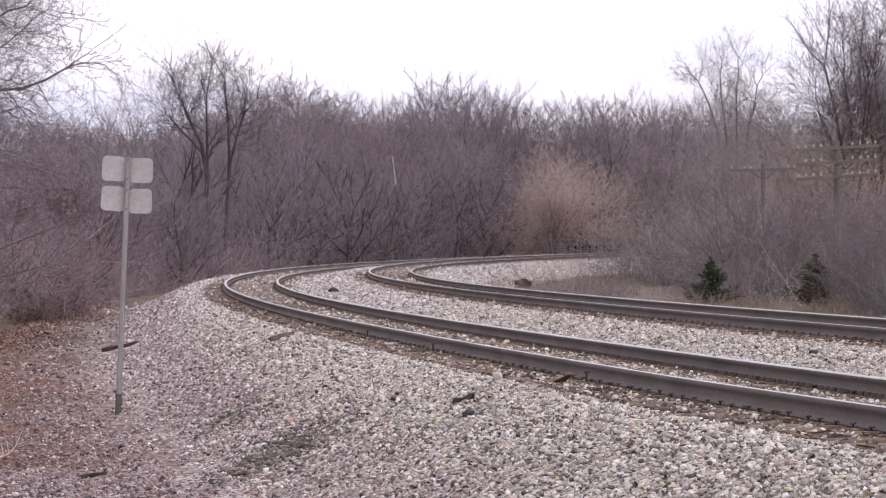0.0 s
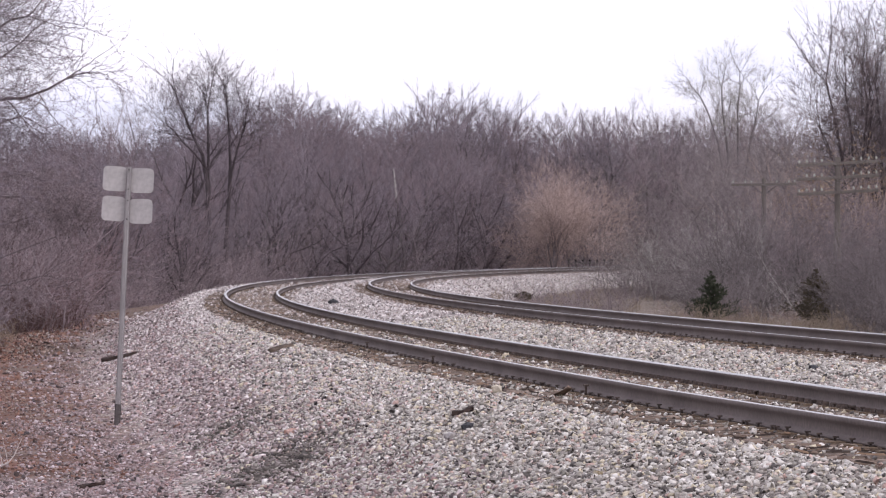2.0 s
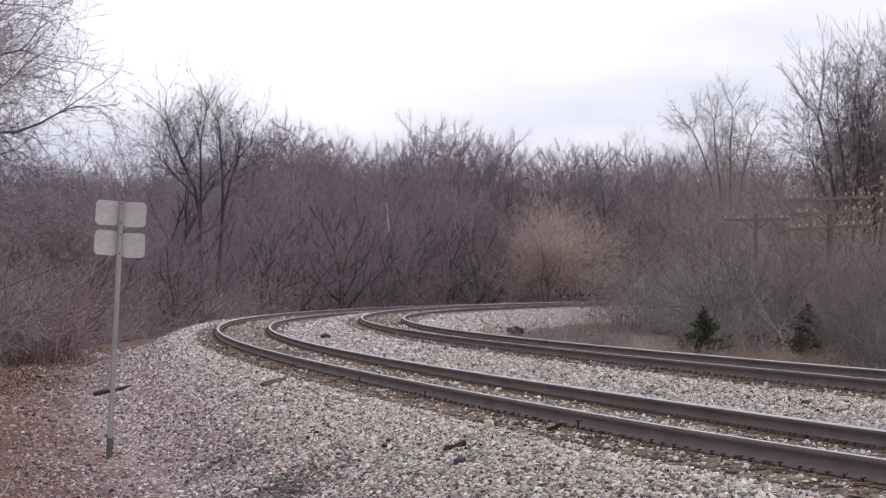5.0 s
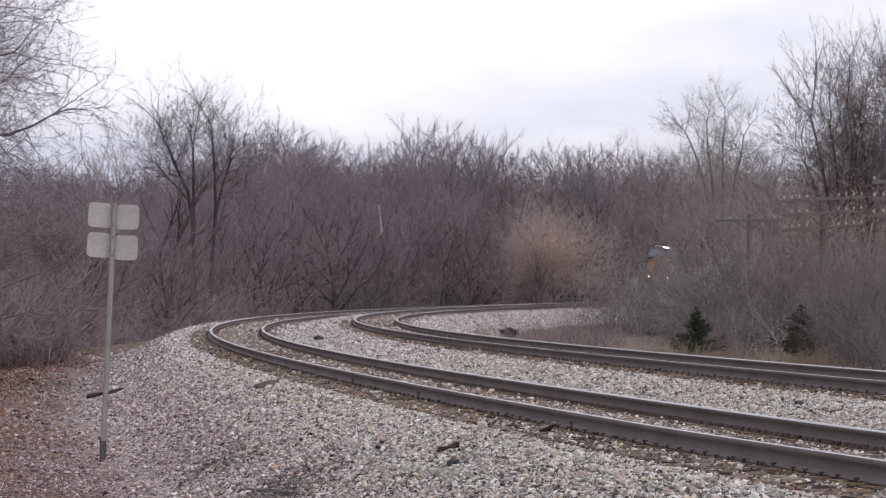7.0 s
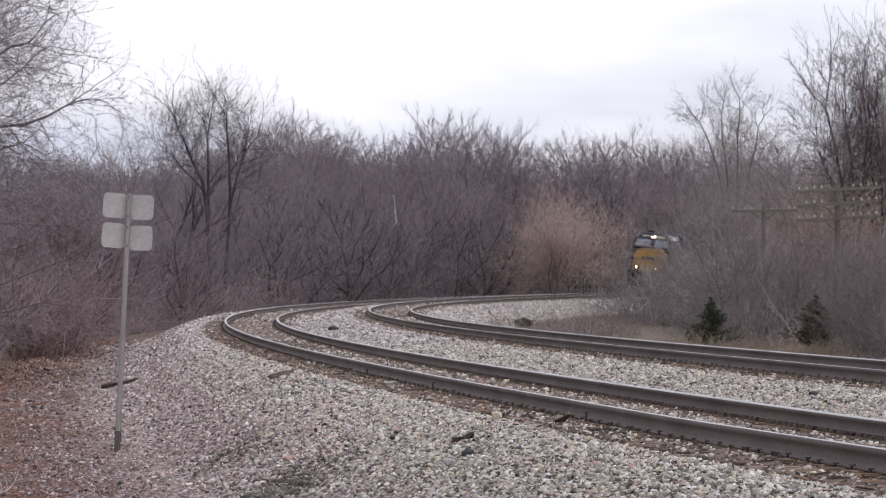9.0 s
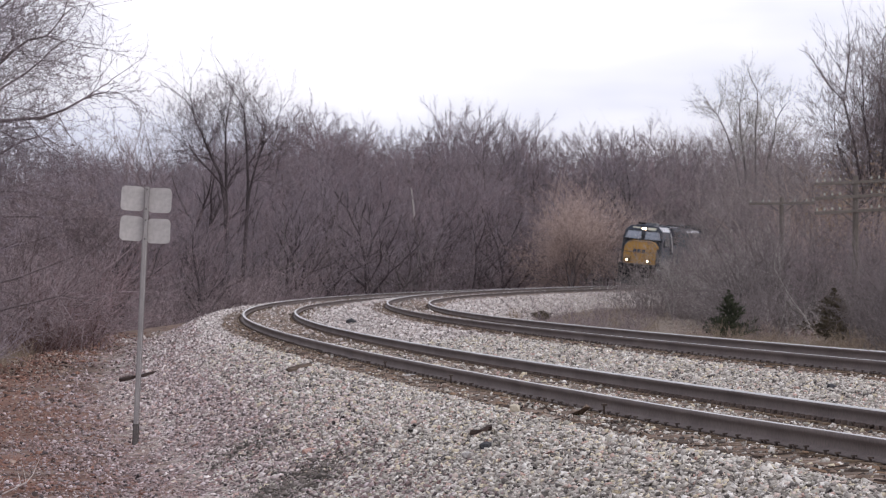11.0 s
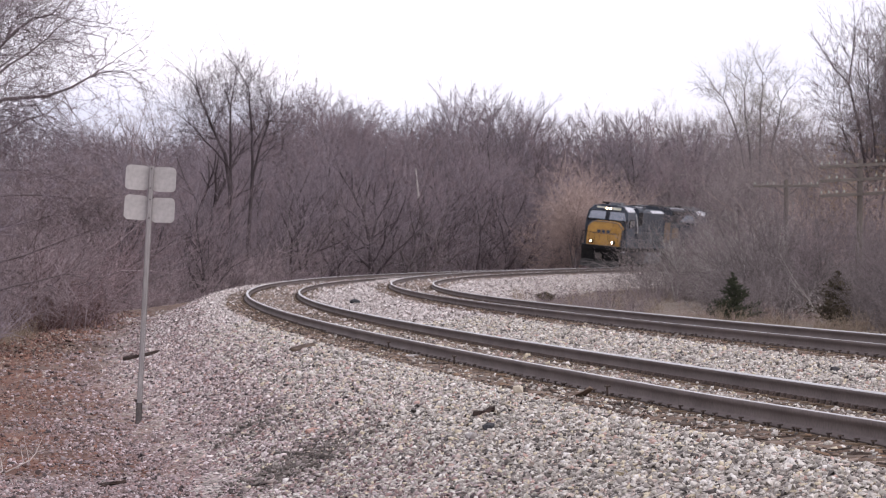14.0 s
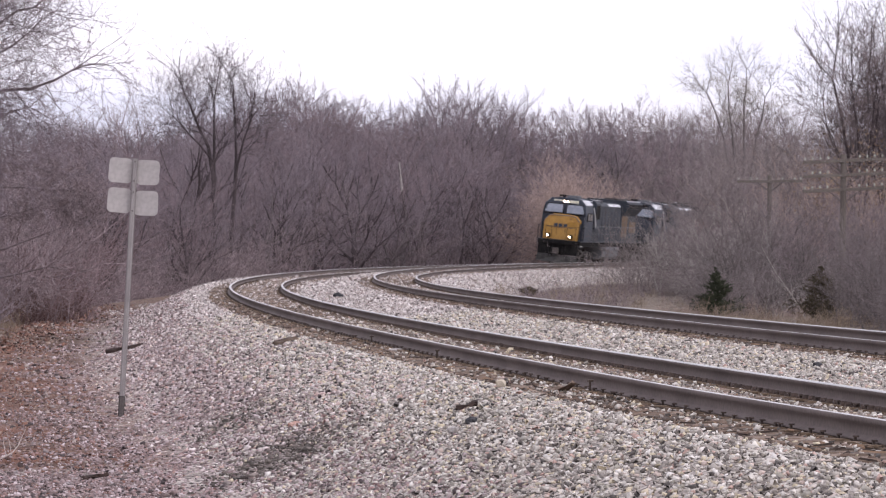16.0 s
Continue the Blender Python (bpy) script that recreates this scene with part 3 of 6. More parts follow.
# ---------------------------------------------------------------- ballast stones
def stones(name, n, s0, s1, l0, l1, size, seed, power=1.0, plain=False, fill=0.0, mat=None, blend=0.0, wide=0.0, label="loose crushed grey and pinkish ballast stones"):
    rng = np.random.default_rng(seed)
    s, lat = s0 + (s1 - s0) * rng.random(n) ** power, rng.uniform(l0, l1, n)
    p = rail_point(s, lat)
    x, y = p[:, 0], p[:, 1]
    keep = (abs(x) < 0.138 * y + 0.2)
    keep &= rng.random(n) < np.maximum(np.maximum(ballast_share(x, y, s, lat), 0.02 * (lat < 0)) * 1.1, fill * (1 - ramp01(-lat - wide - 0.75 * (1 - ramp01(s, 26, 40)), 3.0, 4.4)))
    if blend:  # thins out towards the track
        keep &= rng.random(n) < ramp01(-lat, -l1, -l1 + blend)
    for off in (0.0, SPACING):
        own = abs(lat - off)
        on_tie = (own < 1.34) & (abs((s - 4.0 + TIE_GAP / 2) % TIE_GAP - TIE_GAP / 2) < 0.13)
        keep &= ~(on_tie & (rng.random(n) < np.where(own < 0.66, 0.86, 0.80)))
        keep &= abs(own - 0.755) > 0.10
    s, lat, x, y = s[keep], lat[keep], x[keep], y[keep]
    n = len(s)
    z = ground_z(x, y, s, lat)
    over = np.minimum(abs(lat), abs(lat - SPACING)) < 1.3  # none sinks into a tie
    z = np.where(over & (abs((s - 4.0 + TIE_GAP / 2) % TIE_GAP - TIE_GAP / 2) < 0.13), rail_point(s, lat, -0.160)[:, 2], z)
    d = size * np.minimum(np.exp(rng.normal(0, 0.30, n)), 1.7)
    # a three-sided block, its top turned against its foot
    c = np.array([(math.cos(w), math.sin(w), z) for z, o in ((0.62, 0.0), (-0.62, 1.047)) for w in (o, o + 2.094, o + 4.189)])
    v = c[None] + rng.normal(0, 0.20, (n, 6, 3))
    v *= rng.uniform(0.7, 1.25, (n, 1, 3)) * np.array((0.57, 0.57, 0.31))
    q = rng.normal(size=(n, 4)) * np.array((1, 0.28, 0.28, 1))
    q /= np.linalg.norm(q, axis=1)[:, None]
    w, a, b, cc = q.T
    R = np.stack([1 - 2 * (b * b + cc * cc), 2 * (a * b - w * cc), 2 * (a * cc + w * b), 2 * (a * b + w * cc), 1 - 2 * (a * a + cc * cc), 2 * (b * cc - w * a),
                  2 * (a * cc - w * b), 2 * (b * cc + w * a), 1 - 2 * (a * a + b * b)], 1).reshape(n, 3, 3)
    v = np.einsum("nij,nkj->nki", R, v) * d[:, None, None]
    v += np.stack([x, y, z + d * rng.uniform(-0.02, 0.32, n)], 1)[:, None]
    f = np.array([(0, 1, 2), (0, 3, 1), (1, 3, 4), (1, 4, 2), (2, 4, 5), (2, 5, 0), (0, 5, 3)])
    if plain:  # far stones: flat-topped chips
        f = np.array([(0, 1, 2), (0, 3, 1), (1, 4, 2), (2, 5, 0)])
    t = (np.arange(n) * v.shape[1])[:, None, None] + f
    ob = mesh_object(name, v, tris=t, mats=[mat or STONE])
    return tagged(ob, label, "ballast", kind="stuff")


stones("ballast_stones", 98000, 5, 27, -3.9, 4.4, 0.029, 3)
stones("ballast_stones", 44000, 27, 52, -2.7, 6.3, 0.037, 4)
stones("ballast_stones", 19000, 20, 56, -4.2, -1.3, 0.036, 16, blend=1.5, mat=STONE_MID, label="dusty pinkish-grey ballast stones on the shoulder")
stones("dusty_gravel", 58000, 11, 33, -6.2, -2.3, 0.031, 13, blend=1.6, fill=1.0, mat=DUSTY_STONE, label="dusty brownish gravel at the foot of the ballast")
stones("dusty_gravel", 25000, 33, 60, -6.2, -1.6, 0.038, 14, blend=1.4, fill=0.8, mat=DUSTY_STONE, label="dusty brownish gravel at the foot of the ballast")
stones("dusty_gravel", 15000, 60, 104, -6.0, -2.0, 0.046, 15, fill=0.7, plain=True, mat=DUSTY_STONE, label="dusty brownish gravel at the foot of the ballast")
stones("dirt_clods", 11000, 58, 116, -9.5, -5.0, 0.050, 17, fill=0.75, wide=4.2, plain=True, mat=DIRT_BITS, label="reddish clods and bark at the edge of the brush")
# From here on the far bed takes the copy with painted brightness.
stones("ballast_stones", 50000, 52, 100, -3.4, 8.5, 0.042, 5, 1.1, True, mat=STONE_BRIGHTENED)
stones("ballast_stones", 40000, 100, 265, -5.0, 9.0, 0.068, 6, 1.3, True, mat=STONE_BRIGHTENED, label="ballast stones round the bend in a brightened copy of the stone")


def litter(n, s0, s1, l0, l1, size, seed):
    """Small dull bits of dirt, bark and leaf on the strip beside the ballast."""
    rng = np.random.default_rng(seed)
    s, lat = rng.uniform(s0, s1, n), -rng.triangular(l0, (l0 + l1) / 2, l1, n)
    p = rail_point(s, lat)
    x, y = p[:, 0], p[:, 1]
    d = size * np.exp(rng.normal(0, 0.4, n))
    c = np.array([(math.cos(w), math.sin(w), z) for z, o in ((0.3, 0.0), (-0.3, 1.047)) for w in (o, o + 2.094, o + 4.189)])
    v = (c[None] + rng.normal(0, 0.25, (n, 6, 3))) * rng.uniform(0.5, 1.5, (n, 1, 3)) * d[:, None, None] * 0.6
    v += np.stack([x, y, ground_z(x, y, s, lat) + d * 0.12], 1)[:, None]
    f = np.array([(0, 1, 2), (0, 3, 1), (1, 3, 4), (1, 4, 2), (2, 4, 5), (2, 5, 0), (0, 5, 3)])
    ob = mesh_object("dirt_litter", v, tris=(np.arange(n) * 6)[:, None, None] + f, mats=[DIRT_BITS])
    return tagged(ob, "small reddish brown clods, bark and dead leaves on the dirt", "litter", kind="stuff")


def tie_debris(n, s0, s1, seed):
    """Splinters, cinders and rust flakes that lie along the tie ends."""
    rng = np.random.default_rng(seed)
    s = rng.uniform(s0, s1, n)
    off = rng.uniform(0.84, 1.45, n)
    lat = np.where(rng.random(n) < 0.55, -off, SPACING - off)
    inside = rng.random(n) < 0.08
    lat = np.where(inside, rng.uniform(-0.66, 0.66, n), lat)
    p = rail_point(s, lat, -0.168 + rng.uniform(0, 0.02, n))
    x, y, z = p.T
    on_tie = abs((s - 4.0 + TIE_GAP / 2) % TIE_GAP - TIE_GAP / 2) < 0.12
    z = np.where(on_tie, z, ground_z(x, y, s, lat) + 0.01)
    a = rng.normal(1.35, 0.5, n)
    L, w, h = rng.lognormal(-2.6, 0.55, n), rng.uniform(0.005, 0.015, n), rng.uniform(0.004, 0.016, n)
    c = np.array([(-.5, -.5, 0), (.5, -.4, 0), (.5, .5, 0), (-.5, .4, 0), (-.4, -.3, 1), (.45, -.3, .6), (.4, .3, 1), (-.45, .3, .7)])
    v = c[None] * np.stack([L, w, h], 1)[:, None]
    ca, sa = np.cos(a)[:, None], np.sin(a)[:, None]
    v = np.stack([v[..., 0] * ca - v[..., 1] * sa, v[..., 0] * sa + v[..., 1] * ca, v[..., 2] + v[..., 0] * rng.normal(0, 0.10, (n, 1))], -1) + np.stack([x, y, z], 1)[:, None]
    f = np.array([(4, 5, 6, 7), (0, 1, 5, 4), (1, 2, 6, 5), (2, 3, 7, 6), (3, 0, 4, 7)])
    ob = mesh_object("tie_debris", v, quads=((np.arange(n) * 8)[:, None, None] + f), mats=[TIE_BITS])
    return tagged(ob, "brown splinters, rust flakes and cinders along the tie ends", "debris", kind="stuff")


tie_debris(7500, 8, 75, 10)
def dark_patch(x, y, rx, ry, n, size, seed):
    """A low dark patch of moss, cinders and rotten bits among the gravel."""
    rng = np.random.default_rng(seed)
    px, py = x + rng.normal(0, rx / 2, n), y + rng.normal(0, ry / 2, n)
    d = size * np.exp(rng.normal(0, 0.4, n))
    c = np.array([(math.cos(w), math.sin(w), z) for z, o in ((0.35, 0.0), (-0.3, 1.047)) for w in (o, o + 2.094, o + 4.189)])
    v = (c[None] + rng.normal(0, 0.25, (n, 6, 3))) * rng.uniform(0.5, 1.5, (n, 1, 3)) * d[:, None, None] * 0.6
    v += np.stack([px, py, ground_z(px, py) + 0.012 + d * 0.30], 1)[:, None]
    f = np.array([(0, 1, 2), (0, 3, 1), (1, 3, 4), (1, 4, 2), (2, 4, 5), (2, 5, 0), (0, 5, 3)])
    ob = mesh_object("moss_patch", v, tris=(np.arange(n) * 6)[:, None, None] + f, mats=[MOSS_BITS])
    return tagged(ob, "low dark patch of moss and cinders in the gravel", "moss", kind="stuff")


dark_patch(-1.5, 30.9, 0.55, 1.3, 2000, 0.021, 61)
dark_patch(-2.2, 36.6, 0.5, 1.6, 600, 0.022, 62)
litter(11500, 14, 45, 3.4, 8.5, 0.021, 8)
litter(4000, 45, 110, 3.4, 8.5, 0.045, 9)


# ---------------------------------------------------------------- bare trees
def spawn(rng, pts, rad, m, t0, t1, angle, length, k, up, wig, thin, taper=0.15, fade=0.65):
    """m children on each of the branches (B, K, 3): their points and radii."""
    B, K = pts.shape[:2]
    t = (t0 + (t1 - t0) * (np.arange(m)[None] + rng.random((B, m))) / m)
    f = t * (K - 1)
    i = np.minimum(f.astype(int), K - 2)
    w = (f - i)[..., None]
    bi = np.arange(B)[:, None]
    base = pts[bi, i] * (1 - w) + pts[bi, i + 1] * w
    r0 = rad[bi, i] * (1 - w[..., 0]) + rad[bi, i + 1] * w[..., 0]
    tan = pts[bi, i + 1] - pts[bi, i]
    tan /= np.linalg.norm(tan, axis=-1, keepdims=True) + 1e-9
    plen = np.linalg.norm(np.diff(pts, axis=1), axis=2).sum(1)[:, None]
    side = rng.normal(size=(B, m, 3))
    side -= (side * tan).sum(-1, keepdims=True) * tan
    side /= np.linalg.norm(side, axis=-1, keepdims=True) + 1e-9
    an = np.radians(angle) * rng.uniform(0.65, 1.3, (B, m, 1))
    d = tan * np.cos(an) + side * np.sin(an)
    L = plen * length * (1.15 - fade * t) * rng.uniform(0.65, 1.12, (B, m))
    out = np.zeros((B, m, k, 3))
    out[:, :, 0] = base
    for j in range(1, k):
        d = d + rng.normal(0, wig, d.shape) + np.array((0, 0, up))
        d /= np.linalg.norm(d, axis=-1, keepdims=True)
        out[:, :, j] = out[:, :, j - 1] + d * (L / (k - 1))[..., None]
    rr = (np.minimum(r0 * thin, r0 * 0.85))[..., None] * np.linspace(1, taper, k)
    return out.reshape(B * m, k, 3), rr.reshape(B * m, k)

def ramify(rng, pts, rad, depth, first, ratio=0.96, spread=23, up=0.05, wig=0.08, twig_r=0.010, fine=2, heavy=True, sides=1, shoots=0, lowest=2):
    """Branches (B, K, 3) that fork at their tips again and again and carry side shoots; the children bend back towards the sky."""
    levels, L = [], np.full(len(pts), 1.0) * np.array(first, float)
    for i in range(depth):
        last = i == depth - 1
        B, K = pts.shape[:2]
        tan = pts[:, -1] - pts[:, -2]
        tan /= np.linalg.norm(tan, axis=1, keepdims=True) + 1e-9
        az = rng.normal(size=(B, 3))
        az -= (az * tan).sum(1, keepdims=True) * tan
        az /= np.linalg.norm(az, axis=1, keepdims=True) + 1e-9
        kids = [(pts[:, -1], tan, az, rng.uniform(0.35, 0.9, B), rng.uniform(0.88, 1.08, B), rad[:, -1] * 0.92),
                (pts[:, -1], tan, -az, rng.uniform(0.8, 1.45, B), rng.uniform(0.65, 0.95, B), rad[:, -1] * 0.80)]
        for _ in range(max(shoots, sides) if i == 0 else sides):
            j = rng.integers(lowest if shoots and i == 0 else 1, K, B) if K > 2 else np.ones(B, int)
            b = np.arange(B)
            w = rng.random((B, 1))
            t2 = pts[b, j] - pts[b, j - 1]
            t2 /= np.linalg.norm(t2, axis=1, keepdims=True) + 1e-9
            a2 = rng.normal(size=(B, 3))
            a2 -= (a2 * t2).sum(1, keepdims=True) * t2
            a2 /= np.linalg.norm(a2, axis=1, keepdims=True) + 1e-9
            kids.append((pts[b, j - 1] * w + pts[b, j] * (1 - w), t2, a2, rng.uniform(1.2, 2.0, B), rng.uniform(0.6, 1.0, B), rad[b, j] * (0.62 if i else 0.48)))
        k = 2 if last and not heavy else (5 if i < 2 else (4 if i < 3 else 3))
        P, R, N = [], [], []
        for base, t, side, an, ln, r0 in kids:
            a = np.radians(spread * an)[:, None]
            d = t * np.cos(a) + side * np.sin(a)
            n = L * ratio * ln if i else L * ln
            q = np.zeros((B, k, 3))
            q[:, 0] = base
            for m in range(1, k):
                d = d + rng.normal(0, wig, d.shape) + np.array((0, 0, up))
                d /= np.linalg.norm(d, axis=1, keepdims=True)
                q[:, m] = q[:, m - 1] + d * (n / (k - 1))[:, None]
            P.append(q)
            R.append(np.maximum(r0, twig_r)[:, None] * np.linspace(1, 0.72, k))
            N.append(n)
        pts, rad, L = np.concatenate(P), np.concatenate(R), np.concatenate(N)
        levels.append((pts, rad, 0 if last and not heavy else (5 if i < 2 else 3)))
    f, r = spawn(rng, pts, rad, fine, 0.25, 1.0, 30, 0.8, 2, up * 0.5, wig, 0.8)
    levels.append((f, np.maximum(r, twig_r * 0.75), 0))
    return levels


def vase(seed, height, stems=1, trunk=0.34, lean=0.05, girth=0.014, depth=5, first=0.20, bend=0.05, **kw):
    """A bare tree of a given height: one or several stems that part low down, then fork into a vase of twigs."""
    rng = np.random.default_rng(seed)
    K = 6
    pts = np.zeros((stems, K, 3))
    for i in range(stems):
        d = np.array((rng.normal(0, lean), rng.normal(0, lean), 1.0))
        if stems > 1:
            a = 6.283 * i / stems + rng.normal(0, 0.4)
            d[:2] += np.array((math.cos(a), math.sin(a))) * rng.uniform(0.12, 0.36)
        h = height * trunk * rng.uniform(0.8, 1.2)
        for j in range(1, K):
            d = d / np.linalg.norm(d)
            pts[i, j] = pts[i, j - 1] + d * h / (K - 1)
            d = d + rng.normal(0, bend, 3) + np.array((0, 0, 0.05))
    rad = np.linspace(1, 0.62, K)[None] * height * girth * rng.uniform(0.8, 1.1, (stems, 1)) / (1 + 0.2 * (stems - 1))
    levels = [(pts, rad, 8)] + ramify(rng, pts, rad, depth, height * first, **kw)
    k = height / max(float(lv[0][..., 2].max()) for lv in levels)
    levels = [(q * k, r, n) for q, r, n in levels]
    levels[0][0][:, 0, 2] -= 0.6
    return levels


def guided(seed, stems, radii, depth, first, **kw):
    """A bare tree whose main stems follow the given lines of six points."""
    rng = np.random.default_rng(seed)
    pts = np.array([np.stack([np.interp(np.linspace(0, 1, 6), np.linspace(0, 1, len(g)), np.array(g, float)[:, c]) for c in range(3)], 1) for g in stems])
    pts[:, 1:] += rng.normal(0, 0.03, pts[:, 1:].shape) * np.linspace(0.3, 1, 5)[None, :, None]
    rad = np.array(radii, float)[:, None] * np.linspace(1, 0.36, 6)[None]
    return [(pts, rad, 7)] + ramify(rng, pts, rad, depth, first, **kw)


def tubes(pts, rad, n):
    """Closed tapering tubes of n sides round the polylines: points and faces."""
    B, K = pts.shape[:2]
    tan = np.gradient(pts, axis=1)
    tan /= np.linalg.norm(tan, axis=2, keepdims=True) + 1e-9
    ref = np.where(abs(tan[..., 2:3]) < 0.8, np.array((0, 0, 1.0)), np.array((1.0, 0, 0)))
    u = np.cross(tan, ref)
    u /= np.linalg.norm(u, axis=2, keepdims=True) + 1e-9
    w = np.cross(tan, u)
    a = np.arange(n) * 2 * np.pi / n
    v = pts[:, :, None] + rad[:, :, None, None] * (np.cos(a)[:, None] * u[:, :, None] + np.sin(a)[:, None] * w[:, :, None])
    b, i, j = np.meshgrid(np.arange(B), np.arange(K - 1), np.arange(n), indexing="ij")
    at = lambda ii, jj: (b * K + ii) * n + jj % n
    q = np.stack([at(i, j), at(i, j + 1), at(i + 1, j + 1), at(i + 1, j)], -1)
    return v.reshape(-1, 3), q.reshape(-1, 4)


def cones(pts, rad):
    """Thin three-sided spikes from first to last point."""
    a, b, r = pts[:, 0], pts[:, -1], rad[:, 0]
    tan = b - a
    ref = np.where(abs(tan[:, 2:3]) < 0.7 * np.linalg.norm(tan, axis=1, keepdims=True), np.array((0, 0, 1.0)), np.array((1.0, 0, 0)))
    u = np.cross(tan, ref)
    u /= np.linalg.norm(u, axis=1, keepdims=True) + 1e-9
    w = np.cross(tan, u)
    w /= np.linalg.norm(w, axis=1, keepdims=True) + 1e-9
    v = np.stack([a + r[:, None] * (u * math.cos(x) + w * math.sin(x)) for x in (0, 2.094, 4.189)] + [b], 1)
    t = (np.arange(len(a)) * 4)[:, None, None] + np.array([(0, 1, 3), (1, 2, 3), (2, 0, 3)])
    return v.reshape(-1, 3), t.reshape(-1, 3)


def mesh_data(name, quads_list, tris_list, mat):
    vs, qs, ts, k = [], [], [], 0
    for v, q in quads_list:
        vs.append(v); qs.append(q + k); k += len(v)
    for v, t in tris_list:
        vs.append(v); ts.append(t + k); k += len(v)
    return np.concatenate(vs), (np.concatenate(qs) if qs else None), (np.concatenate(ts) if ts else None)


def tree(name, label, category, levels, bark, twig, at, group=""):
    """A thing of stems, limbs with their boughs, and a crown of twigs; the limbs' branches follow one another in steps of their number."""
    t = thing(name, label, category, group, at)
    pts, rad, sides = levels[0]
    for i in range(len(pts)):
        v, q = tubes(pts[i:i + 1], rad[i:i + 1], sides)
        mesh_object("trunk", v, quads=q, mats=[bark], parent=t, smooth=True)
    n = len(levels[1][0])
    for i in range(n):
        v, q, _ = mesh_data("limb", [tubes(p[i::n], r[i::n], k) for p, r, k in levels[1:4]], [], bark)
        mesh_object("limb", v, quads=q, mats=[bark], parent=t, smooth=True)
    rest = levels[4:]
    v, q, tt = mesh_data("crown", [tubes(*lv) for lv in rest if lv[2]], [cones(lv[0], lv[1]) for lv in rest if not lv[2]], twig)
    tagged(mesh_object("crown", v, quads=q, tris=tt, mats=[twig], parent=t), kind="stuff")
    return t


def on_ground(x, y):
    return float(ground_z(np.array([x]), np.array([y]))[0])


def by_line(s, lat):
    p = rail_point(np.array([float(s)]), np.array([float(lat)]))[0]
    return float(p[0]), float(p[1])


def standing(x, y, turn=0.0, scale=1.0, sink=0.05):
    return pose(x, y, on_ground(x, y) - sink, 0, 0, turn) @ Matrix.Diagonal((scale, scale, scale, 1))


def plant_copy(proto, m):
    """A copy of a tree at a pose that may hold a scale."""
    c = copy_thing(proto, Matrix.Identity(4))
    c.matrix_basis = m
    return c


WOODS = random.Random(11)
KINDS = [  # label, bark, twig, growth
    ("tall bare tree with dark brown bark and fine reddish twigs", BARK, TWIG_RED, dict(trunk=0.30, spread=31)),
    ("tall bare grey-brown tree with steep upright limbs", BARK_DARK, TWIG, dict(trunk=0.34, spread=26, up=0.06, girth=0.019)),
    ("bare grey-barked tree with a wide crown", BARK_GREY, TWIG, dict(trunk=0.36, spread=37, up=0.03, girth=0.018)),
    ("slender bare tree with dense mauve-brown twigs", BARK_DARK, TWIG, dict(trunk=0.36, girth=0.011, spread=30)),
    ("forked bare tree with several dark stems", BARK_DARK, TWIG_RED, dict(stems=2, trunk=0.38, spread=29, girth=0.018)),
    ("bare grey tree with thin tangled branches", BARK, TWIG_GREY, dict(trunk=0.30, spread=34, wig=0.10)),
]


def crest(u):
    """How high the woods stand against the sky, as rise over distance, along the bend (u: x over y)."""
    return np.interp(u, (-0.140, -0.106, -0.098, -0.090, -0.083, -0.066, -0.050, -0.043, -0.035, -0.029, -0.020, -0.012, -0.003, 0.002, 0.010, 0.017, 0.021, 0.027, 0.040, 0.056, 0.066, 0.085, 0.105),
                     (0.045, 0.043, 0.042, 0.0415, 0.0405, 0.045, 0.051, 0.055, 0.054, 0.051, 0.0475, 0.049, 0.052, 0.0535, 0.052, 0.049, 0.0455, 0.046, 0.0485, 0.0495, 0.051, 0.050, 0.045))


def below_crest(x, y, share):
    """A height above the ground at a place, as a share of what reaches the crest of the woods."""
    return float(2.0 + y * crest(x / y) * share - on_ground(x, y))


protos, light = [], []
for i, (lab, bark, twig, kw) in enumerate(KINDS):
    x, y = by_line(190 + 20 * i, -16 - 2 * (i % 3))
    protos.append(tree("bare_tree", lab, "tree", vase(20 + i, 15.5, depth=5, fine=5, heavy=False, twig_r=0.010, shoots=4, **kw), bark, twig, standing(x, y, 40 * i), "woods outside the curve"))
    x, y = by_line(270 + 25 * i, -44 - 3 * (i % 3))
    light.append(tree("bare_tree", lab, "tree", vase(40 + i, 15.5, depth=5, fine=9, heavy=False, twig_r=0.0105, shoots=2, **kw), bark, twig, standing(x, y, 40 * i), "woods outside the curve"))
far = []
for i, (lab, bark, twig, kw) in enumerate(KINDS[:4]):
    y = 335.0 + 9 * i
    x = (-0.07 + 0.03 * i) * y
    far.append(tree("bare_tree", lab, "tree", vase(60 + i, 13.0, depth=5, fine=7, heavy=False, twig_r=0.0135, sides=2, shoots=1, **kw), bark, twig, standing(x, y, 40 * i), "woods outside the curve"))
for i in range(84):
    y = WOODS.uniform(300, 390)
    x = y * (-0.118 + 0.195 * (i + WOODS.random()) / 84)
    if nearest(np.array([x]), np.array([y]))[1][0] < -24:
        plant_copy(WOODS.choice(far), standing(x, y, WOODS.uniform(0, 360), min(max(below_crest(x, y, WOODS.uniform(0.95, 1.12)) / 13.0, 0.4), 1.5)))
rows = [(-12.5, 150, 258, 13.5, 0.66, 0.90, protos[1:4]), (-13, 105, 345, 9.5, 0.52, 0.90, protos), (-20, 130, 370, 9.0, 0.74, 1.05, protos), (-29, 170, 400, 8.0, 0.94, 1.13, light), (-41, 220, 445, 9.0, 0.98, 1.14, light), (-55, 240, 470, 11.0, 1.0, 1.12, light)]
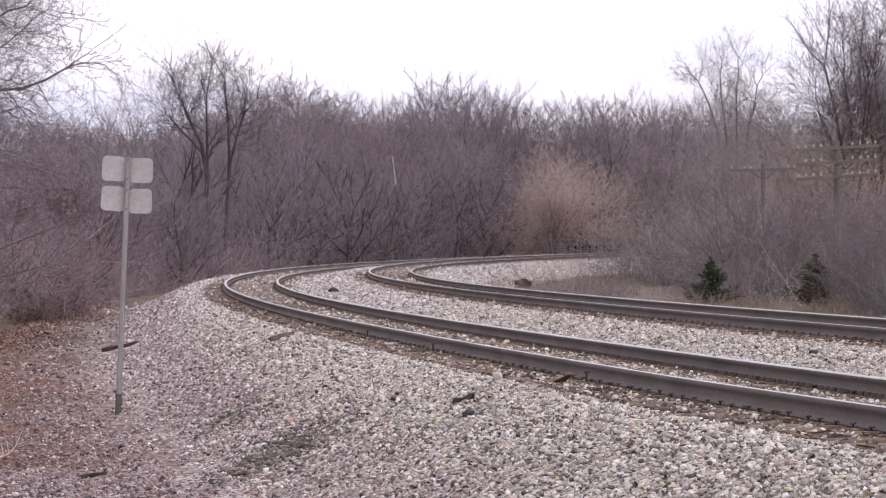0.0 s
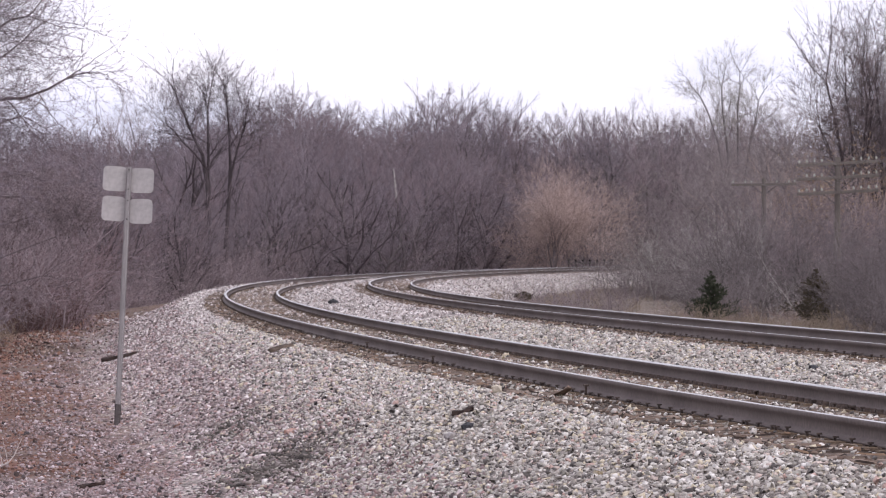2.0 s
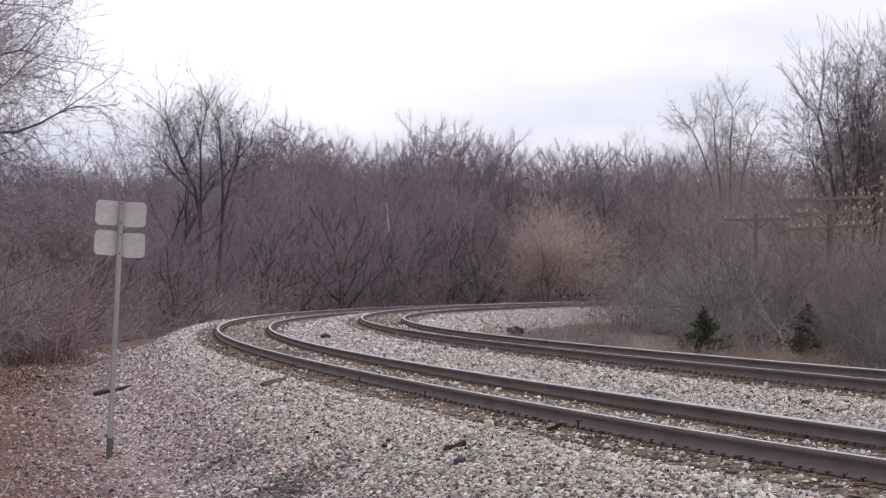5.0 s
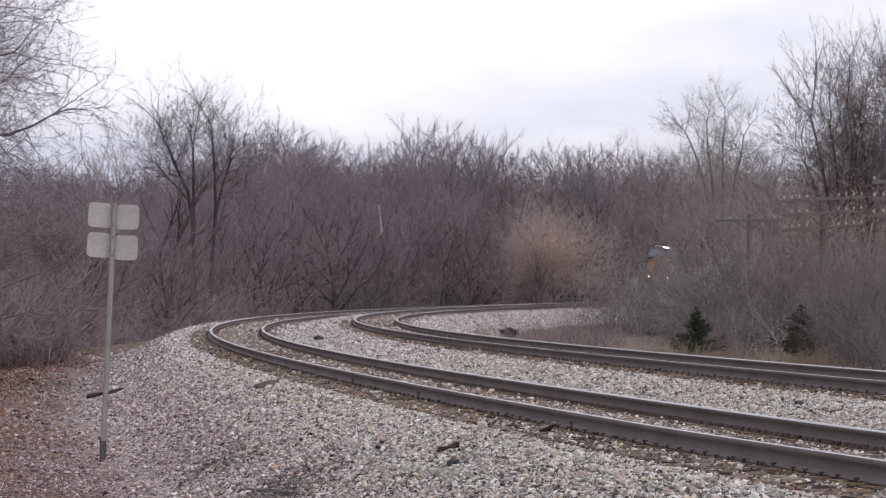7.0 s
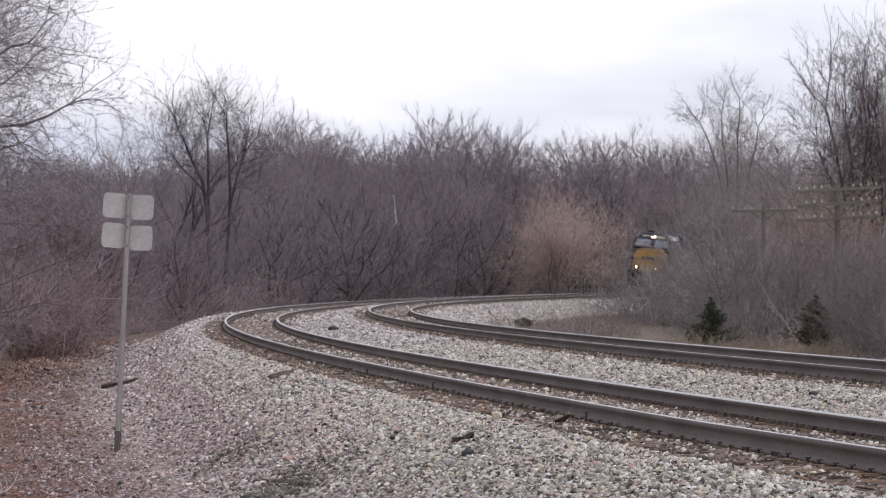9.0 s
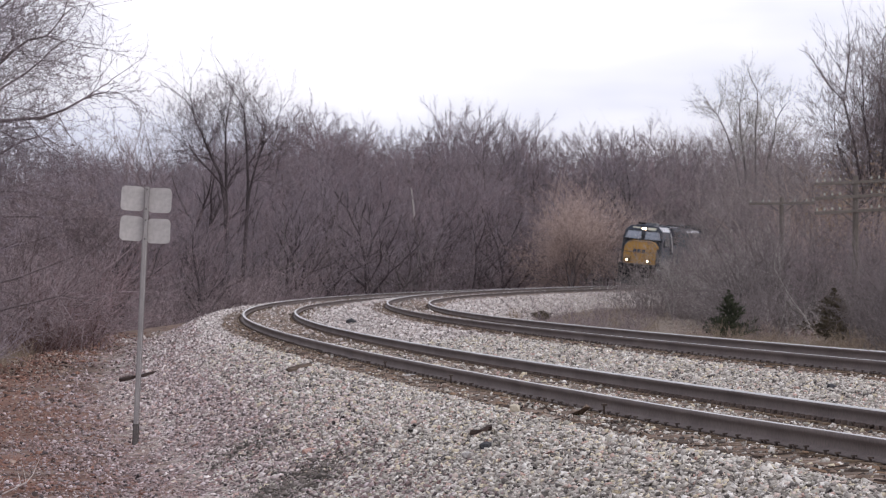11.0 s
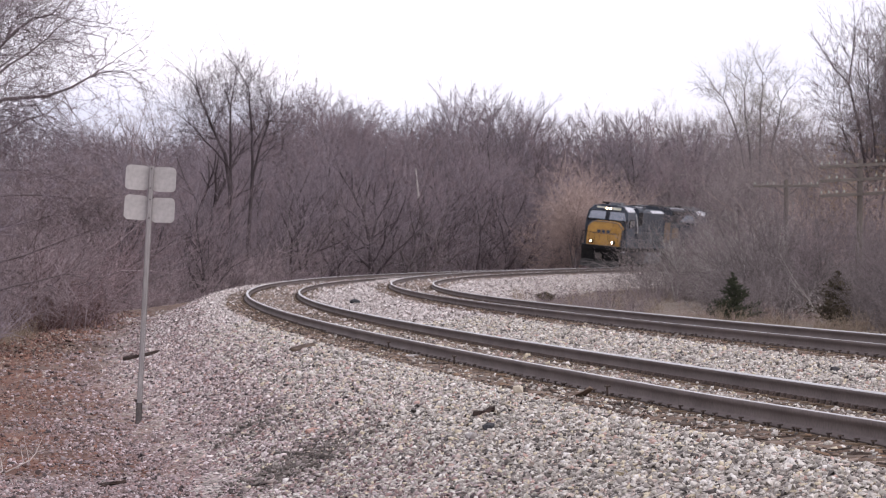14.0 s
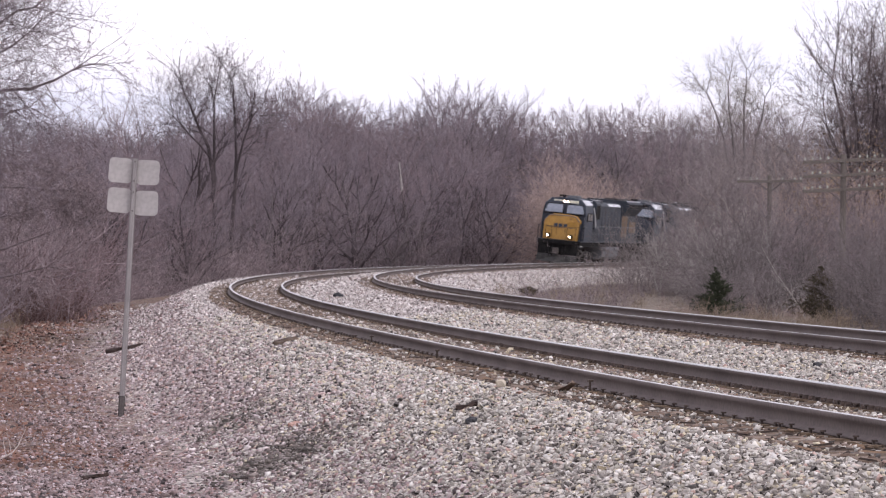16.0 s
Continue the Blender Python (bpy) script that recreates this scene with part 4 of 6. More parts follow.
for lat, a, b, gap, lo, hi, stock in rows:
    s = a
    while s < b:
        x, y = by_line(s, lat + WOODS.uniform(-2.6, 2.6))
        size = below_crest(x, y, WOODS.uniform(lo, hi)) / 15.5
        turn, kind = WOODS.uniform(0, 360), WOODS.choice(stock)
        if -0.15 < x / y < 0.105 and y > 60:
            plant_copy(kind, standing(x, y, turn, min(max(size, 0.35), 1.45)))
        s += gap * WOODS.uniform(0.7, 1.35)


# ---------------------------------------------------------------- brush
def brush(name, label, spots, twig, seed, stems=8, side=6, fine=4, r=0.010, lean=0.34, bend=0.19, angle=48, group="", sweep_x=0.0):
    """Thickets of thin bare stems at spots (x, y, height): one object that nobody could count."""
    rng = np.random.default_rng(seed)
    spots = np.array(spots)
    n = len(spots) * stems
    base = np.repeat(spots, stems, 0)
    h = base[:, 2] * rng.uniform(0.45, 1.1, n)
    xy = base[:, :2] + rng.normal(0, 0.35, (n, 2)) * np.sqrt(base[:, 2:3] / 3)
    z = ground_z(xy[:, 0], xy[:, 1]) - 0.05
    d = np.concatenate([rng.normal(0, lean, (n, 2)), np.ones((n, 1))], 1)
    d[:, 0] += sweep_x
    K = 5
    pts = np.zeros((n, K, 3))
    pts[:, 0] = np.concatenate([xy, z[:, None]], 1)
    for j in range(1, K):
        d /= np.linalg.norm(d, axis=1)[:, None]
        pts[:, j] = pts[:, j - 1] + d * (h / (K - 1))[:, None]
        d = d + rng.normal(0, bend, d.shape)
    rad = np.linspace(1, 0.2, K)[None] * (0.004 * h + r)[:, None]
    woods = r >= 0.013  # tall stems carry a rounder head
    bp, br = spawn(rng, pts, rad, side, 0.3 if woods else 0.12, 1.0, angle, 0.36 if woods else 0.46, 3, 0.06, 0.16, 0.7, 0.4, 0.45 if woods else 0.65)
    br = np.maximum(br, r * 0.8)
    fp, fr = spawn(rng, bp, br, fine, 0.1, 1.0, 46, 0.7, 2, 0.03, 0.12, 0.8)
    fr = np.maximum(fr, r * 0.7)
    v, q, t = mesh_data(name, [tubes(pts, rad, 3)], [cones(bp, br), cones(fp, fr)], twig)
    return tagged(mesh_object(name, v, quads=q, tris=t, mats=[twig]), label, "brush", group, "stuff")


def band(rng, s0, s1, l0, l1, n, h0, h1):
    """Spots along the line, of heights from h0 to h1."""
    out = []
    for _ in range(n):
        x, y = by_line(rng.uniform(s0, s1), rng.uniform(l0, l1))
        h = rng.uniform(h0, h1)
        out.append((x, y, min(h, max(1.0, 0.8 * below_crest(x, y, 1.0)))))
    return out


def mass(rng, s0, s1, l0, l1, n, lo, hi):
    """Spots along the line, of heights that are shares of the crest."""
    out = []
    for _ in range(n):
        x, y = by_line(rng.uniform(s0, s1), rng.uniform(l0, l1))
        out.append((x, y, max(2.0, below_crest(x, y, rng.uniform(lo, hi)))))
    return out


BR = random.Random(5)
brush("undergrowth", "dense bare mauve-brown undergrowth along the woods", band(BR, 70, 340, -12.5, -8.0, 170, 1.4, 3.8) + [(BR.uniform(-15.6, -10.6), BR.uniform(197, 208), BR.uniform(4.5, 7.4)) for _ in range(34)], TWIG_TALL, 31, fine=2, lean=0.55, bend=0.42)
brush("undergrowth", "dense bare reddish undergrowth below the trees", band(BR, 90, 370, -26, -13, 120, 2.5, 6.0), TWIG_RED, 32, stems=6, r=0.013, fine=3, bend=0.42, lean=0.5)
brush("undergrowth", "bare grey saplings between the trees", band(BR, 130, 410, -46, -18, 90, 4.5, 9.0), TWIG_GREY, 33, stems=5, r=0.015, lean=0.18, fine=3, bend=0.2)
brush("far_woods", "dense bare mauve-brown saplings behind the first row of trees", mass(BR, 150, 380, -50, -18, 190, 0.55, 0.90), TWIG, 40, stems=4, side=8, fine=4, r=0.017, lean=0.18, bend=0.22)
brush("far_woods", "dense bare reddish-brown saplings behind the first row of trees", mass(BR, 130, 400, -46, -16, 170, 0.45, 0.80), TWIG_RED, 41, stems=4, side=8, fine=4, r=0.017, lean=0.34, bend=0.34)


def hillside(rng, n, y0, y1, u0, u1, lo, hi, least):
    """Spots on the far hillside between two bearings, of heights that are shares of the crest."""
    out = []
    while len(out) < n:
        y, u = rng.uniform(y0, y1), rng.uniform(u0, u1)
        if nearest(np.array([u * y]), np.array([y]))[1][0] < -least:
            out.append((u * y, y, max(2.0, below_crest(u * y, y, rng.uniform(lo, hi)))))
    return out


brush("far_woods", "hazy mass of bare mauve twigs high on the hillside", hillside(BR, 160, 290, 400, -0.125, 0.082, 0.62, 0.88, 32), TWIG, 47, stems=5, side=8, fine=6, r=0.021, lean=0.30, bend=0.24)
brush("far_woods", "reddish-brown mass of bare woods on the hillside", hillside(BR, 140, 240, 330, -0.125, 0.080, 0.50, 0.82, 26), TWIG_RED, 54, stems=5, side=8, fine=5, r=0.019, lean=0.30, bend=0.24)
spots = []
while len(spots) < 150:
    y = BR.uniform(318, 400)
    x = BR.uniform(0.056, 0.104) * y
    if nearest(np.array([x]), np.array([y]))[1][0] < -9:
        spots.append((x, y, (18.0 * y / 340 + 1.5 - on_ground(x, y)) * BR.uniform(0.84, 0.97)))
brush("far_woods", "hazy brown woods on the rise beyond the bend", spots, TWIG_HAZE, 49, stems=4, side=10, fine=7, r=0.0155, lean=0.32, bend=0.3)
for i in range(16):
    y = BR.uniform(322, 372)
    x = (0.055 + 0.048 * (i + BR.random()) / 16) * y
    if nearest(np.array([x]), np.array([y]))[1][0] < -9:
        plant_copy(BR.choice(far), standing(x, y, BR.uniform(0, 360), (18.0 * y / 340 + 1.5 - on_ground(x, y)) * BR.uniform(0.90, 1.02) / 13.0))
# thicket inside the curve, before the train
brush("thicket", "grey tangled thicket of bare shrubs beside the line", [(BR.uniform(0.0715, 0.139) * y, y, BR.uniform(2.8, 6.6)) for y in [BR.uniform(176, 228) for _ in range(125)]], TWIG_HAZE, 34, stems=9, r=0.008, lean=0.55, fine=3, bend=0.4)
brush("thicket", "brown tangled thicket of bare shrubs beside the line", [(BR.uniform(0.073, 0.142) * y, y, BR.uniform(2.0, 5.0)) for y in [BR.uniform(143, 183) for _ in range(90)]], TWIG_DRAB, 35, stems=9, r=0.0065, lean=0.6, fine=4, bend=0.42)
brush("thicket", "tan dry-leaved bushes behind the pole line", [(BR.uniform(0.092, 0.142) * y, y, BR.uniform(6.5, 9.5)) for y in [BR.uniform(178, 204) for _ in range(34)]], TWIG_TAN, 36, r=0.010)
brush("thicket", "thin veil of bare shrubs where the line enters the woods", [(BR.uniform(0.0605, 0.073) * y, y, BR.uniform(2.4, 6.2)) for y in [BR.uniform(204, 232) for _ in range(28)]] + [(BR.uniform(0.076, 0.090) * y, y, BR.uniform(6.5, 8.5)) for y in [BR.uniform(205, 226) for _ in range(14)]], TWIG_HAZE, 50, stems=7, r=0.009, lean=0.35, fine=4, bend=0.25)
brush("dry_grass", "pale dry grass and weeds beside the ballast", [(*by_line(BR.uniform(60, 215), BR.uniform(8.3, 15)), BR.uniform(0.25, 0.75)) for _ in range(260)], DRY_GRASS, 37, stems=9, side=2, fine=1, r=0.006, lean=0.35)
brush("thicket", "thin veil of bare shrubs beside the line where the train comes out", [(BR.uniform(0.0475, 0.060) * y, y, BR.uniform(4.0, 7.0)) for y in [BR.uniform(214, 232) for _ in range(13)]], TWIG_HAZE, 57, stems=5, r=0.008, lean=0.40, fine=3, bend=0.40)
brush("thicket", "pale grey arching sprays in the thicket", [(BR.uniform(0.064, 0.140) * y, y, BR.uniform(2.2, 5.2)) for y in [BR.uniform(140, 186) for _ in range(20)]], TWIG_PALE, 58, stems=3, side=5, fine=3, r=0.0065, lean=0.9, bend=0.50)
brush("thicket", "low tan leaning stems at the foot of the thicket", [(BR.uniform(0.060, 0.134) * y, y, BR.uniform(0.6, 1.5)) for y in [BR.uniform(139, 152) for _ in range(60)]], TWIG_TAN, 59, stems=6, side=4, fine=3, r=0.006, lean=0.8, bend=0.40)
brush("thicket", "mauve-grey shrubs before the pole line", [(BR.uniform(0.121, 0.146) * y, y, BR.uniform(1.8, 4.4)) for y in [BR.uniform(112, 133) for _ in range(48)]], TWIG_DRAB, 42, r=0.0055, lean=0.6, bend=0.42)
brush("thicket", "grey-brown shrubs crowding the foot of the line poles", [(BR.uniform(0.119, 0.136) * y, y, BR.uniform(3.4, 4.6)) for y in [BR.uniform(121, 133) for _ in range(26)]]
      + [(BR.uniform(0.080, 0.104) * y, y, BR.uniform(5.2, 6.4)) for y in [BR.uniform(150, 166) for _ in range(26)]], TWIG_DRAB, 51, stems=9, r=0.006, lean=0.3, bend=0.38, fine=3)
brush("thicket", "upright bare shrubs before the nearer line pole", [(BR.uniform(0.1135, 0.120) * y, y, BR.uniform(3.4, 4.8)) for y in [BR.uniform(127, 134) for _ in range(9)]], TWIG_DRAB, 56, stems=7, r=0.007, lean=0.10, bend=0.14, fine=3, angle=40)


# ---------------------------------------------------------------- single trees that stand out
def stems_at(label, x, y, lines, radii, seed, depth, first, bark, twig, **kw):
    """A single tree: lines are its stems as (sideways, back, height) in metres from its foot."""
    return tree("bare_tree", label, "tree", guided(seed, lines, radii, depth, first, **kw), bark, twig, pose(x, y, on_ground(x, y) - 0.1))


G = on_ground(-13.8, 209.8)
stems_at("large spreading bare tree with a forked dark trunk", -13.8, 209.8,
         [((0, 0, -0.3), (-0.25, 0.0, 5.0 - G), (-0.45, 0.1, 9.0 - G), (-1.1, 0.1, 10.2 - G), (-1.75, 0.2, 11.7 - G)),
          ((0, 0, -0.3), (-0.2, 0.1, 5.0 - G), (-0.42, 0.2, 9.0 - G), (-0.40, 0.3, 12.3 - G)),
          ((0.4, 0.3, -0.3), (0.85, 0.3, 6.0 - G), (0.95, 0.3, 9.6 - G), (0.75, 0.3, 12.4 - G)),
          ((0.4, 0.3, -0.3), (0.8, 0.3, 6.0 - G), (1.1, 0.2, 9.0 - G), (1.9, 0.2, 11.4 - G)),
          ((-0.40, 0.1, 8.6 - G), (-1.0, -0.4, 9.4 - G), (-1.9, -0.6, 10.3 - G), (-2.8, -0.6, 11.3 - G))], (0.17, 0.14, 0.14, 0.12, 0.07), 71, 5, (1.35, 1.3, 1.25, 1.25, 1.2), BARK_DARK, TWIG,
         spread=29, up=0.025, wig=0.06, ratio=1.0, twig_r=0.007, heavy=False, fine=4, shoots=6, lowest=4)
tree("bare_tree", "broad bare tree with light tan twigs before the dark woods", "tree",
     vase(72, 11.2, stems=4, trunk=0.22, depth=6, first=0.16, spread=30, up=0.03, wig=0.09, girth=0.011, fine=4, heavy=False, twig_r=0.012), BARK, TWIG_TAN, standing(8.9, 280.0, 10))
tree("bare_tree", "broad bare tree with light tan twigs before the dark woods", "tree",
     vase(272, 9.4, stems=4, trunk=0.22, depth=6, first=0.16, spread=30, up=0.03, wig=0.09, girth=0.011, fine=4, heavy=False, twig_r=0.012), BARK, TWIG_TAN, standing(10.4, 284.0, 130))
tree("bare_tree", "low broad bare tree with tan twigs edging the woods", "tree",
     vase(172, 9.8, stems=3, trunk=0.22, depth=6, first=0.16, spread=31, up=0.02, wig=0.09, girth=0.011, fine=4, heavy=False, twig_r=0.012), BARK, TWIG_TAN, standing(11.6, 288.0, 70))
G = on_ground(19.6, 236.9)
stems_at("tall slender bare tree with pale twigs above the thicket", 19.6, 236.9,
         [((0, 0, -0.3), (-0.2, 0, 6.0 - G), (-0.7, 0.1, 10.5 - G), (-1.5, 0.1, 13.0 - G), (-2.2, 0.2, 14.6 - G)),
          ((0, 0, -0.3), (0.0, 0.1, 6.0 - G), (-0.3, 0.2, 11.0 - G), (-0.7, 0.2, 13.0 - G), (-0.8, 0.2, 15.2 - G)),
          ((0.3, 0, -0.3), (0.3, 0, 6.0 - G), (0.35, 0.1, 11.0 - G), (0.25, 0.1, 13.4 - G), (0.45, 0.2, 15.4 - G)),
          ((0.3, 0.2, -0.3), (0.6, 0.2, 6.0 - G), (1.0, 0.1, 11.0 - G), (1.5, 0.1, 12.8 - G), (1.7, 0.2, 14.4 - G))], (0.11, 0.11, 0.11, 0.10), 73, 5, (0.8, 0.8, 0.8, 0.8), BARK_GREY, TWIG_PALE,
         spread=29, up=0.03, wig=0.09, ratio=1.0, twig_r=0.009, heavy=False, fine=3, shoots=4, lowest=4)
for i, (x, y, lean, tall, lab) in enumerate(((21.9, 188.0, -1.5, 16.3, "tall dark bare tree with crowded upright limbs on the bank"), (23.7, 190.0, -1.0, 17.0, "tall bare tree with an open dark crown on the bank"),
                                             (26.2, 194.0, -0.7, 18.0, "tall bare tree with a dense upright crown on the bank"))):
    G = on_ground(x, y)
    stems_at(lab, x, y, [((0, 0, -0.3), (0.0, 0.1, 5.0 - G), (lean * 0.3, 0.1, 9.0 - G), (lean * 0.9, 0.1, tall - 3.4 - G)),
                         ((0, 0.2, -0.3), (0.2, 0.2, 5.0 - G), (0.2, 0.3, 9.0 - G), (lean * 0.2, 0.4, tall - 4.0 - G)),
                         ((0, 0.2, -0.3), (0.3, 0.2, 5.0 - G), (0.9, 0.3, 9.0 - G), (1.2, 0.4, tall - 4.6 - G)),
                         ((0, 0.1, 5.0 - G), (-0.5, 0.0, 7.5 - G), (-1.2, -0.2, 9.0 - G), (-1.9, -0.3, 11.2 - G)),
                         ((0, 0.1, 6.0 - G), (0.5, -0.3, 8.0 - G), (0.7, -0.6, 10.0 - G), (0.9, -0.8, 12.5 - G))], (0.13, 0.11, 0.10, 0.06, 0.06), 84 + i, 4, (1.5, 1.5, 1.4, 1.2, 1.2), BARK_DARK, TWIG_GREY,
             spread=27, up=0.05, wig=0.07, ratio=0.98, twig_r=0.0085, heavy=True, fine=3, sides=2, shoots=5, lowest=3)
YOUNG = random.Random(3)
young = []
for i in range(4):
    y = 214.0 - 12 * i
    young.append(tree("young_tree", "young bare grey tree with a tangled crown in the thicket", "tree",
                      vase(90 + i, 8.0, stems=3, trunk=0.28, first=0.17, spread=30, up=0.03, wig=0.12, girth=0.008, heavy=False, depth=5, fine=2, twig_r=0.010),
                      BARK_GREY, TWIG_GREY, standing((0.076 + 0.012 * i) * y, y, 50 * i), "trees on the inside bank"))
for u, y, k in ((0.0600, 232, 0.50), (0.0650, 216, 0.58), (0.069, 203, 0.66), (0.082, 218, 1.0), (0.090, 205, 1.05), (0.098, 224, 1.2), (0.108, 210, 1.2), (0.118, 200, 1.15), (0.128, 216, 1.2), (0.138, 205, 1.15),
                (0.077, 186, 0.7), (0.087, 172, 0.8), (0.094, 160, 0.8), (0.101, 152, 0.72), (0.111, 165, 0.85), (0.121, 158, 0.85), (0.131, 170, 0.95), (0.124, 126, 0.55), (0.135, 122, 0.6)):
    plant_copy(YOUNG.choice(young), standing(u * y, y, YOUNG.uniform(0, 360), k * YOUNG.uniform(0.92, 1.08)))


bank_tree = tree("bare_tree", "tall bare tree with thin upright grey stems on the bank", "tree",
                 vase(120, 17.0, stems=3, trunk=0.40, spread=28, up=0.06, girth=0.009, heavy=False, depth=6, fine=2, twig_r=0.010), BARK_GREY, TWIG, standing(28.4, 203.0, 0), "trees on the inside bank")
# tall trees that crowd the inside bank
brush("thicket", "tall grey-brown mass of bare stems on the bank", [(BR.uniform(0.107, 0.147) * y, y, BR.uniform(10.0, 13.2)) for y in [BR.uniform(198, 222) for _ in range(46)]], TWIG_DRAB, 55, stems=5, side=7, fine=4, r=0.013, lean=0.20, bend=0.18)
for i, (u, y, k) in enumerate(((0.139, 198, 1.08), (0.1375, 190, 1.05))):
    plant_copy(bank_tree, standing(u * y, y, 41 * i + 110, k))
brush("far_woods", "brown mass of bare woods behind the pole line", [(u * y, y, (2.0 + 0.0475 * y - on_ground(u * y, y)) * BR.uniform(0.84, 1.0)) for u, y in [(BR.uniform(0.086, 0.132), BR.uniform(228, 256)) for _ in range(52)]],
      TWIG_HAZE, 60, stems=5, side=9, fine=6, r=0.0135, lean=0.26, bend=0.30)
brush("thicket", "grey mass of slender bare saplings behind the thicket", [(BR.uniform(0.076, 0.146) * y, y, BR.uniform(9.0, 12.0)) for y in [BR.uniform(212, 240) for _ in range(104)]], TWIG_HAZE, 46, stems=5, side=9, fine=5, r=0.014, lean=0.22, bend=0.34)


sapling = tree("young_tree", "small pale bare sapling at the edge of the thicket", "tree",
     vase(131, 4.6, stems=3, trunk=0.28, first=0.18, spread=32, up=0.02, wig=0.14, girth=0.009, heavy=False, depth=4, fine=2, twig_r=0.009), BARK_PALE, TWIG_PALE, standing(12.3, 203.0, 40), "trees on the inside bank")
for i, (u, y, k) in enumerate(((0.0705, 186, 0.9), (0.0775, 172, 1.1), (0.0860, 160, 1.0), (0.0820, 178, 1.4), (0.0670, 212, 1.1))):
    plant_copy(sapling, standing(u * y, y, 77 * i, k))


G = on_ground(-13.0, 77.0)


def limb(*way):
    """A limb of the roadside tree, from its fork through places given across and up in the world."""
    return [(0.0, 0.0, 3.6 - G), (0.9, 0.0, 4.2 - G + 0.25 * (way[0][1] - 4.2))] + [(x + 13.0, 0.25 * math.sin(3.1 * x + z), z - G) for x, z in way]


ROADSIDE = [((0, 0, -0.3), (0.05, 0, 1.2), (0.0, 0.1, 2.4), (0.0, 0.0, 3.7 - G)),
            limb((-10.2, 5.9), (-9.3, 6.0), (-8.7, 6.15), (-8.35, 6.4)),
            limb((-10.2, 7.3), (-9.7, 7.6), (-9.2, 7.8)),
            limb((-10.4, 6.5), (-9.8, 6.9), (-9.3, 7.25)),
            limb((-10.3, 5.1), (-9.8, 5.4), (-9.3, 5.6)),
            limb((-10.6, 8.0), (-10.2, 8.5), (-9.7, 8.8)),
            limb((-10.8, 6.9), (-10.4, 7.6), (-10.1, 8.0)),
            limb((-11.0, 4.7), (-10.4, 4.75), (-9.9, 4.65)),
            limb((-11.1, 5.7), (-10.7, 6.0), (-10.2, 6.2)),
            limb((-11.3, 7.4), (-10.9, 8.0), (-10.4, 8.3)), limb((-11.2, 6.4), (-10.8, 6.8), (-10.3, 7.2)), limb((-11.3, 5.1), (-10.9, 5.3), (-10.4, 5.5)),
            limb((-11.4, 8.2), (-11.0, 8.8), (-10.6, 9.2)), limb((-11.4, 4.3), (-10.9, 4.2), (-10.3, 4.1)), limb((-11.2, 6.0), (-10.7, 6.3), (-10.0, 6.9))]
tree("bare_tree", "bare roadside tree with long spreading mauve-grey branches", "tree",
     guided(101, ROADSIDE, (0.15, 0.055, 0.050, 0.045, 0.040, 0.050, 0.040, 0.030, 0.040, 0.035, 0.035, 0.030, 0.035, 0.030, 0.035), 4,
            (1.3, 0.66, 0.80, 0.78, 0.66, 0.80, 0.80, 0.62, 0.80, 0.80, 0.80, 0.74, 0.80, 0.70, 0.76),
            ratio=1.02, spread=31, up=0.0, wig=0.13, twig_r=0.0044, heavy=True, fine=2, sides=1, shoots=11), BARK_MAUVE, TWIG_MAUVE, standing(-13.0, 77.0))
# long pale boughs that hang over the dirt below the crown
low = [((0, 0, 3.0 - G), (1.6, 0.1, 3.7 - G), (2.9, 0.2, 4.0 - G), (4.0, 0.1, 3.85 - G)), ((0, 0, 2.6 - G), (1.6, -0.2, 3.0 - G), (2.9, -0.3, 3.2 - G), (3.7, -0.3, 3.5 - G)), ((0, 0, 2.0 - G), (1.8, 0.2, 2.2 - G), (3.2, 0.4, 2.6 - G), (4.1, 0.4, 2.95 - G)),
       ((0, 0, 1.4 - G), (1.8, -0.4, 1.5 - G), (3.0, -0.5, 1.9 - G), (4.0, -0.6, 2.1 - G)), ((0, 0, 3.4 - G), (1.7, -0.4, 4.3 - G), (2.9, -0.6, 4.5 - G), (3.8, -0.7, 4.3 - G))]
tree("young_tree", "low roadside tree with long pale arching boughs", "tree",
     guided(102, low, (0.040, 0.036, 0.036, 0.034, 0.036), 5, (0.45, 0.42, 0.45, 0.42, 0.42), ratio=0.98, spread=26, up=0.0, wig=0.10, twig_r=0.0045, heavy=True, fine=2, shoots=5), BARK_MAUVE, TWIG_TALL, standing(-13.0, 79.5))
brush("roadside_brush", "thin arching mauve-brown shrubs at the edge of the dirt", [(BR.uniform(-0.138, -0.106) * y, y, BR.uniform(2.2, 5.6)) for y in [BR.uniform(98, 130) for _ in range(46)]],
      TWIG_ROSE, 38, stems=8, r=0.0060, lean=0.5, sweep_x=0.2, bend=0.42)
brush("roadside_brush", "tall thin rosy-brown shrubs beside the roadside tree", [(BR.uniform(-0.142, -0.116) * y, y, BR.uniform(5.0, 8.5)) for y in [BR.uniform(97, 118) for _ in range(18)]],
      TWIG_TALL, 52, stems=5, side=7, fine=4, r=0.0045, lean=0.45, sweep_x=0.15, bend=0.42)
brush("roadside_brush", "pale thin arching stems at the edge of the dirt", [(BR.uniform(-13.4, -11.4) * y / 84, y, BR.uniform(1.6, 3.2)) for y in [BR.uniform(72, 92) for _ in range(9)]],
      TWIG_MAUVE, 43, stems=4, side=4, fine=2, r=0.006, lean=0.7, sweep_x=0.9)
brush("roadside_brush", "low dark reddish shrubs at the edge of the dirt", [(BR.uniform(-0.126, -0.107) * y, y, BR.uniform(0.7, 1.9)) for y in [BR.uniform(96, 112) for _ in range(30)]],
      RED_SHRUB, 45, stems=9, side=5, fine=2, r=0.007, lean=0.6)
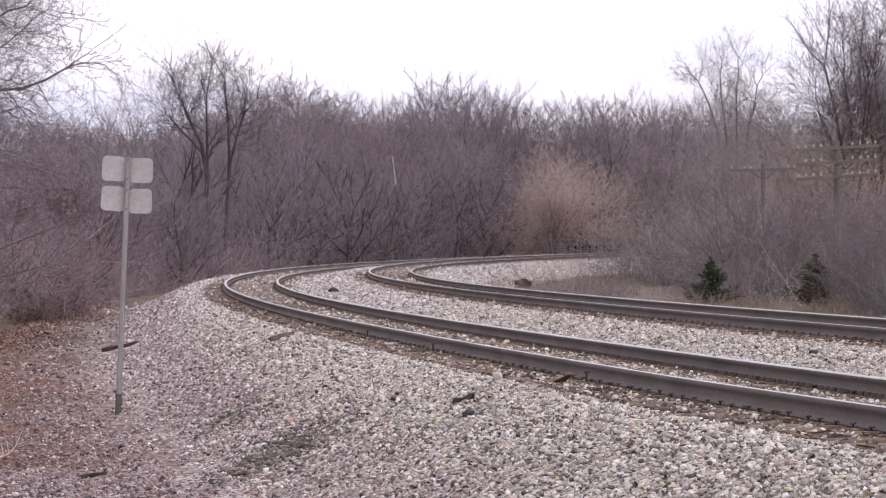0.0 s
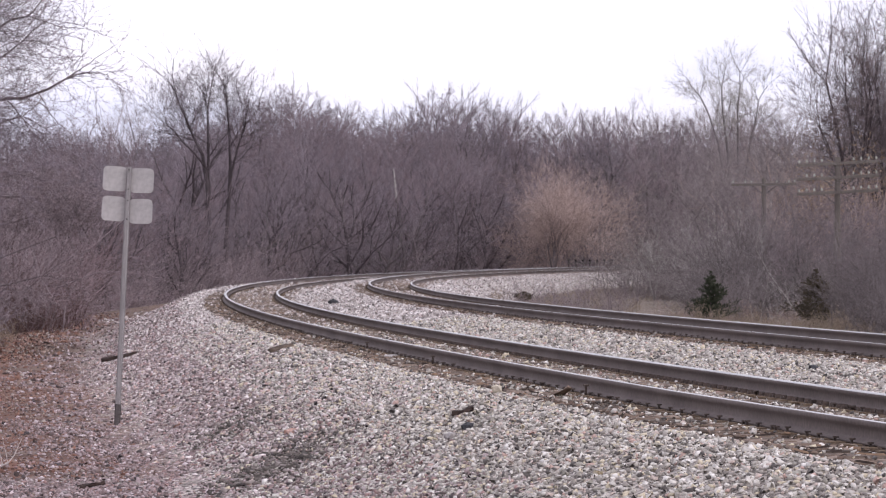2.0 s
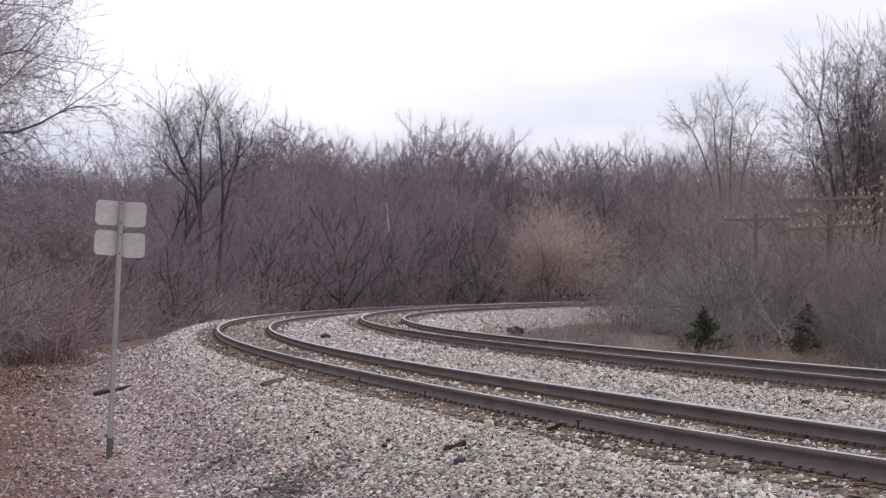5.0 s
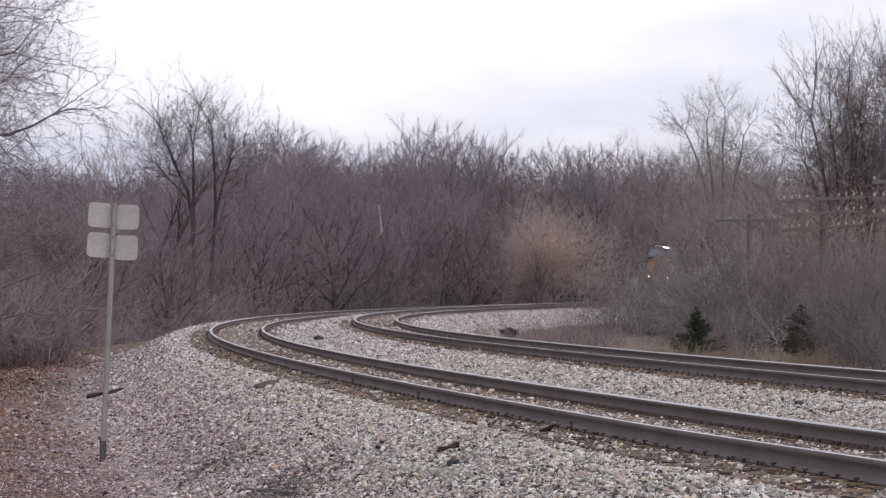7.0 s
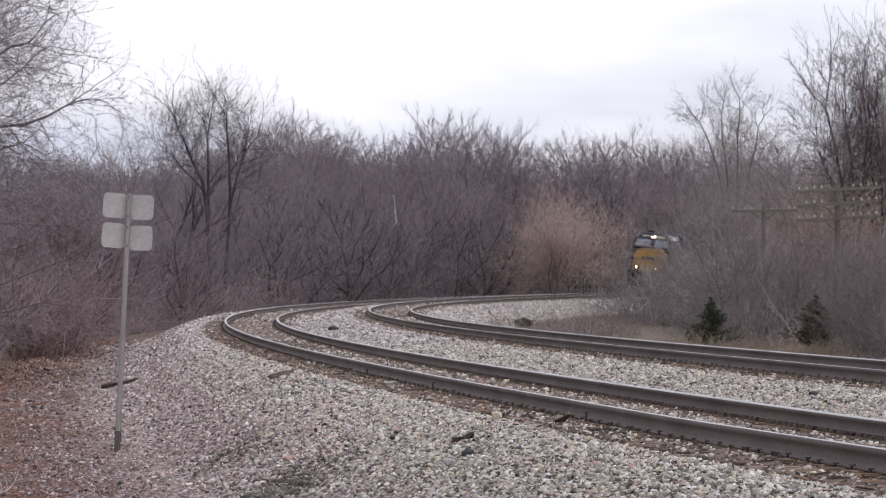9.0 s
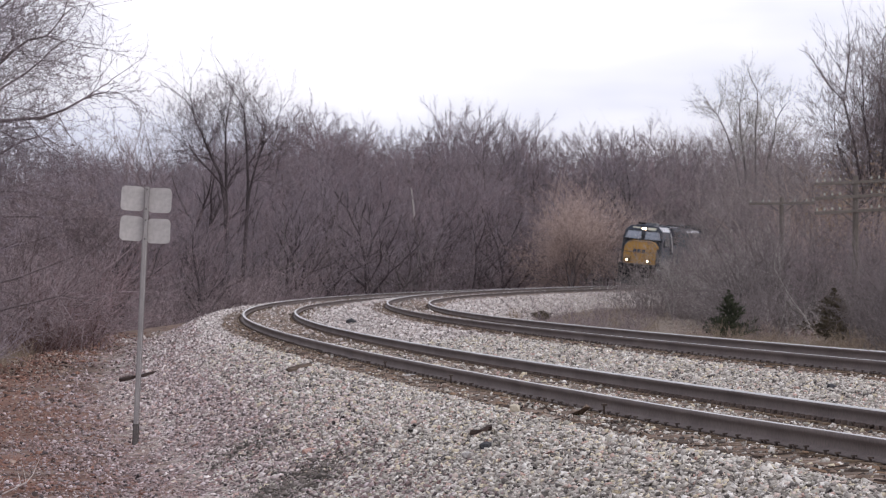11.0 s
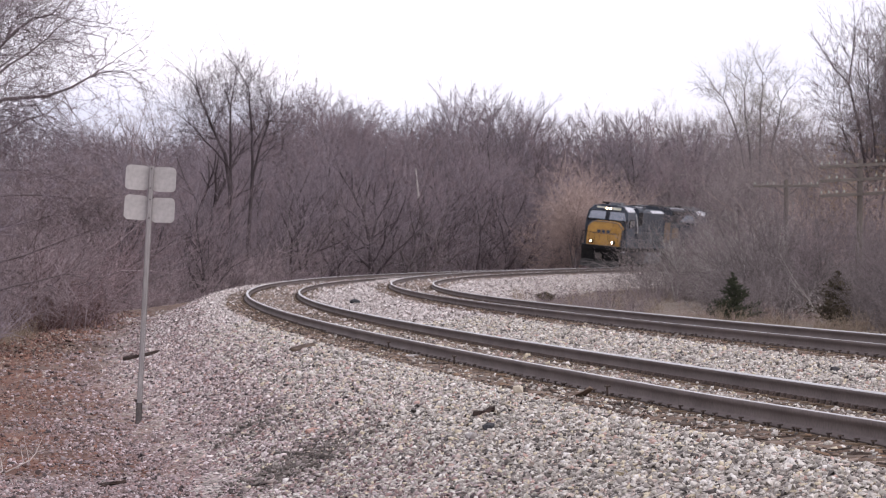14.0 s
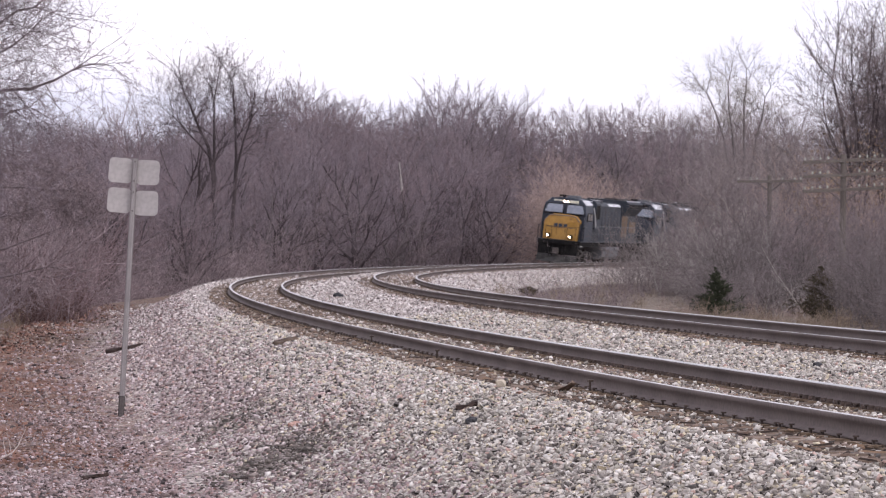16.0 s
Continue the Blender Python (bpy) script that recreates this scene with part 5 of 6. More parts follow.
brush("slope_brush", "low bare twigs and dry stems on the inside slope", [(*by_line(BR.uniform(120, 222), BR.uniform(9.2, 14)), BR.uniform(0.5, 1.7)) for _ in range(110)],
      TWIG_GREY, 44, stems=5, side=4, fine=2, r=0.009, lean=0.55)
brush("roadside_brush", "low dry brown weeds at the edge of the dirt", [(*by_line(BR.uniform(50, 105), BR.uniform(-8.5, -6.2)), BR.uniform(0.25, 0.7)) for _ in range(60)],
      DRY_GRASS, 39, stems=9, side=4, fine=2, r=0.004, lean=0.4)


weeds = []
while len(weeds) < 190:
    y = BR.uniform(118, 143)
    x = BR.uniform(0.062, 0.132) * y
    if nearest(np.array([x]), np.array([y]))[1][0] > 8.4:
        weeds.append((x, y, BR.uniform(0.3, 1.05)))
brush("dry_grass", "tan dry weeds and grass round the small cedars", weeds, DRY_GRASS, 53, stems=8, side=3, fine=2, r=0.006, lean=0.4)


def snag(name, label, x, y, height, r, seed, mat):
    """A dead, bleached, broken stem with a stub."""
    rng = np.random.default_rng(seed)
    pts = np.zeros((1, 6, 3))
    d = np.array((rng.normal(0, 0.06), 0.0, 1.0))
    for j in range(1, 6):
        pts[0, j] = pts[0, j - 1] + d * height / 5
        d = d + rng.normal(0, 0.06, 3)
    t = thing(name, label, "dead tree", at=standing(x, y))
    v, q = tubes(pts, np.linspace(r, r * 0.6, 6)[None], 7)
    mesh_object("trunk", v, quads=q, mats=[BARK], parent=t, smooth=True)
    v, q = tubes(np.linspace(pts[0, 4] + (0, -0.01, 0), pts[0, 5] + (0, 0, 0.15), 4)[None], np.linspace(r * 0.78, r * 0.5, 4)[None], 7)
    mesh_object("broken_top", v, quads=q, mats=[mat], parent=t, smooth=True)
    lp, lr = spawn(rng, pts, np.full((1, 6), r * 0.8), 3, 0.5, 0.95, 50, 0.25, 4, 0.0, 0.1, 0.4)
    v, q = tubes(lp, lr, 5)
    mesh_object("branchwork", v, quads=q, mats=[BARK_GREY], parent=t, smooth=True)


snag("dead_tree", "broken white dead trunk standing in the woods", -2.75, 258.0, 9.9, 0.12, 4, BARK_PALE)
snag("dead_tree", "short bleached broken stump stem beside the woods", -9.06, 225.0, 1.9, 0.09, 2, DEAD_WOOD)


def fallen_branch(x, y, length, turn, seed, mat, label, rise=0.25):
    rng = np.random.default_rng(seed)
    a = radians(turn)
    pts = np.zeros((1, 6, 3))
    d = np.array((math.cos(a), math.sin(a), rise))
    for j in range(1, 6):
        pts[0, j] = pts[0, j - 1] + d * length / 5
        d = d + rng.normal(0, 0.22, 3) * np.array((1, 1, 0.6)) + np.array((0, 0, 0.02))
        d /= np.linalg.norm(d)
    r = np.linspace(0.008 * length + 0.003, 0.002, 6)[None]
    bp, br = spawn(rng, pts, r, 6, 0.25, 0.95, 40, 0.45, 4, 0.06, 0.15, 0.6)
    t = thing("fallen_branch", label, "branch", at=pose(x, y, on_ground(x, y) + 0.01))
    v, q = tubes(pts, r, 5)
    mesh_object("stem", v, quads=q, mats=[mat], parent=t, smooth=True)
    for i in range(len(bp)):
        v, q = tubes(bp[i:i + 1], br[i:i + 1], 4)
        mesh_object("side_branch", v, quads=q, mats=[mat], parent=t, smooth=True)


fallen_branch(-4.35, 33.2, 1.0, 60, 1, DEAD_WOOD, "bleached dead branch sticking up from the dirt")
fallen_branch(-4.35, 32.0, 0.8, 75, 2, DEAD_WOOD, "bleached dead branch sticking up from the dirt")
fallen_branch(-12.9, 112.0, 2.4, 20, 3, DEAD_WOOD, "bleached fallen limb in the brush")
snag("dead_tree", "short dark broken stump at the edge of the dirt", -11.6, 112.0, 0.7, 0.08, 5, BARK)
fallen_branch(-12.6, 104.0, 1.2, 10, 4, DEAD_WOOD, "bleached fallen limb in the brush")
fallen_branch(-12.2, 185.5, 3.2, 25, 5, DEAD_WOOD, "bleached fallen limb below the woods")
fallen_branch(-10.75, 169.8, 2.1, 10, 8, DEAD_WOOD, "bleached dead bough leaning up beside the ballast", rise=0.65)
fallen_branch(-10.95, 169.4, 1.6, 160, 9, DEAD_WOOD, "bleached dead bough leaning up beside the ballast", rise=0.9)
fallen_branch(12.2, 171.0, 3.6, 160, 6, DEAD_WOOD, "bleached bough reaching out of the thicket")
fallen_branch(11.8, 183.0, 3.0, 100, 7, BARK, "dark bent stem at the foot of the thicket")


# ---------------------------------------------------------------- small cedars
def cedar(x, y, height, width, mat, label, seed):
    rng = np.random.default_rng(seed)
    t = thing("cedar_bush", label, "conifer", "cedars beside the line", standing(x, y))
    pts = np.array([[(0, 0, 0), (0.01, 0, height * 0.5), (0, 0.01, height)]], float)
    rad = np.array([[0.035, 0.022, 0.006]])
    v, q = tubes(pts, rad, 6)
    mesh_object("trunk", v, quads=q, mats=[BARK], parent=t)
    n = 190
    f = np.sort(rng.random(n)) ** 0.9
    z = height * (0.02 + 0.96 * f)
    lobe = 1 + 0.14 * np.sin(11.0 * f + seed)
    L = width * 0.5 * (1 - f) ** 1.0 * lobe * rng.uniform(0.35, 1.25, n) + 0.05
    az = rng.uniform(0, 6.283, n)
    b = np.zeros((n, 4, 3))
    for j in range(4):
        b[:, j, 0], b[:, j, 1], b[:, j, 2] = np.cos(az) * L * j / 3, np.sin(az) * L * j / 3, z + L * (0.5 * j / 3 - 0.1 * (j / 3) ** 2)
    r = np.full((n, 4), 0.008)
    tw, trr = spawn(rng, b, r, 9, 0.15, 1.0, 45, 0.42, 2, 0.25, 0.1, 1.0)
    lf, lr = spawn(rng, tw, np.full(trr.shape, 0.012), 5, 0.0, 1.0, 40, 0.55, 2, 0.2, 0.1, 1.0)
    v, q, tt = mesh_data("crown", [tubes(b, r, 3)], [cones(tw, np.full(trr.shape, 0.013)), cones(lf, np.full(lr.shape, 0.019))], mat)
    mesh_object("crown", v, quads=q, tris=tt, mats=[mat], parent=t)


cedar(10.75, 140.4, 2.2, 2.0, NEEDLES, "small dark green cedar beside the railway", 1)
cedar(14.62, 137.2, 2.3, 2.5, NEEDLES_BROWN, "small brownish green cedar beside the railway", 2)
cedar(3.9, 169.2, 0.5, 1.0, NEEDLES_BROWN, "low dark weed clump on the ballast edge", 4)


# ---------------------------------------------------------------- sign post
def plate_outline(w, h, r):
    out = []
    for cx, cy, a0 in ((w / 2 - r, h / 2 - r, 0), (-w / 2 + r, h / 2 - r, 90), (-w / 2 + r, -h / 2 + r, 180), (w / 2 - r, -h / 2 + r, 270)):
        for k in range(5):
            a = radians(a0 + 22.5 * k)
            out.append((cx + r * math.cos(a), cy + r * math.sin(a)))
    return out


def sign_post():
    x, y = -4.0, 43.0
    t = thing("sign_post", "leaning galvanised sign post with four blank plate backs", "sign", at=pose(x, y, on_ground(x, y) - 0.02, -1.0, 2.25, 4))
    bm = bmesh.new()
    u = [(-0.034, 0.024), (-0.018, 0.024), (-0.014, -0.012), (0.014, -0.012), (0.018, 0.024), (0.034, 0.024), (0.034, 0.019), (0.022, 0.019), (0.018, -0.017), (-0.018, -0.017), (-0.022, 0.019), (-0.034, 0.019)]
    prism(bm, u, 2, 0.12, 3.206)
    part("post", bm, GALVANISED, t)
    bm = bmesh.new()
    prism(bm, [(a * 1.12, b * 1.25 - 0.012) for a, b in u], 2, -0.4, 0.28)
    part("stub", bm, OLD_STEEL, t, "dark steel anchor stub of the post")
    for k, (dx, z, tilt, turn) in enumerate(((-0.172, 3.055, 1.0, 10), (0.164, 3.045, -0.6, -8), (-0.170, 2.685, 1.6, 11), (0.166, 2.665, -1.2, -8))):
        bm = bmesh.new()
        prism(bm, plate_outline(0.29, 0.305, 0.055), 1, -0.002, 0.002)
        p = part("plate", bm, PLATE_BACK, t, "blank weathered back of a rounded square sign plate")
        p.matrix_local = pose(dx, 0.02, z, 0, tilt, turn)
    for z in (3.17, 2.93, 2.79, 2.56):
        bm = bmesh.new()
        tube(bm, (0, 0.03, z), (0, -0.034, z), 0.011, n=6)
        part("bolt", bm, OLD_STEEL, t)


sign_post()


# ---------------------------------------------------------------- pole line with cross-arms and glass insulators
def line_pole(x, y, top, arms, seed):
    rng = np.random.default_rng(seed)
    z0 = on_ground(x, y)
    t = thing("line_pole", "old wooden line pole with cross-arms and glass insulators", "utility pole", "pole line inside the curve", pose(x, y, z0, 0, 0, rng.uniform(-4, 4)))
    bm = bmesh.new()
    tube(bm, (0, 0, -0.5), (0, 0, top - z0), 0.15, 0.105, 10)
    part("pole", bm, POLE_WOOD, t)
    tilt = -3.5 if seed < 2 else rng.uniform(-2, 1)
    for za in arms:
        za -= z0
        bm = bmesh.new()
        box(bm, -1.58, 1.58, -0.17, -0.06, za - 0.06, za + 0.06)
        a = part("cross_arm", bm, POLE_WOOD, t, bevel=0.01)
        a.matrix_local = pose(0, 0, za, 0, tilt, 0) @ pose(0, 0, -za)
        for sx in (-1, 1):
            bm = bmesh.new()
            tube(bm, (sx * 0.10, -0.10, za - 0.45), (sx * 0.62, -0.12, za - 0.04), 0.018, n=5)
            part("brace", bm, OLD_STEEL, t)
        for k in range(8):
            xi = (-1.5 + 0.295 * k) if k < 4 else (0.61 + 0.295 * (k - 4))
            if rng.random() < 0.1:
                continue
            bm = bmesh.new()
            tube(bm, (xi, -0.115, za + 0.06), (xi, -0.115, za + 0.12), 0.012, n=5)
            tube(bm, (xi, -0.115, za + 0.105), (xi, -0.115, za + 0.145), 0.043, 0.038, 8)
            tube(bm, (xi, -0.115, za + 0.145), (xi, -0.115, za + 0.20), 0.033, 0.020, 8)
            part("insulator", bm, GLASS_INSULATOR, a, "pale glass insulator")
    return t


POLES = [(15.5, 110.0, 6.55, (6.37, 5.84, 5.32)), (15.26, 135.4, 6.85, (6.60, 6.05, 5.48)), (15.5, 169.2, 7.0, (6.7,))]
for i, (x, y, top, arms) in enumerate(POLES):
    line_pole(x, y, top, arms, i)


def wires():
    lines = []
    for (xa, ya, _, aa), (xb, yb, _, ab) in zip(POLES[:-1], POLES[1:]):
        for za, zb in list(zip(aa, ab))[:2]:
            for off in (-1.2, -0.6, 0.9, 1.5):
                t = np.linspace(0, 1, 9)
                sag = 0.6 * 4 * t * (1 - t)
                lines.append(np.stack([xa + (xb - xa) * t + off, ya + (yb - ya) * t - 0.115, za + 0.18 + (zb - za) * t - sag], 1))
    for ln in lines:
        v, q = tubes(ln[None], np.full((1, 9), 0.004), 3)
        tagged(mesh_object("line_wire", v, quads=q, mats=[WIRE]), "thin slack wire strung between the line poles", "wire", "wires of the pole line")


wires()


def dead_leaves(spots, seed, per):
    """Withered tan leaves that still hang on the bushes: one object that nobody could count."""
    rng = np.random.default_rng(seed)
    c = np.repeat(np.array(spots, float), per, 0)
    n = len(c)
    c[:, :2] += rng.normal(0, 0.55, (n, 2))
    h = c[:, 2] * rng.beta(4, 2, n)
    mid = np.stack([c[:, 0], c[:, 1], ground_z(c[:, 0], c[:, 1]) + h], 1)
    a = rng.normal(size=(n, 3))
    a /= np.linalg.norm(a, axis=1)[:, None]
    b = np.cross(a, rng.normal(size=(n, 3)))
    b /= np.linalg.norm(b, axis=1)[:, None]
    L = rng.uniform(0.05, 0.10, n)[:, None]
    v = np.stack([mid - a * L, mid + b * L * 0.45 + np.cross(a, b) * L * 0.2, mid + a * L, mid - b * L * 0.45 + np.cross(a, b) * L * 0.2], 1)
    ob = mesh_object("dead_leaves", v, tris=(np.arange(n) * 4)[:, None, None] + np.array([(0, 1, 2), (0, 2, 3)]), mats=[DEAD_LEAF])
    return tagged(ob, "withered tan leaves hanging on the bushes by the poles", "leaves", kind="stuff")


dead_leaves([(BR.uniform(0.100, 0.142) * y, y, BR.uniform(6.0, 9.6)) for y in [BR.uniform(172, 200) for _ in range(46)]], 63, 95)


# ---------------------------------------------------------------- loose things on the ballast
def lump(name, label, category, x, y, size, mat, seed, turn=0.0, lift=0.3):
    rng = random.Random(seed)
    bm = bmesh.new()
    bmesh.ops.create_icosphere(bm, subdivisions=1, radius=0.5)
    for v in bm.verts:
        v.co *= 1 + rng.uniform(-0.30, 0.24)
        v.co.x, v.co.y, v.co.z = v.co.x * size[0], v.co.y * size[1], v.co.z * size[2]
    ob = part(name, bm, mat, None)
    ob.matrix_world = pose(x, y, on_ground(x, y) + size[2] * lift, rng.uniform(-8, 8), rng.uniform(-8, 8), turn)
    tagged(ob, label, category)


lump("slag_lump", "black lump of slag on the pale ballast", "stone", 0.195, 27.4, (0.11, 0.10, 0.08), BLACK_STONE, 1)
lump("limestone", "yellowish limestone block beside the tie ends", "stone", 0.47, 30.6, (0.11, 0.10, 0.10), YELLOW_STONE, 2, 0, 0.45)
lump("red_stone", "reddish broken stone on the ballast", "stone", -1.42, 33.0, (0.16, 0.14, 0.08), RED_STONE, 3)
lump("grey_stone", "pale grey angular stone on the ballast", "stone", 0.06, 27.2, (0.12, 0.10, 0.08), PALE_STONE, 4)
lump("grey_stone", "pale grey angular stone on the ballast", "stone", -0.62, 42.0, (0.16, 0.12, 0.10), PALE_STONE, 5)
lump("dark_stone", "dark stone lying between the two tracks", "stone", -2.78, 88.5, (0.36, 0.22, 0.16), BLACK_STONE, 6, 20)
lump("dark_stone", "dark stone lying between the two tracks", "stone", 3.67, 34.6, (0.16, 0.10, 0.08), BLACK_STONE, 7, 20)


def splinter(name, label, x, y, length, width, turn, mat, seed, thick=0.07):
    """A split piece of an old tie, ragged at both ends."""
    rng = random.Random(seed)
    bm = bmesh.new()
    rings = []
    n = 7
    for i in range(n):
        f = i / (n - 1) - 0.5
        w = width * (1 - abs(2 * f) ** 4 * 0.6) * rng.uniform(0.8, 1.15)
        rings.append([bm.verts.new((f * length, sy * w / 2 + rng.uniform(-0.01, 0.01), sz + rng.uniform(-0.012, 0.012))) for sy, sz in ((-1, 0), (1, 0), (0.8, thick), (-0.8, thick * rng.uniform(0.7, 1)))])
    for a, b in zip(rings[:-1], rings[1:]):
        for k in range(4):
            bm.faces.new((a[k], a[(k + 1) % 4], b[(k + 1) % 4], b[k]))
    bm.faces.new(rings[0][::-1])
    bm.faces.new(rings[-1])
    ob = part(name, bm, mat, None)
    ob.matrix_world = pose(x, y, on_ground(x, y) + 0.035, rng.uniform(-4, 4), -12, turn)
    tagged(ob, label, "wood scrap")


splinter("old_tie_piece", "dark rotten piece of an old tie on the ballast slope", -5.80, 64.2, 0.95, 0.10, 0, CHARRED, 1, 0.06)
splinter("old_tie_piece", "brown splintered tie piece on the ballast slope", -2.12, 46.0, 0.36, 0.10, 30, TIE_WOOD, 2, 0.04)
splinter("bark_scrap", "dark charred scrap of wood on the ballast", 0.17, 28.5, 0.20, 0.045, 28, CHARRED, 3, 0.028)
splinter("plank_scrap", "dark weathered plank lying in the gravel", -3.14, 31.4, 0.24, 0.05, 6, CHARRED, 4, 0.03)
splinter("plank_scrap", "dark weathered plank lying in the gravel", 0.95, 29.9, 0.8, 0.10, -70, TIE_WOOD, 5, 0.02)


def raised_spike(s, lat, label):
    """A rail spike that has worked its way up out of its tie."""
    x, y, z = (float(c) for c in rail_point(np.array([s]), np.array([lat]), -0.17)[0])
    bm = bmesh.new()
    tube(bm, (0, 0, -0.03), (0.006, 0.004, 0.10), 0.011, n=6)
    box(bm, -0.014, 0.030, -0.016, 0.018, 0.098, 0.114)
    ob = part("raised_spike", bm, CLIP_STEEL, None)
    ob.matrix_world = pose(x, y, z, 3, -4, 20)
    tagged(ob, label, "spike", "raised spikes")


raised_spike(27.3, -0.87, "dark rail spike standing up beside the rail base")
raised_spike(18.2, -0.87, "dark rail spike standing up beside the rail base")
raised_spike(33.6, -0.87, "dark rail spike standing up beside the rail base")



# ---------------------------------------------------------------- row of short dark stakes beyond the far bend
def stake_row():
    t = thing("stake_row", "row of short dark steel stakes beside the far rails", "fence")
    s = np.arange(260, 290, 2.25)
    p = rail_point(s, np.full(len(s), -2.6))
    for x, y, z in p:
        g = on_ground(x, y)
        bm = bmesh.new()
        tube(bm, (x, y, g - 0.05), (x + 0.02, y, z + 0.22), 0.05, 0.045, 6)
        k = part("stake", bm, GRIME, t)
        bm = bmesh.new()
        tube(bm, (x + 0.02, y, z + 0.215), (x + 0.02, y, z + 0.36), 0.09, 0.08, 6)
        part("cap", bm, BLACK, k)
    q = rail_point(np.arange(260, 290, 1.0), np.full(30, -2.6), 0.10)
    v, f = tubes(q[None], np.full((1, 30), 0.03), 5)
    mesh_object("rail_bar", v, quads=f, mats=[GRIME], parent=t)


stake_row()


# ---------------------------------------------------------------- locomotives; +y is forward, z from the rail tops
WHEEL_R = 0.53


def lathe_x(bm, profile, n=20):
    """A profile (x, radius) turned about the x axis."""
    rings = [[bm.verts.new((x, r * math.cos(6.28319 * i / n), r * math.sin(6.28319 * i / n))) for i in range(n)] for x, r in profile]
    for a, b in zip(rings[:-1], rings[1:]):
        for i in range(n):
            bm.faces.new((a[i], a[(i + 1) % n], b[(i + 1) % n], b[i]))
    bm.faces.new(rings[0][::-1])
    bm.faces.new(rings[-1])


def flat_panel(parent, name, corners, thick, mat, label=""):
    """A four-cornered panel with thickness along its normal."""
    c = [Vector(p) for p in corners]
    n = (c[1] - c[0]).cross(c[3] - c[0]).normalized() * thick
    bm = bmesh.new()
    a = [bm.verts.new(p) for p in c]
    b = [bm.verts.new(p + n) for p in c]
    for i in range(4):
        bm.faces.new((a[i], a[(i + 1) % 4], b[(i + 1) % 4], b[i]))
    bm.faces.new(a[::-1])
    bm.faces.new(b)
    return part(name, bm, mat, parent, label)


def block(parent, name, dims, mat, label="", bevel=0.02):
    bm = bmesh.new()
    box(bm, *dims)
    return part(name, bm, mat, parent, label, bevel)


def wheelset(loco, y):
    e = new("wheelset")
    e.parent = loco
    bm = bmesh.new()
    tube(bm, (-0.8, 0, 0), (0.8, 0, 0), 0.10, n=10)
    ax = part("axle", bm, GRIME, None)
    bpy.data.objects.remove(e)
    ax.name = "wheelset"
    ax.parent = loco
    ax.location = (0, y, WHEEL_R)
    for s in (-1, 1):
        bm = bmesh.new()
        lathe_x(bm, [(s * 0.68, 0.57), (s * 0.71, 0.56), (s * 0.72, WHEEL_R), (s * 0.815, WHEEL_R - 0.008), (s * 0.82, 0.45), (s * 0.79, 0.43), (s * 0.78, 0.20), (s * 0.84, 0.17), (s * 0.84, 0.10)], 24)
        w = part("wheel", bm, GRIME, ax)
        for k in range(4):
            bm = bmesh.new()
            a = k * 1.5708
            tube(bm, (s * 0.775, 0.31 * math.cos(a), 0.31 * math.sin(a)), (s * 0.80, 0.31 * math.cos(a), 0.31 * math.sin(a)), 0.045, n=6)
    return ax


def truck(loco, yc):
    """Side frames, springs and boxes of one three-axle truck."""
    for s in (-1, 1):
        bm = bmesh.new()
        out = [(yc - 2.45, 0.62), (yc - 2.3, 0.88), (yc - 1.1, 0.98), (yc + 1.1, 0.98), (yc + 2.3, 0.88), (yc + 2.45, 0.62), (yc + 2.1, 0.50), (yc + 1.3, 0.62), (yc - 1.3, 0.62), (yc - 2.1, 0.50)]
        prism(bm, out, 0, min(s * 0.98, s * 1.14), max(s * 0.98, s * 1.14))
        f = part("truck_frame", bm, GRIME, loco, "dusty black truck side frame", 0.012)
        for dy in (-1.7, 0.0, 1.7):
            bm = bmesh.new()
            box(bm, min(s * 1.12, s * 1.24), max(s * 1.12, s * 1.24), yc + dy - 0.16, yc + dy + 0.16, 0.38, 0.70)
            part("axle_box", bm, GRIME, f, bevel=0.03)
            for o in (-0.3, 0.3):
                bm = bmesh.new()
                tube(bm, (s * 1.1, yc + dy + o, 0.66), (s * 1.1, yc + dy + o, 0.95), 0.075, n=8)
                part("spring", bm, BLACK, f)
        bm = bmesh.new()
        tube(bm, (s * 1.2, yc + 0.95, 0.80), (s * 1.2, yc + 1.35, 0.80), 0.11, n=10)
        part("brake_cylinder", bm, GRIME, f)


def handrail(loco, pts, r=0.022, mat=None, name="handrail"):
    bm = bmesh.new()
    for a, b in zip(pts[:-1], pts[1:]):
        tube(bm, a, b, r, n=6)
    return part(name, bm, mat or GREY, loco)


def hood_section(loco, name, w, y0, y1, z0, z1, mat, chamfer=0.22, label=""):
    bm = bmesh.new()
    h = w / 2
    prism(bm, [(-h, z0), (h, z0), (h, z1 - chamfer), (h - chamfer * 0.9, z1 - chamfer * 0.25), (h - chamfer * 1.6, z1), (-h + chamfer * 1.6, z1), (-h + chamfer * 0.9, z1 - chamfer * 0.25), (-h, z1 - chamfer)], 1, y0, y1)
    return part(name, bm, mat, loco, label, 0.02)


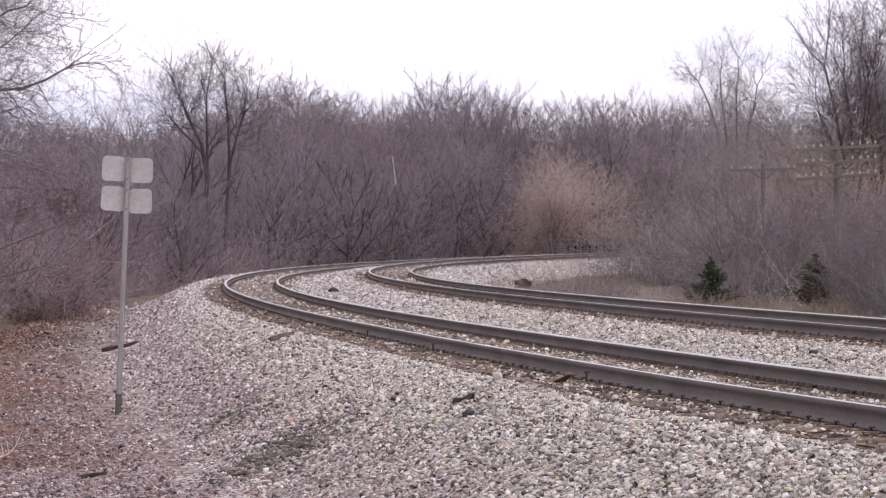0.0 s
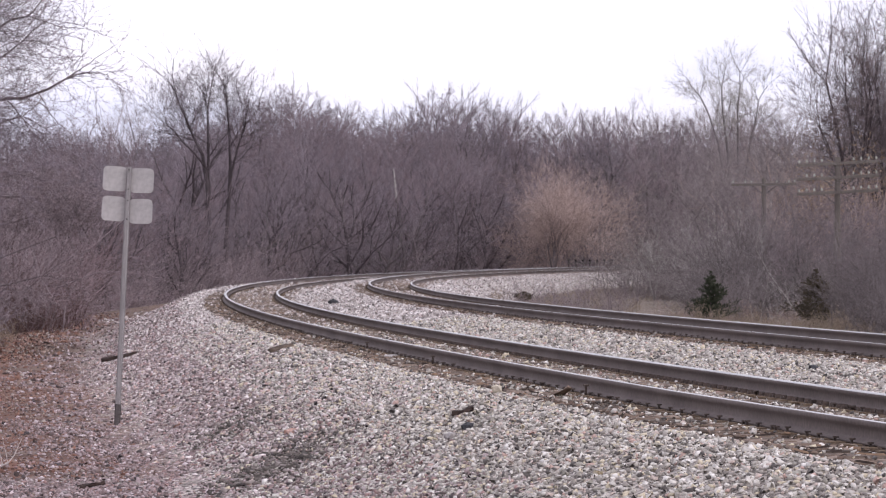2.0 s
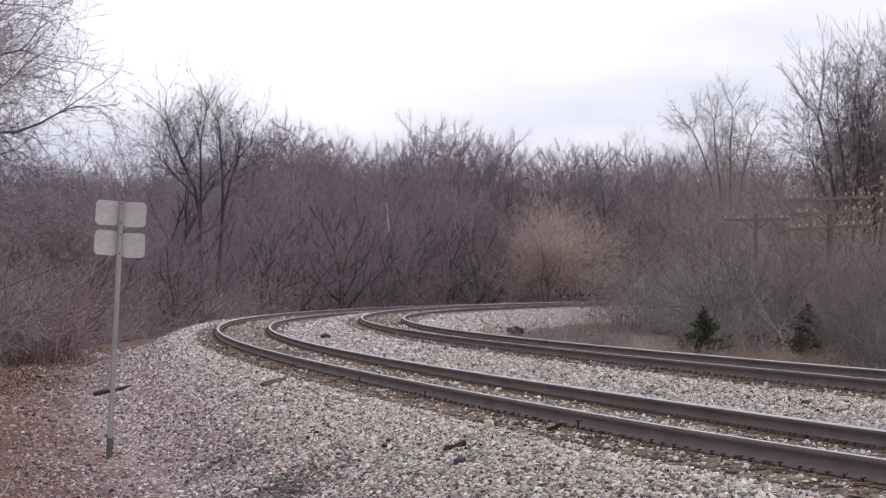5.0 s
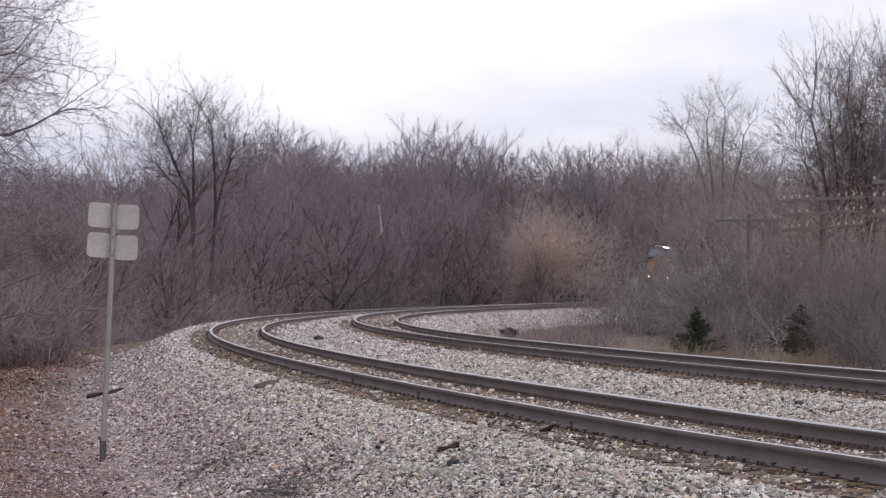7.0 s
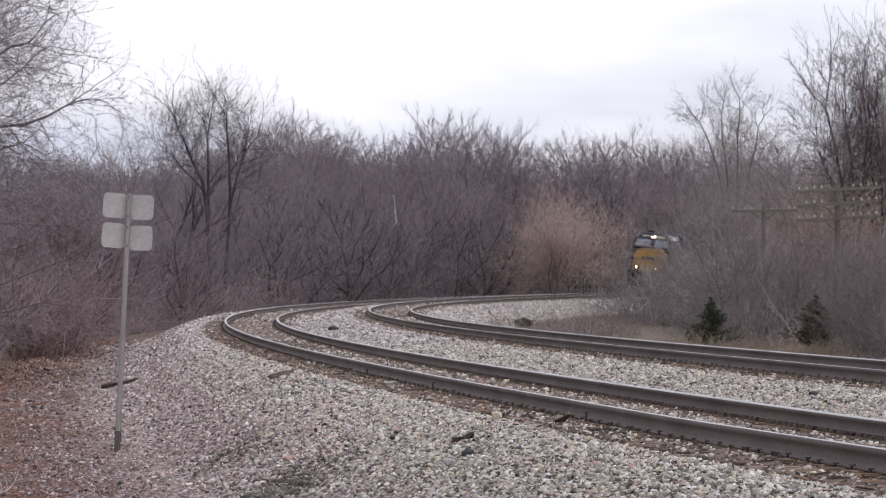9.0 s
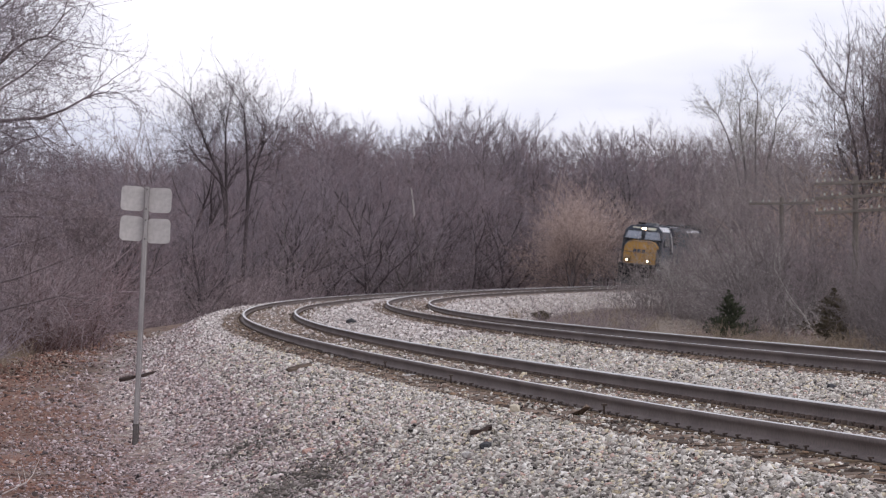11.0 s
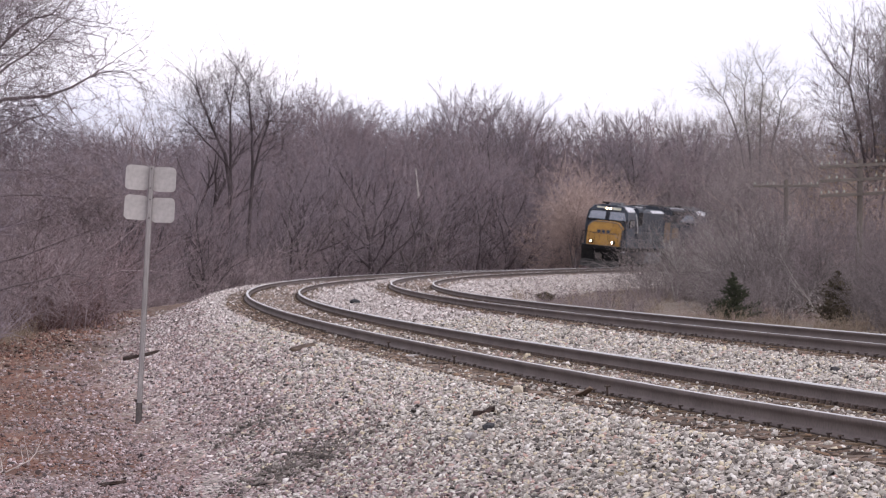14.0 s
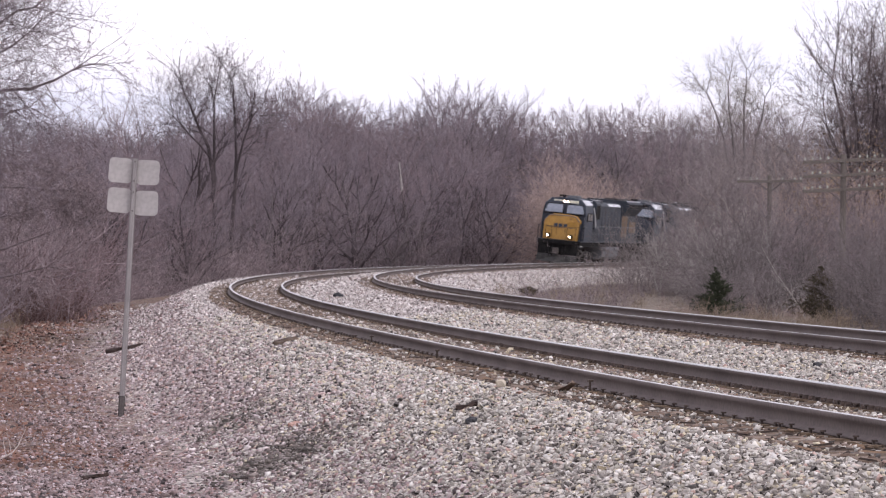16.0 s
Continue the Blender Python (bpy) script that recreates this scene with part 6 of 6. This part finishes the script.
def locomotive(label, nose_mat, lit, patch=None):
    loco = thing("locomotive", label, "locomotive", "engines of the freight train")
    loco.scale = (1.07, 1.07, 1.07)
    # frame, walkway, ends
    block(loco, "underframe", (-1.45, 1.45, -10.6, 9.7, 1.32, 1.62), BLACK, "", 0.03)
    block(loco, "walkway", (-1.53, 1.53, -10.6, 9.7, 1.62, 1.68), HOOD, "dark walkway edge", 0.01)
    for s in (-1, 1):
        block(loco, "sill_stripe", (min(s * 1.532, s * 1.54), max(s * 1.532, s * 1.54), -10.4, 9.6, 1.64, 1.66), GREY, "thin grey stripe along the sill", 0)
    # fuel tank
    bm = bmesh.new()
    prism(bm, [(-1.38, 1.3), (1.38, 1.3), (1.42, 1.1), (1.35, 0.62), (1.0, 0.42), (-1.0, 0.42), (-1.35, 0.62), (-1.42, 1.1)], 1, -3.0, 2.1)
    part("fuel_tank", bm, GREY, loco, "dusty grey fuel tank", 0.02)
    for s in (-1, 1):
        for y in (-2.1, 1.2):
            bm = bmesh.new()
            tube(bm, (s * 1.4, y - 0.7, 1.16), (s * 1.4, y + 0.7, 1.16), 0.12, n=10)
            part("air_reservoir", bm, GREY, loco)
    for yc in (6.6, -6.6):
        truck(loco, yc)
    wheels = [wheelset(loco, yc + dy) for yc in (6.6, -6.6) for dy in (-1.7, 0.0, 1.7)]
    # ends: pilot sheet, plough, coupler, steps, hoses
    for s, y in ((1, 9.7), (-1, -10.6)):
        block(loco, "pilot_sheet", (-1.38, 1.38, min(y, y + s * 0.08), max(y, y + s * 0.08), 0.62, 1.66), BLACK, "", 0.01)
        bm = bmesh.new()
        a = y + s * 0.10
        vs = [bm.verts.new(c) for c in ((-1.36, a, 0.66), (0, a + s * 0.12, 0.58), (1.36, a, 0.66), (-1.42, a + s * 0.12, 0.16), (0, a + s * 0.62, 0.14), (1.42, a + s * 0.12, 0.16),
                                        (-1.36, a - s * 0.05, 0.66), (1.36, a - s * 0.05, 0.66), (-1.42, a - s * 0.05, 0.16), (1.42, a - s * 0.05, 0.16))]
        for f in ((0, 1, 4, 3), (1, 2, 5, 4), (0, 3, 8, 6), (2, 7, 9, 5), (6, 8, 9, 7), (0, 6, 7, 2, 1), (3, 4, 5, 9, 8)):
            bm.faces.new([vs[i] for i in f])
        part("snow_plough", bm, PLOUGH, loco, "dusty grey snow plough")
        bm = bmesh.new()
        box(bm, -0.13, 0.13, min(y, y + s * 0.72), max(y, y + s * 0.72), 0.78, 1.06)
        box(bm, -0.20, 0.16, min(y + s * 0.60, y + s * 0.92), max(y + s * 0.60, y + s * 0.92), 0.72, 1.12)
        part("coupler", bm, GRIME, loco, "", 0.03)
        block(loco, "anti_climber", (-1.1, 1.1, min(y, y + s * 0.28), max(y, y + s * 0.28), 1.40, 1.62), BLACK, "", 0.02)
        for sx in (-1, 1):
            st = block(loco, "step_well", (min(sx * 1.12, sx * 1.55), max(sx * 1.12, sx * 1.55), min(y - s * 0.1, y - s * 0.75), max(y - s * 0.1, y - s * 0.75), 0.40, 0.46), BLACK, "", 0.01)
            for z in (0.72, 1.02, 1.32):
                bm = bmesh.new()
                box(bm, min(sx * 1.16, sx * 1.55), max(sx * 1.16, sx * 1.55), min(y - s * 0.1, y - s * 0.7), max(y - s * 0.1, y - s * 0.7), z, z + 0.04)
                part("step", bm, PALE_PAINT if z > 1.3 else GRIME, st)
            handrail(loco, [(sx * 1.5, y, 0.8), (sx * 1.5, y, 2.55), (sx * 1.5, y - s * 0.8, 2.62), (sx * 1.5, y - s * 0.8, 1.66)], 0.014, BLACK)
            handrail(loco, [(sx * 1.42, y + s * 0.05, 1.66), (sx * 1.42, y + s * 0.05, 2.6), (sx * 0.55, y + s * 0.05, 2.55), (sx * 0.5, y + s * 0.05, 1.66)], 0.012, BLACK)
            for k in (0.35, 0.55):
                bm = bmesh.new()
                pts = [(sx * k, y + s * 0.1, 1.25), (sx * (k + 0.03), y + s * 0.28, 0.95), (sx * (k - 0.02), y + s * 0.25, 0.55)]
                for a, b in zip(pts[:-1], pts[1:]):
                    tube(bm, a, b, 0.028, n=6)
                part("air_hose", bm, BLACK, loco)
    # cab, with a wide nose in front of it
    bm = bmesh.new()
    cab_out = [(-1.50, 1.68), (1.50, 1.68), (1.52, 3.50), (1.42, 4.10), (1.05, 4.46), (0.45, 4.56), (-0.45, 4.56), (-1.05, 4.46), (-1.42, 4.10), (-1.52, 3.50)]
    prism(bm, cab_out, 1, 6.35, 8.75)
    for v in bm.verts:
        if v.co.y > 8 and v.co.z > 3.4:
            v.co.y -= (v.co.z - 3.4) * 0.28
    cab = part("cab", bm, BLUE, loco, "dark blue-grey cab", 0.03)
    bm = bmesh.new()
    nose_out = [(-1.22, 1.45), (1.22, 1.45), (1.27, 2.2), (1.27, 3.02), (0.98, 3.33), (0.66, 3.43), (-0.66, 3.43), (-0.98, 3.33), (-1.27, 3.02), (-1.27, 2.2)]
    prism(bm, nose_out, 1, 8.7, 9.35)
    for v in bm.verts:
        if v.co.y > 9:
            v.co.x *= 0.96
            v.co.y += 0.10 - (v.co.z - 1.45) * 0.17
            v.co.z -= max(0.0, v.co.z - 3.0) * 0.25
    nose = part("nose", bm, nose_mat, loco, "broad yellow nose" if lit else "broad nose", 0.05)
    block(nose, "nose_door", (-0.95, -0.40, 9.18, 9.25, 1.75, 2.95), nose_mat, "", 0.02)
    if lit:
        # the owner's mark as plain dark shapes, and a small grey plate
        for k in range(3):
            flat_panel(nose, "mark", [(-0.42 + 0.34 * k, 9.285, 2.56), (-0.16 + 0.34 * k, 9.285, 2.56), (-0.16 + 0.34 * k, 9.250, 2.76), (-0.42 + 0.34 * k, 9.250, 2.76)], 0.012, BLUE, "dark blue mark as plain shapes")
        flat_panel(nose, "mark_line", [(-0.95, 9.295, 2.50), (1.0, 9.295, 2.50), (1.0, 9.290, 2.53), (-0.95, 9.290, 2.53)], 0.010, BLUE)
        bm = bmesh.new()
        tube(bm, (-0.62, 9.0, 3.02), (-0.62, 9.16, 3.02), 0.10, n=12)
        part("bell_cover", bm, BLUE, nose)
    # pale band round the top of the nose
    edge = [(-1.235, 2.95), (-0.955, 3.26), (-0.64, 3.335), (0.64, 3.335), (0.955, 3.26), (1.235, 2.95)]
    bm = bmesh.new()
    for (xa, za), (xb, zb) in zip(edge[:-1], edge[1:]):
        tube(bm, (xa, 9.45 - (za - 1.45) * 0.17, za), (xb, 9.45 - (zb - 1.45) * 0.17, zb), 0.032, n=6)
    part("nose_band", bm, GREY if lit else BLUE, nose, "pale grey band round the nose top" if lit else "")
    # dark trim between nose and windows, grab irons, and the grey-blue nose flanks
    block(cab, "trim", (-1.42, 1.42, 8.74, 8.79, 3.385, 3.425), BLACK, "", 0.004)
    for s in (-1, 1):
        flat_panel(nose, "flank", [(s * 1.262, 8.72, 1.66), (s * 1.262, 9.30, 1.66), (s * 1.262, 9.16, 2.84), (s * 1.262, 8.72, 2.84)], 0.014 * s, BLUE, "grey-blue nose flank")
        handrail(loco, [(s * 0.30, 9.36, 1.8), (s * 0.30, 9.30, 2.42)], 0.012, BLACK, "grab_iron")
        handrail(loco, [(s * 1.05, 9.36, 2.0), (s * 1.05, 9.22, 2.7)], 0.012, BLACK, "grab_iron")
    # windows
    def pane(name, x0, x1, z0, z1, lab):
        y = lambda z: 8.752 - max(0.0, z - 3.4) * 0.28
        fr = flat_panel(cab, name, [(x0, y(z0), z0), (x1, y(z0), z0), (x1 * 0.86 if x1 > 0.5 else x1, y(z1), z1), (x0 * 0.86 if x0 < -0.5 else x0, y(z1), z1)], -0.012, BLACK, lab)
        d = 0.05
        flat_panel(fr, "pane", [(x0 + d, y(z0 + d) + 0.016, z0 + d), (x1 - d, y(z0 + d) + 0.016, z0 + d), ((x1 - d) * 0.87 if x1 > 0.5 else x1 - d, y(z1 - d) + 0.016, z1 - d), ((x0 + d) * 0.87 if x0 < -0.5 else x0 + d, y(z1 - d) + 0.016, z1 - d)], -0.006, GLASS)
    pane("windshield", -1.43, -0.10, 3.46, 4.12, "pale reflecting windshield")
    pane("windshield", 0.10, 1.43, 3.46, 4.12, "pale reflecting windshield")
    for s in (-1, 1):
        for y0, y1 in ((6.65, 7.35), (7.42, 8.1)):
            x = s * 1.515
            w = block(cab, "side_window", (min(x, x + s * 0.015), max(x, x + s * 0.015), y0, y1, 3.05, 3.62), BLACK, "", 0.004)
            block(w, "pane", (min(x + s * 0.012, x + s * 0.020), max(x + s * 0.012, x + s * 0.020), y0 + 0.05, y1 - 0.05, 3.10, 3.57), GLASS, "", 0)
        # pale strip: the sky's reflection along the cab roof, as colour
        flat_panel(cab, "roof_edge", [(s * 1.40, 6.4, 4.14), (s * 1.40, 8.4, 4.14), (s * 1.08, 8.4, 4.455), (s * 1.08, 6.4, 4.455)], 0.012 * s, PALE_ROOF, "pale strip painted as sky reflection on the roof edge")
        bm = bmesh.new()
        tube(bm, (s * 1.56, 8.35, 3.0), (s * 1.56, 8.35, 3.5), 0.03, n=6)
        part("mirror", bm, BLACK, cab)
        handrail(loco, [(s * 1.40, 8.75, 1.7), (s * 1.50, 8.9, 2.9), (s * 1.46, 8.8, 3.3)], 0.02, GREY, "grab_rail")
        handrail(loco, [(s * 1.50, 6.40, 4.0), (s * 1.56, 6.15, 3.5), (s * 1.58, 5.75, 2.7)], 0.045, PALE_PAINT, "grab_rail")
    block(cab, "number_board", (-0.88, -0.24, 8.44, 8.50, 4.20, 4.38), NUMBER_BOARD if lit else BLACK, "lit number board", 0.01)
    block(cab, "number_board", (0.24, 0.88, 8.44, 8.50, 4.20, 4.38), NUMBER_BOARD if lit else BLACK, "lit number board", 0.01)
    hl = block(cab, "headlight", (-0.24, 0.24, 8.40, 8.53, 4.16, 4.42), BLACK, "twin lit headlight" if lit else "unlit twin headlight", 0.02)
    for sx in (-0.115, 0.115):
        bm = bmesh.new()
        tube(bm, (sx, 8.52, 4.29), (sx, 8.56, 4.29), 0.070, n=12)
        part("lamp", bm, LAMP_WARM if lit else GLASS, hl)
    for sx in (-0.78, 0.78):
        d = block(loco, "ditch_light", (sx - 0.14, sx + 0.14, 9.55, 9.82, 1.78, 2.06), BLACK, "lit ditch light" if lit else "", 0.02)
        bm = bmesh.new()
        tube(bm, (sx, 9.81, 1.92), (sx, 9.85, 1.92), 0.072, n=12)
        part("lamp", bm, LAMP_DITCH if lit else GLASS, d)
    if lit:
        bm = bmesh.new()
        tube(bm, (1.50, 8.2, 1.40), (1.56, 8.2, 1.40), 0.05, n=8)
        part("step_light", bm, LAMP_SMALL, loco)
    bm = bmesh.new()
    for k in (-0.14, 0.0, 0.14):
        tube(bm, (0.5 + k, 6.9, 4.66), (0.5 + k, 7.5 + k, 4.66), 0.035, 0.08, 8)
    box(bm, 0.4, 0.6, 6.9, 7.0, 4.5, 4.66)
    part("horn", bm, BLACK, cab)
    block(cab, "air_conditioner", (-0.6, 0.2, 6.6, 7.5, 4.54, 4.72), GREY, "", 0.04)
    # long hood in sections
    hood_section(loco, "electrical_cabinet", 1.9, 4.3, 6.35, 1.68, 4.40, HOOD, label="grey-blue hood behind the cab")
    hood_section(loco, "blower_housing", 2.35, 2.9, 4.3, 2.5, 4.52, BLUE)
    hood_section(loco, "engine_hood", 1.85, -4.9, 4.3, 1.68, 4.34, HOOD, label="faded grey-blue engine hood")
    hood_section(loco, "radiator_hood", 1.95, -9.9, -4.9, 1.68, 4.36, HOOD)
    bm = bmesh.new()
    prism(bm, [(-0.97, 3.5), (0.97, 3.5), (1.42, 4.05), (1.42, 4.42), (1.15, 4.60), (-1.15, 4.60), (-1.42, 4.42), (-1.42, 4.05)], 1, -9.7, -5.1)
    wing = part("radiator_wing", bm, HOOD, loco, "flared radiator section with pale top", 0.03)
    for y in (-8.9, -7.4, -5.95):
        bm = bmesh.new()
        tube(bm, (0, y, 4.59), (0, y, 4.70), 0.62, n=20)
        part("fan", bm, GRIME, wing)
    block(loco, "exhaust_stack", (-0.35, 0.35, -0.6, 0.7, 4.33, 4.62), BLACK, "", 0.04)
    block(loco, "dynamic_brake_hatch", (-0.85, 0.85, 0.9, 2.8, 4.33, 4.55), HOOD, "", 0.05)
    for s in (-1, 1):
        for k in range(9):
            y0 = -4.7 + 0.98 * k
            d = block(loco, "hood_door", (min(s * 0.925, s * 0.945), max(s * 0.925, s * 0.945), y0 + 0.03, y0 + 0.93, 1.85, 3.75), HOOD, "", 0.006)
            bm = bmesh.new()
            box(bm, min(s * 0.945, s * 0.975), max(s * 0.945, s * 0.975), y0 + 0.80, y0 + 0.84, 2.6, 2.85)
            part("latch", bm, GRIME, d)
        block(loco, "intake_grille", (min(s * 1.17, s * 1.20), max(s * 1.17, s * 1.20), 3.0, 4.2, 3.2, 4.15), BLACK, "", 0.01)
        # painted sky reflections along the hood and radiator tops
        block(loco, "roof_edge", (min(s * 0.60, s * 0.92), max(s * 0.60, s * 0.92), 4.5, 6.2, 4.375, 4.42), PALE_ROOF, "pale strip painted as sky reflection on the hood edge", 0.01)
        block(loco, "roof_edge", (min(s * 0.66, s * 1.12), max(s * 0.66, s * 1.12), 3.0, 4.2, 4.50, 4.535), PALE_ROOF, "pale strip painted as sky reflection on the hood edge", 0.01)
        block(wing, "roof_edge", (min(s * 1.13, s * 1.30), max(s * 1.13, s * 1.30), -9.5, -5.3, 4.56, 4.60), PALE_ROOF, "pale strip painted as sky reflection on the wing edge", 0.01)
        block(wing, "radiator_screen", (min(s * 1.425, s * 1.445), max(s * 1.425, s * 1.445), -9.5, -5.3, 4.08, 4.38), BLACK, "", 0.005)
        # the same painted reflection on the hood chamfers
        for y0, y1, h, z1 in ((4.45, 6.2, 0.95, 4.40), (-4.7, -1.0, 0.925, 4.34)):
            flat_panel(loco, "roof_edge", [(s * h, y0, z1 - 0.22), (s * h, y1, z1 - 0.22), (s * (h - 0.198), y1, z1 - 0.055), (s * (h - 0.198), y0, z1 - 0.055)], 0.012 * s, PALE_ROOF, "pale strip painted as sky reflection on the hood edge")
        if lit:
            block(loco, "paint_patch", (min(s * 0.978, s * 0.986), max(s * 0.978, s * 0.986), -7.0, -5.2, 2.0, 3.5), OCHRE, "dull ochre paint patch on the hood", 0.003)
            block(loco, "paint_patch", (min(s * 0.978, s * 0.986), max(s * 0.978, s * 0.986), -9.8, -7.7, 2.3, 3.1), OCHRE, "dull ochre paint patch on the hood", 0.003)
        if patch:
            block(loco, "paint_patch", (min(s * 0.98, s * 0.99), max(s * 0.98, s * 0.99), -9.0, -5.6, 2.3, 3.4), patch, "orange-yellow paint patch", 0.003)
            block(loco, "paint_patch", (min(s * 0.955, s * 0.965), max(s * 0.955, s * 0.965), 4.6, 6.0, 2.2, 3.5), patch, "orange-yellow paint patch", 0.003)
        top = []
        for k in range(12):
            y = 6.2 - 1.45 * k
            handrail(loco, [(s * 1.48, y, 1.68), (s * 1.48, y, 2.72)], 0.018, GREY, "stanchion")
            top.append((s * 1.48, y, 2.72))
        handrail(loco, top, 0.02, GREY)
        handrail(loco, [(x, y, 2.2) for x, y, z in top], 0.014, GREY)
    return loco, wheels


lead, lead_wheels = locomotive("blue and grey diesel locomotive with a yellow nose and lit lamps", YELLOW, True)
second, second_wheels = locomotive("dark blue diesel locomotive coupled behind the leading engine", BLUE, False, ORANGE)
third, third_wheels = locomotive("dark blue diesel locomotive hidden behind the thicket", BLUE, False, YELLOW)


# ---------------------------------------------------------------- what moves: the train comes round the bend on the outer track
SPEED = 4.413


def engine_pose(s):
    """A rigid engine on the line with its middle at s metres, facing back along the line."""
    a, b = (rail_point(np.array([s - 6.6]), np.array([0.0]))[0], rail_point(np.array([s + 6.6]), np.array([0.0]))[0])
    c = (a + b) / 2
    fwd = Vector(a - b).normalized()
    lean = rail_point(np.array([s]), np.array([-1.0]))[0] - rail_point(np.array([s]), np.array([1.0]))[0]
    right = (Vector(lean) - Vector(lean).dot(fwd) * fwd).normalized()
    up = right.cross(fwd)
    m = Matrix((right, fwd, up)).transposed().to_4x4()
    return Matrix.Translation(c) @ m


def motions():
    times = [0.5 * k for k in range(33)]
    for k, (engine, wheels) in enumerate(((lead, lead_wheels), (second, second_wheels), (third, third_wheels))):
        start = 286.5 + 9.2 + SPEED * 6.5 + 23.6 * k
        walk(engine, [(t, engine_pose(start - SPEED * t)) for t in times])
        for w in wheels:
            y = w.location.y
            walk(w, [(0.125 * i, pose(0, y, WHEEL_R, -math.degrees(SPEED * 0.125 * i / WHEEL_R / 1.07))) for i in range(129)])


motions()
